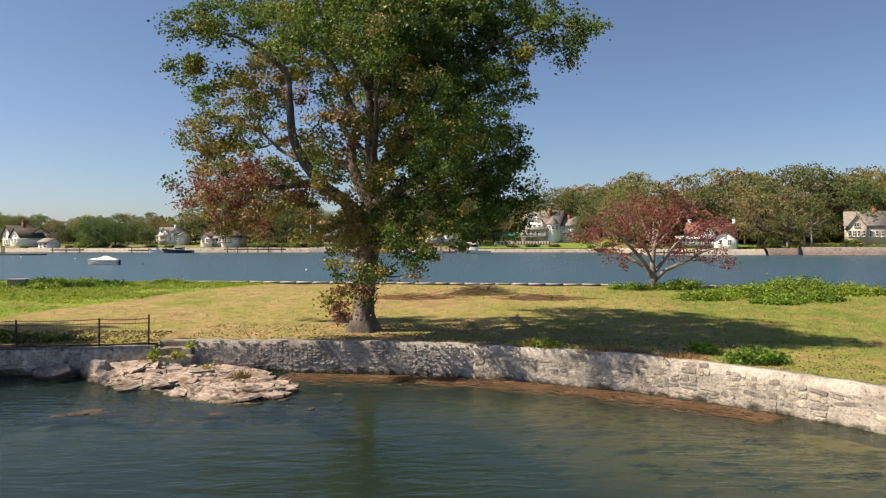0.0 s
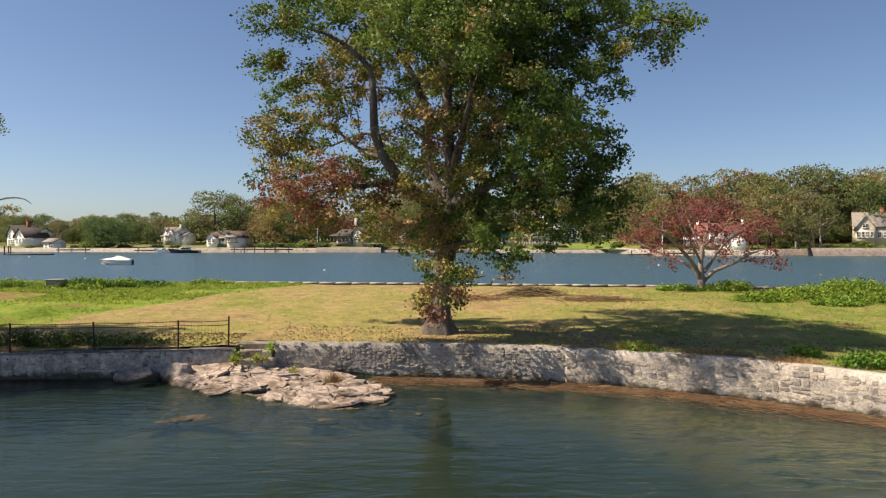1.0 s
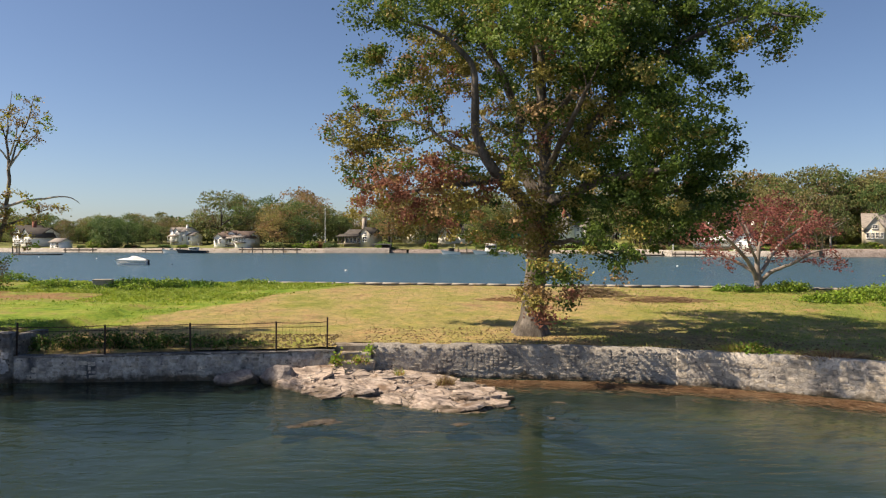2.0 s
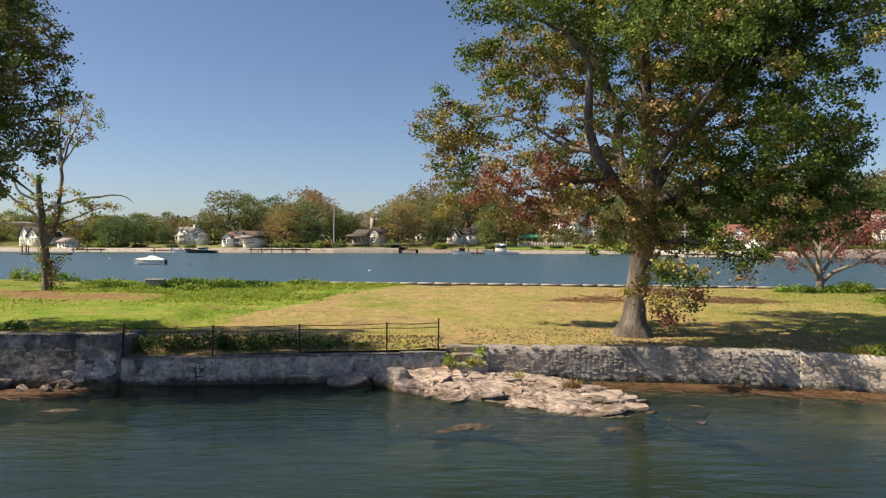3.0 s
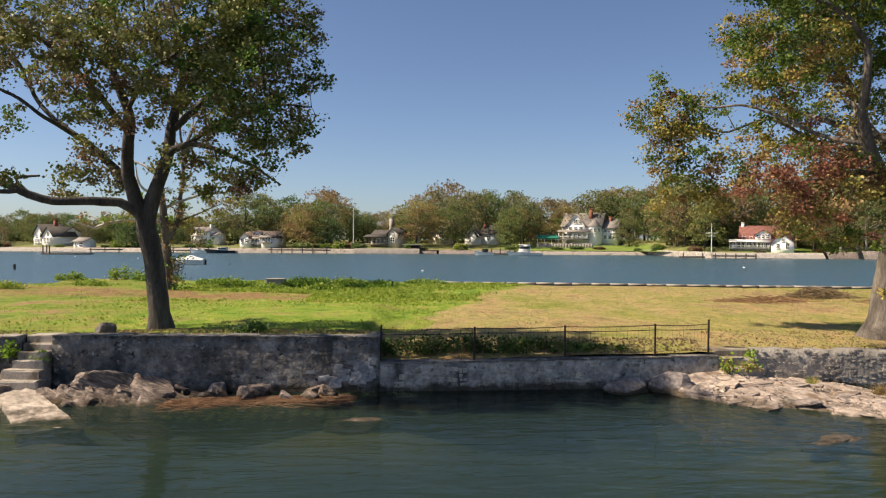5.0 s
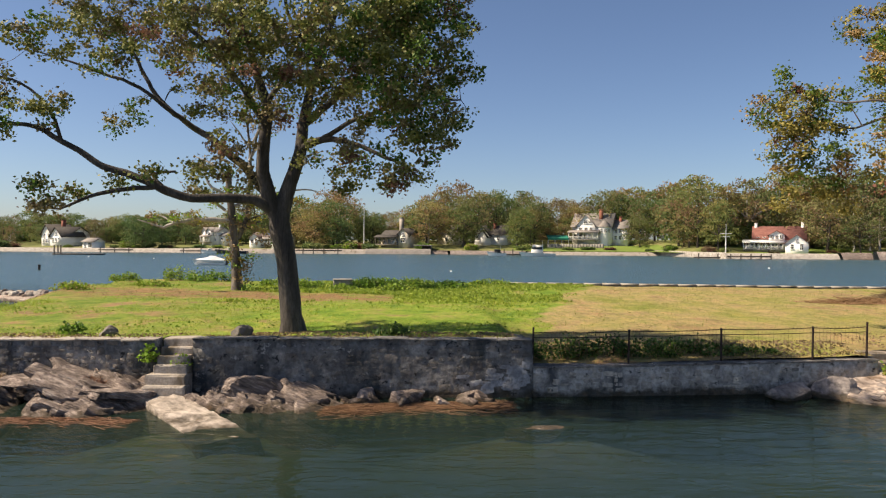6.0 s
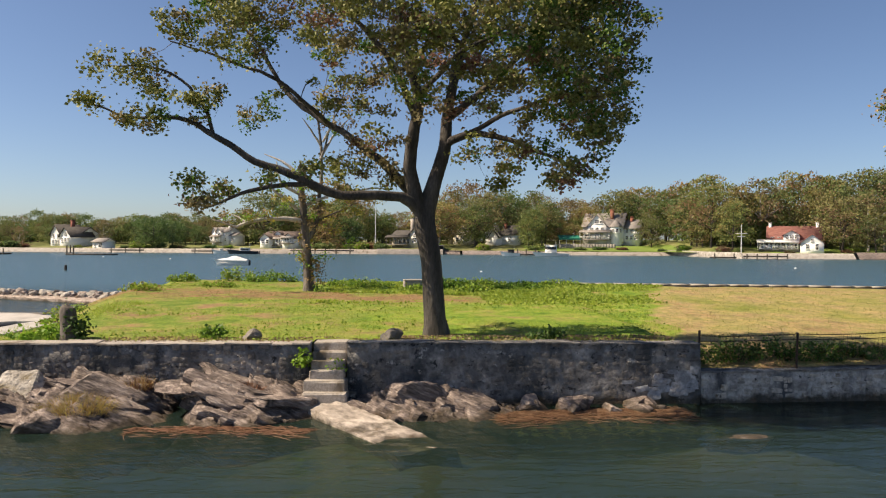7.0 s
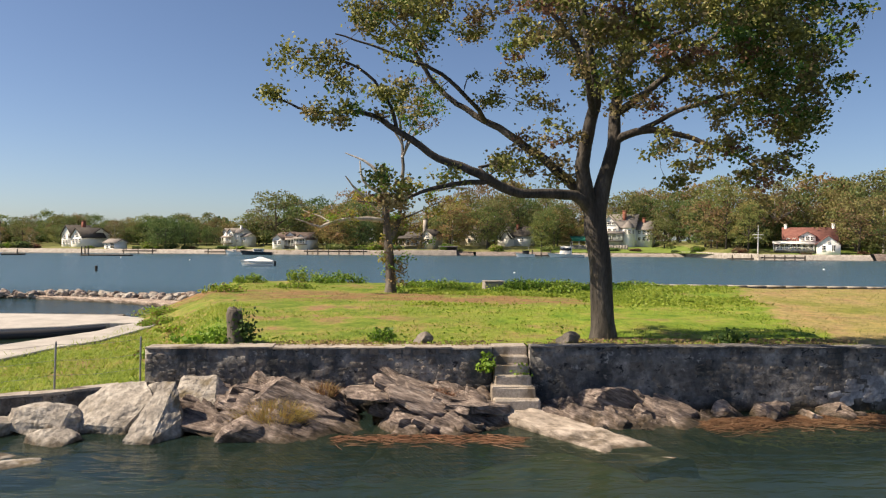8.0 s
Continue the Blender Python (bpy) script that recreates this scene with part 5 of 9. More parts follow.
add_clumps(ivy_clumps, (1.6, 0.3, 1.8, 1, 1, 1, 0.1), V2,
           (3.24, 5.04, 0.49, 1.2))
add_clumps(ivy_clumps, (1.6, 0.3, 1.8, 1, 1, 1, 0.1), V3,
           (-0.15, 3.64, 0.54, -0.2), (-0.08, 2.6, 0.48, -0.2), (0.34, 3.96, 0.72, 0.2), (-4.12, 3.87, 0.34, -1.4), (1.55, 2.92, 0.61, 0.5), (-0.38, 1.86, 0.27, -0.2), (1.51, 8.89, 0.49, 0.9), (0.75, 9.14, 0.55, 0.6), (1.2, 9.98, 0.48, 0.2))
add_clumps(ivy_clumps, (1.6, 0.3, 1.8, 1, 1, 1, 0.1), V3,
           (0.15, 9.55, 0.42, 0.4))
add_clumps(ivy_clumps, (1.1, 0.3, 1.8, 1, 1, 1, 0.1), (0.6, 3, 4),
           (1.6, 10.2, 0.7, 0.9), (2.0, 9.2, 0.6, 0.8), (0.9, 11.3, 0.6, 0.4), (1.9, 11.4, 0.5, 0.9), (0.3, 10.6, 0.5, 0.4), (2.6, 10.2, 0.4, 0.9))
add_clumps(ivy_clumps, (1.4, 0.3, 1.8, 1, 1, 1, 0.1), (1, 6, 1),
           (1.0, 5.6, 0.6, 0.3), (1.8, 5.2, 0.6, 0.5), (2.4, 4.6, 0.5, 0.6))
tree("ivy_tree", (-32.9, 44.7, 1.40), ivy_limbs, ivy_clumps, [M["leaf_lush"], M["leaf_gold"], M["leaf_brown"]], M["bark_oak"], 0.13, 34, 0.30,
     "broken half-dead tree overgrown with yellow-green ivy", 1.3, 0.5, 10, dead=(2, 3, 4, 5, 6, 7, 8, 10, 13))

# low spreading red tree at the back of the lawn
red_limbs = []
red_limbs.append([(0.04, 0.0, 0.31, 0.24), (0.0, 0.0, 0.77, 0.2), (-0.01, 0.1, 1.65, 0.15), (0.19, 0.2, 2.88, 0.1), (0.57, 0.3, 4.12, 0.06), (0.74, 0.3, 5.18, 0.03)])
red_limbs.append([(-0.03, 0.0, 0.6, 0.16), (-0.65, -0.3, 1.66, 0.13), (-1.46, -0.7, 2.54, 0.1), (-2.57, -1.0, 3.41, 0.07), (-3.65, -1.2, 4.09, 0.04), (-4.36, -1.3, 4.43, 0.02)])
red_limbs.append([(0.14, 0.0, 0.6, 0.15), (0.75, -0.3, 1.21, 0.13), (1.8, -0.8, 1.78, 0.1), (2.73, -1.1, 2.38, 0.07), (3.68, -1.3, 2.55, 0.04), (4.37, -1.3, 1.87, 0.02)])
red_limbs.append([(-0.21, 0.0, 1.12, 0.12), (-1.42, 0.8, 1.98, 0.09), (-2.72, 1.4, 2.51, 0.06), (-3.92, 1.8, 3.24, 0.03)])
red_limbs.append([(0.21, 0.0, 1.12, 0.12), (1.44, 0.8, 2.52, 0.09), (2.9, 1.4, 3.6, 0.06), (4.31, 1.8, 4.34, 0.03)])
red_limbs.append([(-0.01, 0.1, 1.65, 0.09), (-1.25, -1.2, 3.41, 0.07), (-2.09, -1.8, 4.76, 0.04), (-2.31, -2.0, 5.42, 0.02)])
red_limbs.append([(0.19, 0.2, 2.71, 0.08), (0.97, -1.2, 3.92, 0.06), (1.28, -1.8, 4.93, 0.03)])
red_limbs.append([(0.09, 0.2, 2.53, 0.08), (-0.19, 1.4, 3.96, 0.06), (-0.4, 2.0, 5.26, 0.03)])
red_clumps = []
add_clumps(red_clumps, (2.4, 0.49, 2.0, 1, 1.2, 0.8, 0.1), (5, 1.2),
           (0.78, 5.3, 1.06, 0.42), (-1.39, 5.1, 1.02, -1.68), (-1.35, 4.68, 1.08, 1.12), (-3.12, 4.1, 1.1, -1.12), (-4.37, 3.65, 0.89, -1.4), (-4.46, 3.42, 0.57, 0.84), (2.25, 4.97, 1.01, 1.12), (2.64, 4.34, 0.97, -0.84), (4.24, 4.03, 0.94, 1.12))
add_clumps(red_clumps, (2.4, 0.49, 2.0, 1, 1.2, 0.8, 0.1), (5, 1.2),
           (4.92, 3.88, 0.5, 0.56), (0.41, 4.16, 1.33, 2.24), (0.64, 4.07, 1.14, -2.24), (-1.43, 3.24, 1.03, 2.24), (-3.75, 3.07, 0.75, -1.68), (3.36, 3.24, 1.02, 1.68), (3.37, 2.05, 0.75, -1.68), (4.0, 1.68, 0.47, -1.82), (2.28, 2.22, 0.68, -1.4))
add_clumps(red_clumps, (2.4, 0.49, 2.0, 1, 1.2, 0.8, 0.1), (5, 1.2),
           (-1.68, 3.9, 0.99, -2.8), (0.06, 3.24, 0.93, -2.52), (-2.31, 2.16, 0.65, 0.84), (-1.84, 1.68, 0.55, -0.84), (2.82, 2.5, 0.89, 2.24), (-0.7, 4.72, 0.99, -2.8), (-0.03, 2.5, 0.73, 1.96), (1.63, 1.97, 0.65, 1.4), (4.02, 3.8, 0.97, 2.52))
tree("red_tree", (13.1, 45.2, 1.36), red_limbs, red_clumps, [M["leaf_red"], M["leaf_rust"]], M["bark_tan"], 0.13, 40, 0.42,
     "low wide-spreading tree with dark red leaves and pale stems", 1.3, 0.4, 10, 0.0)

# ---- the far shore ----
def far_height(x, y):
    """Height of the far land."""
    east = sstep(47, 53, np.asarray(x, float))
    rise = sstep(219 - 33 * east, 262 - 30 * east, y)
    top = np.interp(x, [-220, -120, -60, 0, 40, 90, 130, 260], [2.6, 2.8, 3.2, 4.2, 4.6, 3.6, 5.0, 6.5])
    return 1.15 + 0.15 * east + (top - 1.15) * rise


def far_land():
    xs = np.concatenate([[-3000, -900, -420], np.arange(-260, 261, 5.0), [420, 900, 3000]])
    ys = np.array([219.5, 221, 224, 228, 233, 240, 250, 262, 290, 400, 900, 3400])
    X, Y = np.meshgrid(xs, ys)
    x, y = X.ravel(), Y.ravel()
    y = y - 33 * sstep(47, 53, x) * np.clip((290 - y) / 70, 0, 1)
    z = far_height(x, y) + 0.25 * fnoise(np.column_stack([x, y, 0 * x]), 0.08, 3) * sstep(221, 228, Y.ravel())
    w = len(xs)
    i, j = np.meshgrid(np.arange(len(ys) - 1), np.arange(w - 1), indexing="ij")
    f = np.stack([i * w + j, i * w + j + 1, (i + 1) * w + j + 1, (i + 1) * w + j], -1).reshape(-1, 4)
    cx = x[f].mean(1)
    cy = Y.ravel()[f].mean(1)
    lawnish = ((cx > 6) & (cx < 50) & (cy < 245)) | ((cx > 66) & (cx < 100) & (cy < 240))
    g = Geo()
    g.add(np.column_stack([x, y, z]), f, lawnish.astype(int))
    tagged(part("far_land", g.mesh("far_land", [M["far_ground"], M["far_lawn"]], True)), "wooded far shore with lawns and gardens", "shore", "", "structure")


far_land()


def far_wall(x0, x1, y, top, mat, label):
    """A stretch of sea wall on the far shore, of long uneven blocks."""
    xs = np.arange(x0, x1 + 0.1, 0.12 if callable(y) else 0.8)
    n = len(xs)
    y = y(xs) if callable(y) else np.full(n, float(y))
    rows = [np.column_stack([xs, y - 1.9 + rng.uniform(-0.15, 0.15, n), np.full(n, -0.6)]), np.column_stack([xs, y - 0.8 + rng.uniform(-0.2, 0.2, n), top * 0.5 + rng.uniform(-0.12, 0.12, n)]),
            np.column_stack([xs, y + 0.05 + rng.uniform(-0.06, 0.06, n), top + rng.uniform(-0.06, 0.06, n)]), np.column_stack([xs, y + 1.3, np.full(n, top)]), np.column_stack([xs, y + 1.3, np.full(n, -0.6)])]
    i, j = np.meshgrid(np.arange(4), np.arange(n - 1), indexing="ij")
    g = Geo()
    g.add(np.vstack(rows), np.stack([i * n + j, i * n + j + 1, (i + 1) * n + j + 1, (i + 1) * n + j], -1).reshape(-1, 4))
    tagged(part("sea_wall", g.mesh("sea_wall", [mat])), label, "sea wall", "far sea walls", "structure")


far_wall(-240, -92, 219.6, 1.25, M["mortar_pale"], "long pale stone wall along the far water")
far_wall(-92, -40, 219.2, 1.35, M["cap_stone"], "pale stone wall below the white house")
far_wall(-40, -20.5, 218.6, 1.55, M["stone_pale"], "pale stone quay below the brown cottage")
far_wall(-15, 8, 219.6, 1.2, M["rock_pale"], "rough pale bank wall")
far_wall(8, 51, 219.4, 1.0, M["cap_stone"], "low pale wall edging the far lawn")
far_wall(53.4, 82.5, 186.0, 1.45, M["mortar_pale"], "low pale quay below the red-roofed house")
far_wall(46.2, 53.6, lambda x: 219.4 - 33.6 * sstep(47, 53, x), 1.6, M["rock_grey"], "rough pale bank stepping out to the quay")
far_wall(82.5, 90.5, 185.0, 1.75, M["rock_brown"], "rough dark bank between the quays")
far_wall(-20.5, -15, 220.0, 1.2, M["rock_brown"], "dark rough bank beside the shed")
far_wall(90, 260, 182.4, 2.1, M["rock_pale"], "high rough brownish stone sea wall")


# -- houses --
def gable_roof(geo, x0, x1, y0, y1, z, h, over=0.4, axis="x", mi=0, t=0.18):
    """A pitched roof slab pair with overhang; ridge along axis."""
    if axis == "x":
        a0, a1, b0, b1 = x0 - over, x1 + over, y0 - over, y1 + over
    else:
        a0, a1, b0, b1 = y0 - over, y1 + over, x0 - over, x1 + over
    bm = (b0 + b1) / 2
    drop = h * over / max(0.1, (b1 - b0) / 2 - over)
    sec = [(b0, z - drop), (bm, z + h), (b1, z - drop), (b1, z - drop + t), (bm, z + h + t * 1.3), (b0, z - drop + t)]
    v = []
    for a in (a0, a1):
        for b, zz in sec:
            v.append((a, b, zz) if axis == "x" else (b, a, zz))
    f4 = [[0, 1, 7, 6], [1, 2, 8, 7], [2, 3, 9, 8], [3, 4, 10, 9], [4, 5, 11, 10], [5, 0, 6, 11], [0, 5, 4, 1], [1, 4, 3, 2], [6, 7, 10, 11], [7, 8, 9, 10]]
    geo.add(v, np.array(f4), mi)


def gable_wall(geo, x0, x1, y0, y1, z0, z1, h, axis="x", mi=0):
    """Walls with gable ends under a pitched roof."""
    geo.add(box_verts(x0, y0, z0, x1, y1, z1), BOXF, mi)
    if axis == "x":
        m = (y0 + y1) / 2
        v = [(x0, y0, z1), (x0, y1, z1), (x0, m, z1 + h), (x1, y0, z1), (x1, y1, z1), (x1, m, z1 + h)]
    else:
        m = (x0 + x1) / 2
        v = [(x0, y0, z1), (x1, y0, z1), (m, y0, z1 + h), (x0, y1, z1), (x1, y1, z1), (m, y1, z1 + h)]
    geo.add(v, np.array([[0, 1, 4, 3], [1, 2, 5, 4], [2, 0, 3, 5]]), mi)
    geo.add(v, np.array([[0, 2, 1], [3, 4, 5]]), mi)


WINDOW_CACHE = {}


def window(parent, x, y, z, w, h, frame_mat="white_paint", turn=0):
    """A sash window standing out of a wall that faces the water: frame, sill and panes."""
    key = (round(w, 2), round(h, 2), frame_mat)
    if key not in WINDOW_CACHE:
        t = 0.09
        xs, zs = (-w / 2, -w / 2 + t, -0.035, 0.035, w / 2 - t, w / 2), (0, t, h / 2 - 0.04, h / 2 + 0.04, h - t, h)
        solid = lambda i, j: 0 <= i < 5 and 0 <= j < 5 and not (i in (1, 3) and j in (1, 3))
        v = [(x, y, z) for y in (-0.1, 0.05) for z in zs for x in xs]
        at = lambda k, i, j: k * 36 + j * 6 + i
        f = []
        for i in range(5):
            for j in range(5):
                if solid(i, j):
                    f += [(at(0, i, j), at(0, i + 1, j), at(0, i + 1, j + 1), at(0, i, j + 1)), (at(1, i, j), at(1, i, j + 1), at(1, i + 1, j + 1), at(1, i + 1, j))]
                    for di, dj, p, q in ((-1, 0, (i, j + 1), (i, j)), (1, 0, (i + 1, j), (i + 1, j + 1)), (0, -1, (i, j), (i + 1, j)), (0, 1, (i + 1, j + 1), (i, j + 1))):
                        if not solid(i + di, j + dj):
                            f.append((at(0, *q), at(0, *p), at(1, *p), at(1, *q)))
        g = Geo()
        g.add(v, f)
        fr = g.mesh("window_frame", [M[frame_mat]])
        g = Geo()
        g.add(box_verts(-w / 2 + t, -0.03, t, w / 2 - t, 0.02, h - t), BOXF)
        pn = g.mesh("pane", [M["glass"]])
        g = Geo()
        g.add(box_verts(-w / 2 - 0.12, -0.2, -0.1, w / 2 + 0.12, 0.05, -0.004), BOXF)
        WINDOW_CACHE[key] = (fr, pn, g.mesh("sill", [M[frame_mat]]))
    fr, pn, sl = WINDOW_CACHE[key]
    o = part("window", fr, parent, "", pose(x, y, z, 0, 0, turn))
    part("pane", pn, o)
    part("sill", sl, o)


def house(at, label, blocks, windows, chimneys=(), wall_mat="white_paint", roof_mat="roof_grey", turn=-27, frame_mat="white_paint"):
    """A house from gabled blocks (x0, x1, y0, y1, wall height, roof height, ridge axis)."""
    root = thing("house", pose(*at, 0, 0, turn), label, "house")
    for x0, x1, y0, y1, h, rh, axis in blocks:
        g = Geo()
        gable_wall(g, x0, x1, y0, y1, -1.5, h, rh, axis)
        part("wall", g.mesh("wall", [M[wall_mat]]), root)
        g = Geo()
        gable_roof(g, x0, x1, y0, y1, h, rh, 0.45, axis)
        part("roof", g.mesh("roof", [M[roof_mat]]), root)
    for x, y, z, w, h in windows:
        window(root, x, y, z, w, h, frame_mat)
    for x, y, z0, z1, w, mat in chimneys:
        g = Geo()
        g.add(box_verts(x - w / 2, y - w / 2, z0, x + w / 2, y + w / 2, z1), BOXF)
        g.add(box_verts(x - w / 2 - 0.1, y - w / 2 - 0.1, z1, x + w / 2 + 0.1, y + w / 2 + 0.1, z1 + 0.2), BOXF)
        part("chimney", g.mesh("chimney", [M[mat]]), root)
    return root


def row(x0, x1, n, y, z, w, h):
    return [(x0 + (x1 - x0) * (k + 0.5) / n, y, z, w, h) for k in range(n)]


def porch(root, x0, x1, y0, y1, z0, z1, n, mat="white_paint", roof="roof_grey", rail=True):
    """A veranda: posts, rail, deck and a lean-to roof."""
    g = Geo()
    g.add(box_verts(x0, y0, z0 - 0.3, x1, y1, z0), BOXF)
    part("deck", g.mesh("deck", [M["wood_grey"]]), root)
    me = None
    for k in range(n):
        x = x0 + 0.1 + (x1 - x0 - 0.2) * k / (n - 1)
        if me is None:
            g = Geo()
            g.add(box_verts(-0.1, -0.1, 0, 0.1, 0.1, z1 - z0), BOXF)
            g.add(box_verts(-0.16, -0.16, z1 - z0 - 0.15, 0.16, 0.16, z1 - z0), BOXF)
            me = g.mesh("post", [M[mat]])
        part("post", me, root, "", pose(x, y0 + 0.2, z0))
    if rail:
        g = Geo()
        g.add(box_verts(x0, y0 + 0.14, z0 + 0.85, x1, y0 + 0.24, z0 + 0.95), BOXF)
        for x in np.arange(x0 + 0.25, x1, 0.3):
            g.add(box_verts(x - 0.03, y0 + 0.16, z0, x + 0.03, y0 + 0.22, z0 + 0.85), BOXF)
        part("railing", g.mesh("railing", [M[mat]]), root)
    g = Geo()
    g.add(np.array([(x0 - .3, y0 - .3, z1), (x1 + .3, y0 - .3, z1), (x1 + .3, y1, z1 + 0.7), (x0 - .3, y1, z1 + 0.7), (x0 - .3, y0 - .3, z1 + .2), (x1 + .3, y0 - .3, z1 + .2), (x1 + .3, y1, z1 + .9), (x0 - .3, y1, z1 + .9)]), BOXF)
    part("porch_roof", g.mesh("porch_roof", [M[roof]]), root)


# low white house with two gabled wings and verandas
h = house((-71.0, 228, 2.0), "white gabled waterside house with verandas and a dark brown roof",
          [(-6.5, 6.5, 2, 9, 3.6, 1.7, "x"), (-6.2, -2.4, -1, 5, 3.0, 1.5, "y"), (2.8, 7.2, -1.5, 5, 3.1, 1.6, "y"), (-2.6, 0.2, 2.5, 6, 4.6, 0.9, "y")],
          row(-6.0, -2.6, 2, -1.02, 1.0, 1.1, 1.5) + row(3.0, 7.0, 3, -1.52, 1.6, 1.0, 1.4) + row(-2.2, 2.6, 3, 1.98, 0.9, 1.1, 1.7) + [(-1.2, 2.48, 3.5, 1.2, 0.9)],
          wall_mat="white_paint", roof_mat="roof_brown", turn=-18)
porch(h, -2.3, 2.7, 0.2, 2.0, 0.5, 2.6, 5)
porch(h, 2.9, 7.4, -3.2, -1.5, 1.3, 3.0, 5)
h.scale = (0.87, 0.87, 0.84)
# tall white house behind a terrace
h = house((-91.5, 240, 3.0), "tall white house above a pale terrace wall",
          [(-4, 4, 0, 8, 4.6, 1.9, "x"), (-1.6, 1.4, -1, 4, 4.8, 1.5, "y"), (-4.4, -2.2, -0.6, 4, 4.9, 1.4, "y"), (4, 7.5, 1, 7, 3.0, 1.2, "x")],
          row(-3.9, 3.9, 5, -0.02, 3.0, 0.8, 1.2) + row(-3.6, 3.6, 4, -0.02, 0.6, 0.9, 1.5) + [(0, -1.02, 3.1, 1.4, 1.3), (5.7, 0.98, 0.8, 1.4, 1.4)], [(2.6, 3, 5.5, 7.6, 0.8, "white_paint")])
porch(h, -3.8, 1.6, -2.6, -1.0, 0.2, 2.4, 5)
h.scale = (0.72, 0.75, 0.74)
# half-timbered pair of gables, far west
h = house((-138.0, 233, 2.2), "white and grey half-timbered house with steep gables",
          [(-5.5, -1, 0, 8, 3.2, 2.8, "y"), (0, 5, -1, 7, 2.6, 2.6, "y"), (-3, 4, 3, 10, 3.2, 2.0, "x")],
          row(-5.2, -1.2, 2, -0.02, 2.2, 0.9, 1.1) + row(0.4, 4.6, 3, -1.02, 0.8, 0.8, 1.2) + row(-5.2, -1.2, 3, -0.02, 0.3, 0.8, 1.2) + [(2.5, -1.02, 2.9, 1.0, 1.0)], [(-0.6, 4, 4.5, 7.4, 0.9, "brick_red")], roof_mat="roof_dark")
# small boathouse
house((-122.5, 222.5, 1.3), "small white boathouse with an open dark door", [(-2.4, 2.4, 0, 4, 1.8, 0.9, "x")], [(-1.4, -0.02, 0.3, 0.8, 1.2), (0.9, -0.02, 0.0, 1.6, 1.6)], roof_mat="roof_grey")
# brown cottage with a tall chimney
h = house((-31.5, 232, 2.6), "low brown cottage with a dark roof and tall chimney",
          [(-5.5, 4.5, 0, 7, 2.8, 1.7, "x"), (1.2, 4.6, -0.8, 5, 3.6, 1.5, "y")],
          row(-5, 1, 4, -0.02, 0.6, 1.0, 1.3) + [(2.9, -0.82, 0.8, 1.6, 1.6), (2.9, -0.82, 3.0, 1.0, 0.9)], [(0.6, 2.5, 3.0, 8.4, 1.1, "cap_stone")], "cream_paint", "roof_dark")
porch(h, -6.5, 1.0, -2.2, -0.2, 0.3, 2.3, 6, "wood_grey", "roof_dark", False)
# cream cottage
house((-14.4, 242, 3.4), "cream cottage with a steep brown gable among trees", [(-2.6, 2.4, 0, 7, 2.9, 2.5, "y"), (-5.5, -2.6, 2, 7, 2.4, 1.6, "x")],
      row(-2.3, 2.1, 2, -0.02, 0.5, 0.9, 1.3) + [(0, -0.02, 2.5, 0.9, 1.2)], wall_mat="cream_paint", roof_mat="roof_grey")
# white house among trees
house((-2.0, 241, 3.4), "white house with a steep roof half hidden by trees", [(-4.6, 0.4, 0, 7, 2.6, 3.2, "y"), (0.4, 5.5, 2, 8, 3.0, 2.6, "x"), (-3, 0, -1, 3, 2.2, 2.0, "y")],
      row(-4.2, 0.2, 2, -0.02, 0.5, 0.9, 1.3) + [(-2, -0.02, 3.0, 0.8, 1.1), (3, 1.98, 0.8, 1.1, 1.4)], [(1.0, 4, 4.0, 6.4, 0.8, "brick_red")], roof_mat="roof_dark")
# shingle mansion with turret, porch and green awning
h = house((33.2, 242, 4.0), "large pale shingled mansion with a porch, turret and brick chimney",
          [(-7.5, 5.5, 0, 10, 5.2, 4.2, "x"), (-5.6, 0.4, -0.9, 5, 5.4, 3.4, "y"), (5.5, 10.5, 2, 9, 4.6, 2.6, "x")],
          row(-5.2, 0.0, 3, -0.92, 3.5, 1.0, 1.3) + row(-6.8, -1.0, 4, -0.92, 0.9, 1.0, 1.5) + [(-2.6, -0.92, 6.0, 1.3, 1.2), (-1.2, -0.92, 6.0, 1.0, 1.0)] + row(5.9, 10.2, 3, 1.98, 3.0, 0.9, 1.2) + row(5.9, 10.2, 3, 1.98, 0.8, 0.9, 1.3),
          [(1.6, 3, 6.0, 10.6, 1.1, "brick_red"), (7.6, 5, 5.0, 8.2, 0.9, "brick_red")], "white_paint", "roof_grey")
porch(h, -7.8, 2.0, -3.2, -0.9, 0.8, 3.0, 7)
g = Geo()
a = np.linspace(0, 2 * np.pi, 13)[:-1]
ring = lambda r, z: np.column_stack([3.4 + r * np.cos(a), 0.4 + r * np.sin(a), np.full(12, z)])
v = np.vstack([ring(1.9, -1.5), ring(1.9, 5.0)])
i = np.arange(12)
j = (i + 1) % 12
g.add(v, np.column_stack([i, j, 12 + j, 12 + i]))
part("turret", g.mesh("turret", [M["white_paint"]]), h)
g = Geo()
v = np.vstack([ring(2.25, 4.9), ring(2.25, 5.1), ring(0.08, 7.4)])
for r in (0, 12):
    g.add(v if r == 0 else np.zeros((0, 3)), np.column_stack([r + i, r + j, r + 12 + j, r + 12 + i]) - (0 if r == 0 else 36))
part("turret_roof", g.mesh("turret_roof", [M["roof_grey"]]), h)
for k in range(4):
    ang = radians(-150 + 40 * k)
    window(h, 3.4 + 1.92 * math.cos(ang), 0.4 + 1.92 * math.sin(ang), 3.0, 0.9, 1.3, "white_paint", math.degrees(ang) + 90)
aw = thing("awning", pose(20.3, 236, 3.2), "green striped canvas awning over a white terrace table", "awning")
g = Geo()
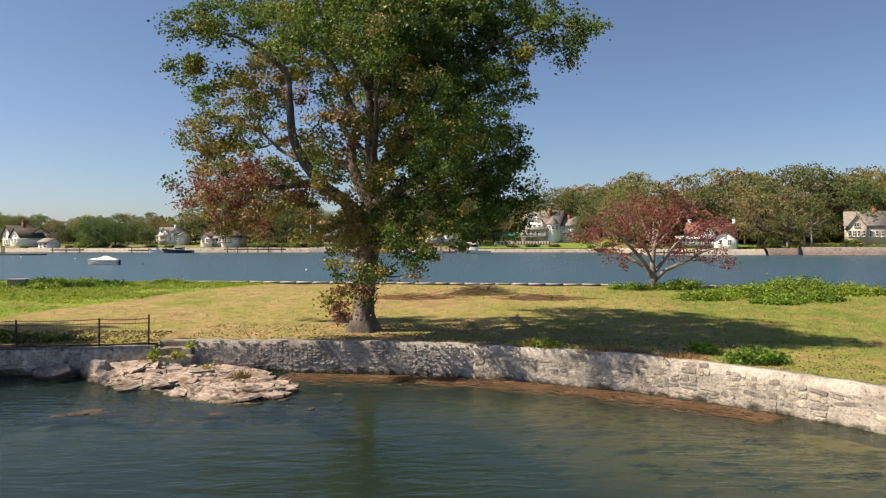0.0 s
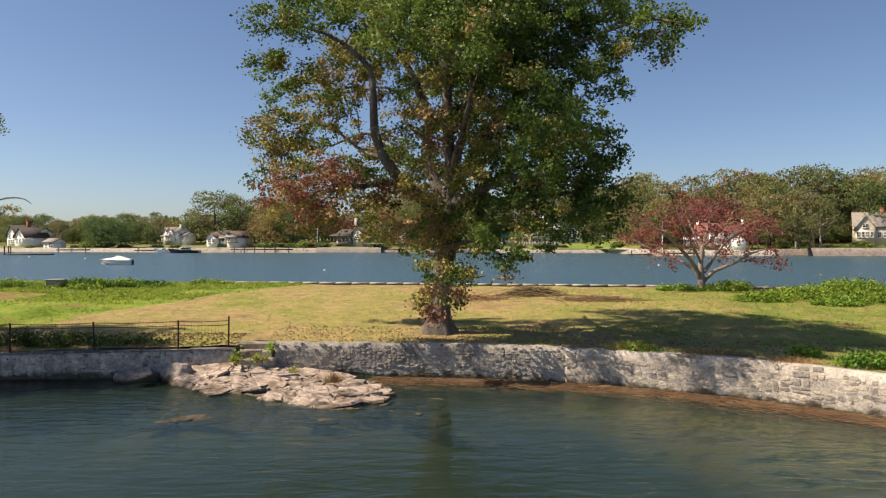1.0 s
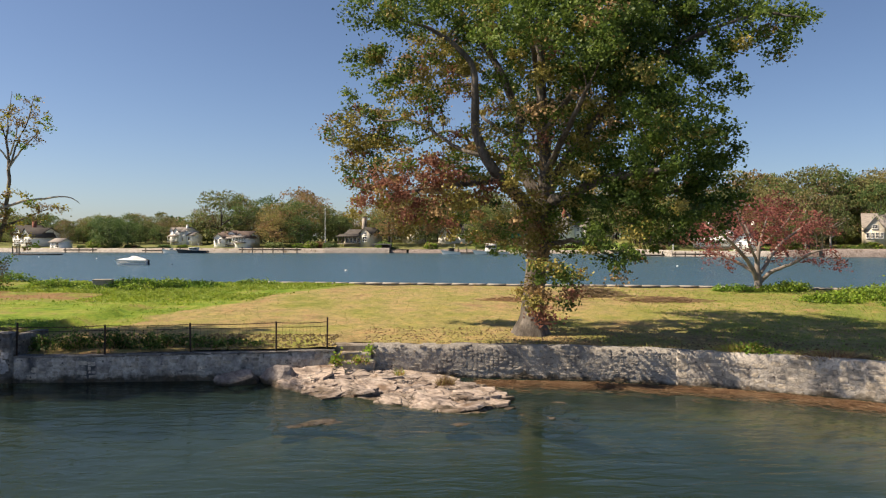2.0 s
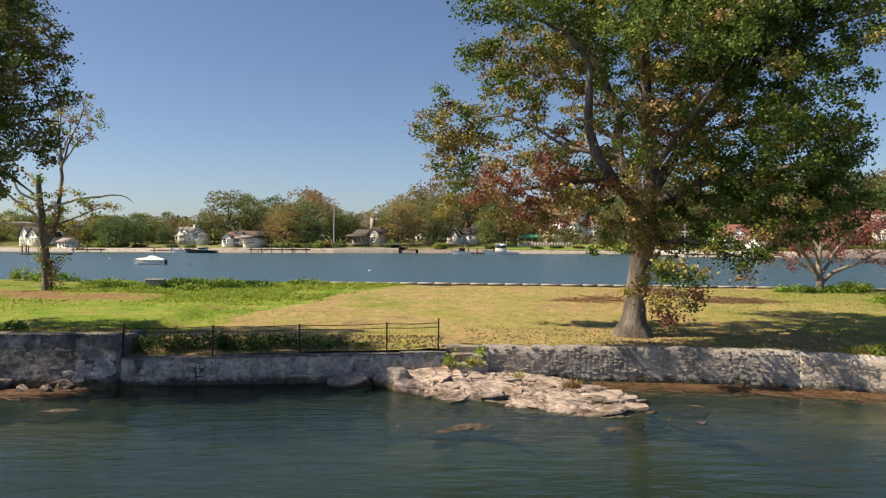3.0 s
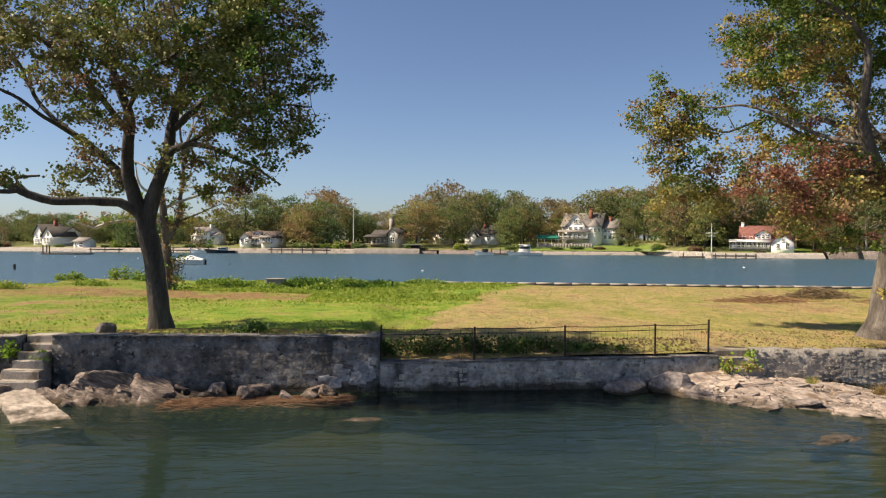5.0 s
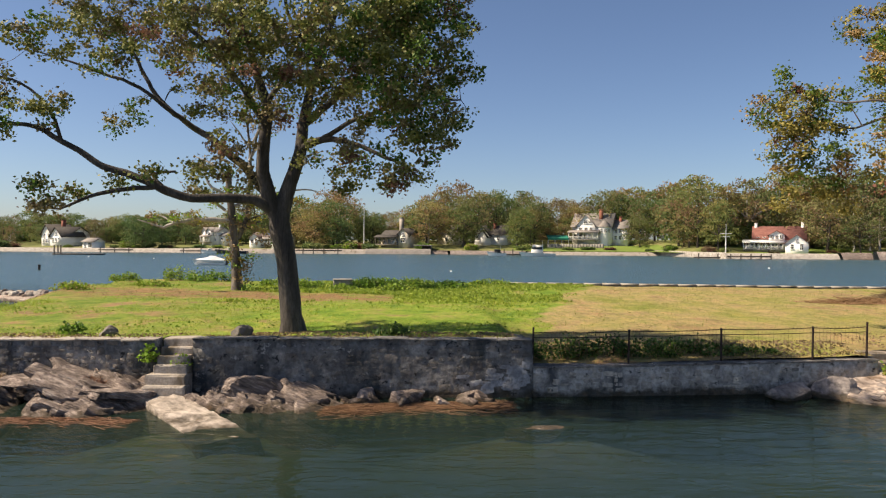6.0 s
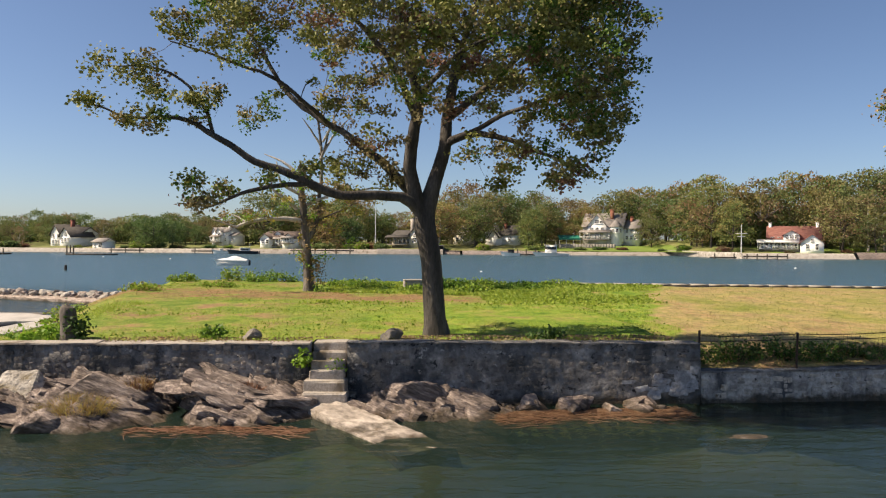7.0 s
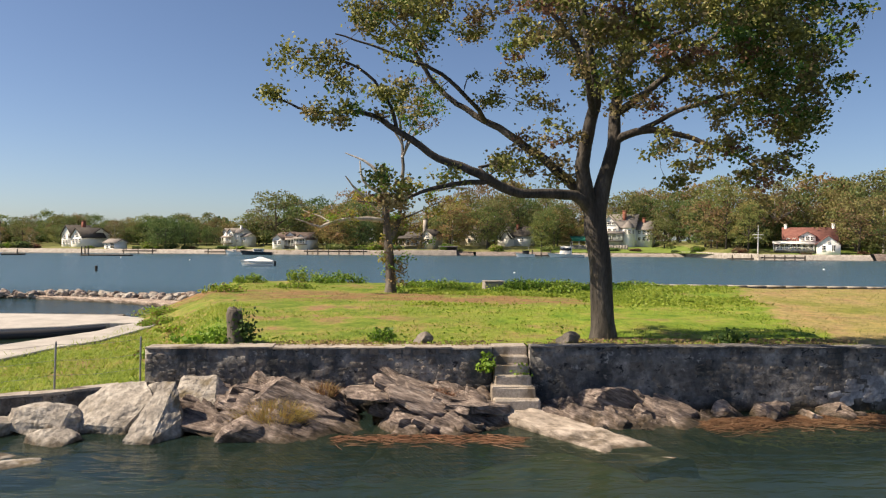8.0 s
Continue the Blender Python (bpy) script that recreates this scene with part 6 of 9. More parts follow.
g.add([(-3.4, 0, 1.9), (3.4, 0, 1.9), (3.4, 3, 2.9), (-3.4, 3, 2.9)], [(0, 1, 2, 3)])
g.add([(-3.4, 0, 1.4), (3.4, 0, 1.4), (3.4, 0, 1.9), (-3.4, 0, 1.9)], [(0, 1, 2, 3)])
g.add([(-3.4, -0.03, 1.4), (3.4, -0.03, 1.4), (3.4, -0.03, 1.93), (-3.4, -0.03, 1.93)], [(0, 3, 2, 1)])
part("canopy", g.mesh("canopy", [M["awning"]]), aw)
for x in (-3.3, -1.1, 1.1, 3.3):
    part("post", box_mesh("post", (-0.07, -0.07, -0.6), (0.07, 0.07, 1.9), M["white_paint"], 0.01), aw, "", pose(x, 0.1, 0))
tw = thing("terrace_wall", pose(25.5, 234, 1.6), "rough stone retaining wall below the mansion", "retaining wall", "", "structure")
g = Geo()
for x in np.arange(-9, 9, 0.9):
    g.add(box_verts(x, rng.uniform(-0.1, 0.1), -0.5, x + 0.86, 1.2, 1.7 + rng.uniform(-0.12, 0.12)), BOXF)
part("wall", g.mesh("wall", [M["rock_grey"]]), tw)
# red-roofed white house on the quay
h = house((71.0, 194.7, 2.0), "white waterside house with red tiled roof and gabled wing",
          [(-7.5, 8.5, 2, 10, 3.6, 3.4, "x"), (-10, -3, 1, 6, 2.2, 0.8, "x"), (2.4, 9.2, -3.5, 3, 2.3, 2.3, "y"), (-2.6, 2.2, 1.2, 5, 4.6, 1.2, "y")],
          row(-9.6, 1.8, 9, 0.98, 0.8, 0.9, 1.3) + row(-2.3, 1.9, 3, 1.18, 3.4, 1.0, 1.2) + [(4.4, -3.52, 0.6, 1.0, 1.4), (7.2, -3.52, 0.3, 1.0, 1.8), (5.8, -3.52, 2.6, 0.8, 0.9)] + row(-7, -3, 2, 1.98, 3.0, 1.1, 1.0),
          [(7.6, 6, 5.0, 8.2, 0.9, "white_paint"), (-6.8, 6, 5, 8.0, 0.9, "white_paint")], "white_paint", "roof_red")
porch(h, -10.5, 1.8, -0.9, 1.0, 0.4, 2.3, 8, "white_paint", "white_paint")
h.scale = (0.80, 0.85, 0.92)
# half-timbered house far east
house((116.0, 200, 4.0), "pale house with a brown gable and a row of tall windows", [(-4.5, 5.5, 0, 8, 4.0, 3.6, "x"), (-4.2, 0.6, -1, 5, 3.4, 3.2, "y")],
      row(-4.0, 0.4, 4, -1.02, 0.8, 0.8, 1.6) + row(1.0, 5.2, 3, -0.02, 0.8, 0.9, 1.5) + [(-1.8, -1.02, 3.4, 1.4, 1.1)], [(2.5, 4, 5, 9, 0.9, "brick_red")], "cream_paint", "roof_grey")


# -- trees and shrubs of the far shore --
def far_tree_kind(k, leaf_mats, mix, shape, bark):
    """A crown of many clumps over a forked trunk, one unit high, made once and copied."""
    root = thing("tree", pose(0, -900 - 30 * k, -60), "", "tree")
    g = Geo()
    lean = rng.uniform(-0.04, 0.04)
    tube(g, smooth_path([(0, 0, -0.04, 0.026), (lean * 0.5, 0, 0.2, 0.02), (lean, 0.01, 0.45, 0.014), (lean * 1.2, 0, 0.8, 0.004)], 0.08), 7)
    ends = []
    for q in range(8):
        a = q * 0.785 + rng.uniform(-0.3, 0.3)
        z = rng.uniform(0.22, 0.5)
        L = rng.uniform(0.22, 0.36) * shape[0]
        e = (L * math.cos(a), L * math.sin(a), z + rng.uniform(0.12, 0.3))
        tube(g, smooth_path([(lean * z, 0, z, 0.011), (e[0] * 0.5, e[1] * 0.5, z + 0.08, 0.008), (*e, 0.003)], 0.06), 5)
        ends.append(e)
    part("trunk", g.mesh("trunk", [bark], True), root)
    g = Geo()
    lobes = []
    for q in range(shape[2]):
        a, b = q * 2.4 + rng.uniform(-0.5, 0.5), (q + 0.5) / shape[2]
        zc = shape[1] + 0.10 + (0.82 - shape[1]) * b
        wide = shape[0] * 0.40 * math.sqrt(max(0.05, 1 - abs(2 * b - 0.85) ** 2.4 / 1.15 ** 2.4)) * rng.uniform(0.75, 1.05)
        rr = wide * rng.choice([0.45, 0.85, 1.0])
        lobes.append((rr * math.cos(a), rr * math.sin(a), zc, rng.uniform(0.10, 0.175)))
    lobes.append((lean, 0, 0.87, 0.12))
    p = np.array(mix) / sum(mix)
    for lx, ly, lz, lr in lobes:
        own = int(rng.choice(len(leaf_mats), p=p))
        m = int(5600 * lr * lr)
        d = rng.normal(size=(m, 3))
        d /= np.linalg.norm(d, axis=1)[:, None]
        d[:, 2] = np.where(d[:, 2] < -0.3, -d[:, 2], d[:, 2])
        lump = 1 + 0.22 * np.sin(9 * d[:, 0] + 7 * lx * 20) * np.sin(8 * d[:, 1] + 3) + 0.15 * np.sin(11 * d[:, 2] + 5 * ly * 20)
        c = np.array([lx, ly, lz]) + d * (lr * lump * rng.uniform(0.72, 1.06, m))[:, None] * np.array([1.1, 1.1, 0.85])
        c[:, 2] = np.maximum(c[:, 2], 0.01)
        pick = np.where(rng.random(m) < 0.7, own, rng.choice(len(leaf_mats), size=m, p=p))
        for mi in range(len(leaf_mats)):
            leaves(g, c[pick == mi], 0.032, mi, 0.1, 0.8)
    part("crown", g.mesh("crown", leaf_mats), root)
    return root


LG, LD, LO, LB, LR = M["far_green"], M["far_dark"], M["far_olive"], M["far_brown"], M["leaf_rust"]
KINDS = [far_tree_kind(0, [LG, LD, LO], (5, 1.5, 1), (1.1, 0.04, 26), M["bark"]), far_tree_kind(1, [LG, LO, LB], (4, 3, 1), (1.2, 0.05, 28), M["bark"]),
         far_tree_kind(2, [LO, LB, LG], (3, 3, 1), (1.25, 0.05, 28), M["bark"]), far_tree_kind(3, [LD, LG], (3, 3), (0.95, 0.0, 26), M["bark_dark"]),
         far_tree_kind(4, [LB, LO], (5, 2), (1.05, 0.15, 17), M["bark_pale"]), far_tree_kind(5, [LO, LG, LB], (3, 2, 2), (1.1, 0.16, 20), M["bark_pale"])]
TREE_LABEL = ["tall green broadleaf tree on the far shore", "broad green and olive tree on the far shore", "spreading tree turning brown and olive on the far shore", "dark dense evergreen on the far shore", "thin brown half-bare tree on the far shore", "open olive tree with pale stems on the far shore"]
far_rng = random.Random(11)


def plant(kind, x, y, h, wide=1.0):
    if x > 60:
        x, y, h = x * 0.85, y * 0.85, h * 0.87
    o = copy_thing(KINDS[kind], pose(x, y, float(far_height(x, y)) - 0.1, 0, 0, far_rng.uniform(0, 360)))
    o.scale = (h * wide, h * wide, h)
    tagged(o, TREE_LABEL[kind], "tree", "trees on the far shore")


SKYLINE_X = [-190, -172, -152, -134, -118, -104, -94, -84, -76, -63, -51, -38, -26, -9, 6, 20, 33, 44, 56, 69, 82, 96, 118, 135, 152, 190]
SKYLINE_H = [11, 11.5, 13, 10.5, 12.5, 14, 10, 13, 19.5, 16.5, 20.5, 13, 18, 22, 19.5, 17.5, 17, 23, 22, 26, 24, 26, 29, 28, 29, 30]
HOUSES_X = [(-79, -62), (-97, -83), (-144, -132), (-126, -119), (-38, -26), (-21, -11), (-7, 4), (23, 43), (76, 98), (127, 138)]
x = -196.0
while x < 196:
    h = np.interp(x, SKYLINE_X, SKYLINE_H)
    kinds = [0, 1, 2, 2, 4, 3] if x < -60 else [0, 2, 2, 4, 5, 3] if x < 30 else [1, 2, 5, 0, 2, 5]
    plant(far_rng.choice(kinds), x, far_rng.uniform(250, 262), h * far_rng.uniform(0.76, 1.05) - 2.0, far_rng.uniform(0.8, 1.05))
    if far_rng.random() < 0.5:
        plant(far_rng.choice(kinds), x + 2.5, far_rng.uniform(265, 285), h * far_rng.uniform(0.7, 0.98) - 1.5, far_rng.uniform(0.8, 1.1))
    plant(far_rng.choice([0, 1, 2, 3]), x + far_rng.uniform(-2, 2), far_rng.uniform(247, 252), 6.5 * far_rng.uniform(0.7, 1.2), 1.35)
    if far_rng.random() < 0.75 and not any(a < x < b for a, b in HOUSES_X):
        plant(far_rng.choice(kinds + [3]), x, far_rng.uniform(232, 244), h * far_rng.uniform(0.45, 0.75), far_rng.uniform(0.75, 1.1))
    if far_rng.random() < 0.6:
        plant(3, x + far_rng.uniform(-2, 2), far_rng.uniform(249, 253), far_rng.uniform(7.5, 10.5), 1.4)
    x += far_rng.uniform(4.6, 6.6)
# particular trees near the water
for kind, tx, ty, th, tw in ((3, -107, 224, 9.5, 1.2), (3, -102, 226, 8.5, 1.2), (0, -110, 226, 9.5, 1.0), (2, -78, 243, 17.5, 1.15), (2, -57, 231, 10.5, 1.2), (3, -50, 232, 9.5, 1.3), (4, -52, 246, 18.5, 0.9), (2, -22, 236, 14.5, 1.25), (2, -9.5, 238, 15.5, 0.95),
                         (3, 8, 234, 12.5, 0.9), (0, 13, 240, 14, 0.8), (2, 46, 234, 9.5, 1.1), (1, 52, 238, 16, 0.9), (5, 58, 240, 18, 0.8), (1, 64, 244, 20, 0.8), (2, 100, 230, 17, 1.05), (5, 112, 236, 19, 0.9), (2, 107, 224, 11, 1.1), (5, 118, 232, 17, 0.9)):
    plant(kind, tx, ty, th, tw)
for k in KINDS:
    for o in (*k.children_recursive, k):
        bpy.data.objects.remove(o)


def far_woods():
    """The dense dark wood behind the gardens, leaf by leaf, its top uneven."""
    g = Geo()
    n = 34000
    x = rng.uniform(-200, 200, n)
    y = rng.uniform(262, 276, n)
    top = np.interp(x, SKYLINE_X, SKYLINE_H) * (0.52 + 0.1 * np.sin(x * 0.23) + 0.07 * np.sin(x * 0.61 + 1.0))
    z = top * rng.uniform(0, 1, n) ** 0.8
    k = np.where(x > 60, 0.85, 1.0)
    x, y = x * k, y * k
    p = np.column_stack([x, y, far_height(x, y) + z * k])
    pick = (np.sin(x * 0.17) + np.sin(x * 0.41 + 2.0) + rng.normal(size=n) * 0.5 > 0.5).astype(int)
    for mi in (0, 1):
        leaves(g, p[pick == mi], 1.25, mi, 0.1, 0.8)
    tagged(part("far_woods", g.mesh("far_woods", [M["far_dark"], M["far_brown"]])), "dense dark wood behind the far gardens", "woods", "", "stuff")


far_woods()


def shrub_mesh(mats, mix, n=30, leaf=0.16):
    g = Geo()
    for q in range(n):
        a, r = rng.uniform(0, 6.28), math.sqrt(rng.uniform(0, 1)) * 0.42
        c = np.array([r * math.cos(a), r * math.sin(a), rng.uniform(0.15, 0.75) * (1 - 0.6 * r)])
        p = rng.normal(size=(60, 3)) * np.array([0.13, 0.13, 0.12]) + c
        p[:, 2] = np.abs(p[:, 2])
        leaves(g, p, leaf * rng.uniform(0.7, 1.2), int(rng.choice(len(mats), p=np.array(mix) / sum(mix))), 0.0, 0.7)
    return g.mesh("shrub", mats)


SHRUBS = [shrub_mesh([LD, LG], (2, 3)), shrub_mesh([LG, LO, M["leaf_lush"]], (2, 1, 2)), shrub_mesh([LB, LR, LO], (3, 2, 2))]
x = -180.0
while x < 160:
    for k in range(1):
        y = far_rng.uniform(222.5, 229)
        kind = far_rng.choice([0, 0, 1, 2])
        y -= 33 * float(sstep(47, 53, x))
        s = far_rng.uniform(1.6, 3.6)
        clear = any(a - 1 < x < b + 1 for a, b in HOUSES_X) or 8 < x < 45 or 58 < x < 86
        if not clear or far_rng.random() < 0.25:
            o = part("shrub", SHRUBS[kind], None, "", pose(x, y, float(far_height(x, y)) - 0.15, 0, 0, far_rng.uniform(0, 360)) @ Matrix.Diagonal((s * 1.3, s * 1.1, s * (0.45 if clear else 0.75), 1)))
            tagged(o, ["dark green rounded garden shrub", "light green garden shrub", "reddish brown garden shrub"][kind], "shrub", "shrubs on the far shore")
    x += far_rng.uniform(2.2, 4.6)

# ---- rocks ----
def broken(x, y, size, seed, long=2.0, turn=0.0):
    """Blocks of jointed rock: for each place its block's own random numbers and the distance to the joint."""
    c, sn = math.cos(turn), math.sin(turn)
    u, v = (c * x + sn * y) / (size * long), (-sn * x + c * y) / size
    iu, iv = np.floor(u).astype(int), np.floor(v).astype(int)
    best, second = np.full(x.shape, 9.0), np.full(x.shape, 9.0)
    val, tu, tv = np.zeros(x.shape), np.zeros(x.shape), np.zeros(x.shape)
    for du in (-1, 0, 1):
        for dv in (-1, 0, 1):
            a, b = iu + du, iv + dv
            h = np.sin(a * 127.1 + b * 311.7 + seed * 17.3) * 43758.5453
            h1 = h - np.floor(h)
            h2 = np.sin(h1 * 91.7 + 1.3) * 4375.85
            h2 = h2 - np.floor(h2)
            d = np.hypot(u - a - h1, v - b - h2)
            near = d < best
            second = np.where(near, best, np.minimum(second, d))
            best = np.where(near, d, best)
            val = np.where(near, h1, val)
            tu, tv = np.where(near, u - a - h1, tu), np.where(near, v - b - h2, tv)
    return val, second - best, tu, tv


def outcrop(name, poly, rise, base, mat, label, seed, step=0.075, rough=0.10, block=0.42, shore=0.7, jag=0.13, dip=0.10, turn=-0.25, long=2.4, layers=1.5, ledge=0.12, joint=0.2, fine=1.0):
    """A jointed bedrock ledge over a plan, rising from below the water in tilted, broken slabs."""
    p = np.array(poly)
    lo, hi = p.min(0) - 1.4, p.max(0) + 1.4
    xs, ys = np.arange(lo[0], hi[0], step), np.arange(lo[1], hi[1], step)
    X, Y = np.meshgrid(xs, ys)
    x, y = X.ravel(), Y.ravel()
    q = np.column_stack([x, y, 0 * x])
    n1, n2 = fnoise(q * np.array([0.6, 1, 1]), 0.8, 4, seed + 3), fnoise(q, 4.5, 3, seed + 9)
    wx = 0.35 * n1
    d = inside(poly, x + wx, y + 0.7 * wx)
    v1, e1, tu, tv = broken(x + 0.12 * n2, y + 0.1 * n1, block, seed, long, turn)
    v2, e2, su, sv = broken(x + 0.05 * n2, y, block * 0.4, seed + 5, 1.6, turn + 0.3)
    on = sstep(-0.5, shore, d)
    z = base + rise(x, y) * on + rough * n1 * on
    z += on * (jag * (v1 - 0.5) - dip * tu * (0.4 + v1) + fine * (0.4 * jag * (v2 - 0.5) - 0.08 * sv))
    z -= on * (joint * (1 - sstep(0.0, 0.07, e1)) + 0.03 * (1 - sstep(0, 0.15, e2)))
    ph = (x * math.cos(turn) * 0.9 - y * 1.6) * layers + 1.6 * n1 + 0.5 * v1
    saw = ph - np.floor(ph)
    z += on * ledge * (saw - 0.5)
    z += 0.02 * fine * n2
    z -= 0.9 * np.clip(-d - 0.1, 0, 1.2)
    w = len(xs)
    i, j = np.meshgrid(np.arange(len(ys) - 1), np.arange(w - 1), indexing="ij")
    f = np.stack([i * w + j, i * w + j + 1, (i + 1) * w + j + 1, (i + 1) * w + j], -1).reshape(-1, 4)
    f = f[(d[f] > -1.1).any(1)]
    g = Geo()
    g.add(np.column_stack([x + 0.05 * n2, y + 0.05 * n1, z]), f)
    return tagged(part(name, g.mesh(name, [mat])), label, "rock", "shore rocks")


def boulder(at, size, turn, seed, mat, label, name="boulder", sub=4, cuts=8, rough=0.11, group="shore boulders"):
    """A boulder: rounded lump cut by flat faces, pitted."""
    bm = bmesh.new()
    bmesh.ops.create_icosphere(bm, subdivisions=sub, radius=1.0)
    r = random.Random(seed)
    planes = [(Vector((r.gauss(0, 1), r.gauss(0, 1), r.gauss(0, 0.8))).normalized(), r.uniform(0.5, 0.82)) for _ in range(cuts)]
    for v in bm.verts:
        c = v.co.copy()
        for nrm, d in planes:
            e = c.dot(nrm) - d
            if e > 0:
                c -= nrm * e * 0.97
        k = noise.fractal(c * 1.6 + Vector((seed, 0, 0)), 0.9, 2.1, 5)
        k2 = noise.fractal(c * 6 + Vector((0, seed, 0)), 0.9, 2.1, 3)
        v.co = c * (1 + rough * k + 0.03 * k2)
    me = bpy.data.meshes.new(name)
    bm.to_mesh(me)
    bm.free()
    me.materials.append(mat)
    ob = part(name, me, None, "", pose(*at, *turn) @ Matrix.Diagonal((*size, 1)))
    return tagged(ob, label, "rock", group)


def crag(at, pts, seed, mat, label):
    """An angular block: a hull over a few corners, its faces broken and pitted."""
    bm = bmesh.new()
    for q in pts:
        bm.verts.new(q)
    bmesh.ops.convex_hull(bm, input=list(bm.verts))
    bmesh.ops.delete(bm, geom=[v for v in bm.verts if not v.link_faces], context="VERTS")
    for k in range(4):
        bmesh.ops.subdivide_edges(bm, edges=[e for e in bm.edges if e.calc_length() > 0.09], cuts=1, use_grid_fill=True)
        bmesh.ops.triangulate(bm, faces=list(bm.faces))
    bm.normal_update()
    for v in bm.verts:
        k = noise.fractal(v.co * 1.9 + Vector((seed, 0, 0)), 0.9, 2.1, 5)
        k2 = noise.fractal(v.co * 7 + Vector((0, seed, 0)), 0.9, 2.1, 3)
        v.co += v.normal * (0.045 * k + 0.018 * k2)
    me = bpy.data.meshes.new("boulder")
    bm.to_mesh(me)
    bm.free()
    me.materials.append(mat)
    return tagged(part("boulder", me, None, "", pose(*at)), label, "rock", "shore boulders")


def slab_meshes(mat, count=12):
    """Broken slabs of bedrock, one metre long, with uneven flat tops and sharp sides."""
    out = []
    for k in range(count):
        n = int(rng.integers(5, 8))
        a = np.sort(np.linspace(0, 2 * np.pi, n, endpoint=False) + rng.uniform(-0.35, 0.35, n))
        r = rng.uniform(0.28, 0.56, n)
        bm = bmesh.new()
        for q in range(n):
            x, y = r[q] * math.cos(a[q]), r[q] * math.sin(a[q])
            for z, grow in ((-0.5, 1.06), (0.3 + rng.uniform(-0.12, 0.12), 1.0), (0.5 + rng.uniform(-0.12, 0.12), 0.93)):
                bm.verts.new((x * grow, y * grow, z))
        bmesh.ops.convex_hull(bm, input=list(bm.verts))
        bmesh.ops.delete(bm, geom=[v for v in bm.verts if not v.link_faces], context="VERTS")
        for q in range(2):
            bmesh.ops.subdivide_edges(bm, edges=[e for e in bm.edges if math.hypot(e.verts[0].co.x - e.verts[1].co.x, e.verts[0].co.y - e.verts[1].co.y) > 0.22], cuts=1)
            bmesh.ops.triangulate(bm, faces=list(bm.faces))
        for v in bm.verts:
            f = noise.fractal(v.co * 3 + Vector((7 * k, 0, 0)), 0.9, 2.1, 4)
            v.co += Vector((0.05 * f, 0.06 * f, 0.2 * f))
        me = bpy.data.meshes.new("slab")
        bm.to_mesh(me)
        bm.free()
        me.materials.append(mat)
        out.append(me)
    return out


SLABS = {}


def ledge(poly, rise, base, mat, label, seed, count, size, thick, tilt, facing, lift=0.0, **shape):
    """A bedrock ledge: a broken core with slabs lying on it, dipping one way."""
    root = thing("rock_ledge", pose(0, 0, 0), label, "rock", "shore rocks")
    if shape:
        core = outcrop("bedrock", poly, rise, base, M[mat], "", seed, **shape)
        core.parent = root
        for key in list(core.keys()):
            del core[key]
    if mat not in SLABS:
        SLABS[mat] = slab_meshes(M[mat])
    p = np.array(poly)
    lo, hi = p.min(0), p.max(0)
    done = 0
    spots = []
    while done < count and len(spots) < 4000:
        x, y = rng.uniform(lo[0], hi[0]), rng.uniform(lo[1], hi[1])
        spots.append((x, y))
        d = float(inside(poly, np.array([x]), np.array([y]))[0])
        if d < 0.02 or y > 24.3:
            continue
        L = rng.uniform(*size) * (1.9 if rng.random() < 0.25 else 1.0)
        W, T = L * rng.uniform(0.4, 0.75), rng.uniform(*thick)
        z = base + float(rise(np.array([x]), np.array([y]))[0]) * float(sstep(-0.5, 0.7, d)) + lift + rng.uniform(-0.05, 0.04)
        at = pose(x, y, z - T * 0.25, rng.normal() * 5 + tilt[1], rng.normal() * 6 + tilt[0], facing + rng.normal() * 22)
        part("slab", SLABS[mat][rng.integers(12)], root, "", at @ Matrix.Diagonal((L, W, T, 1)))
        done += 1
    return root


def east_rise(x, y):
    yw = np.interp(x, [-11.4, -9.6, -7.2, -5.3], [23.1, 22.0, 20.6, 20.0])
    return np.clip(0.12 + np.interp(x, [-11, -9.8, -8.2, -6.0], [0.24, 0.17, 0.05, 0.012]) * (y - yw), 0.05, 0.6)


ledge(LEDGES[0], east_rise, -0.05, "rock_pale", "pale pinkish bedrock ledge sloping into the water below the steps",
      2.0, 95, (0.45, 1.3), (0.07, 0.14), (2, 4), -30, 0.0, jag=0.05, dip=0.035, block=0.8, long=2.6, rough=0.05, turn=-0.5, layers=0.9, ledge=0.12, joint=0.09, fine=0.35, shore=0.35)
boulder((-12.6, 23.75, 0.10), (0.78, 0.45, 0.36), (0, 4, 10), 51, M["rock_dusky"], "rounded dusky grey rock at the foot of the low wall")
boulder((-11.3, 23.75, 0.16), (0.72, 0.5, 0.42), (0, -6, -8), 52, M["rock_dusky"], "rounded dusky grey rock beside the pale ledge")
ledge(LEDGES[1], lambda x, y: 0.03 + 0 * x, -0.07, "rock_brown", "low wet brown rock just above the water", 4.0, 20, (0.6, 1.3), (0.07, 0.11), (1, 1), -10, -0.03)
ledge(LEDGES[2], lambda x, y: 0.24 + 0.24 * np.clip(y - 21, 0, 2.4), -0.1, "rock_brown", "brown layered bedrock below the dark sea wall", 11.0, 34, (0.5, 1.2), (0.14, 0.3), (14, 8), 8, rough=0.2, jag=0.25, dip=0.2)
ledge(LEDGES[3], lambda x, y: 0.36 + 0.20 * np.clip(y - 21.5, 0, 2.2), -0.1, "rock_brown", "brown layered bedrock beside the steps", 17.0, 30, (0.6, 1.4), (0.12, 0.26), (16, 8), 4, rough=0.12, jag=0.2, dip=0.22)
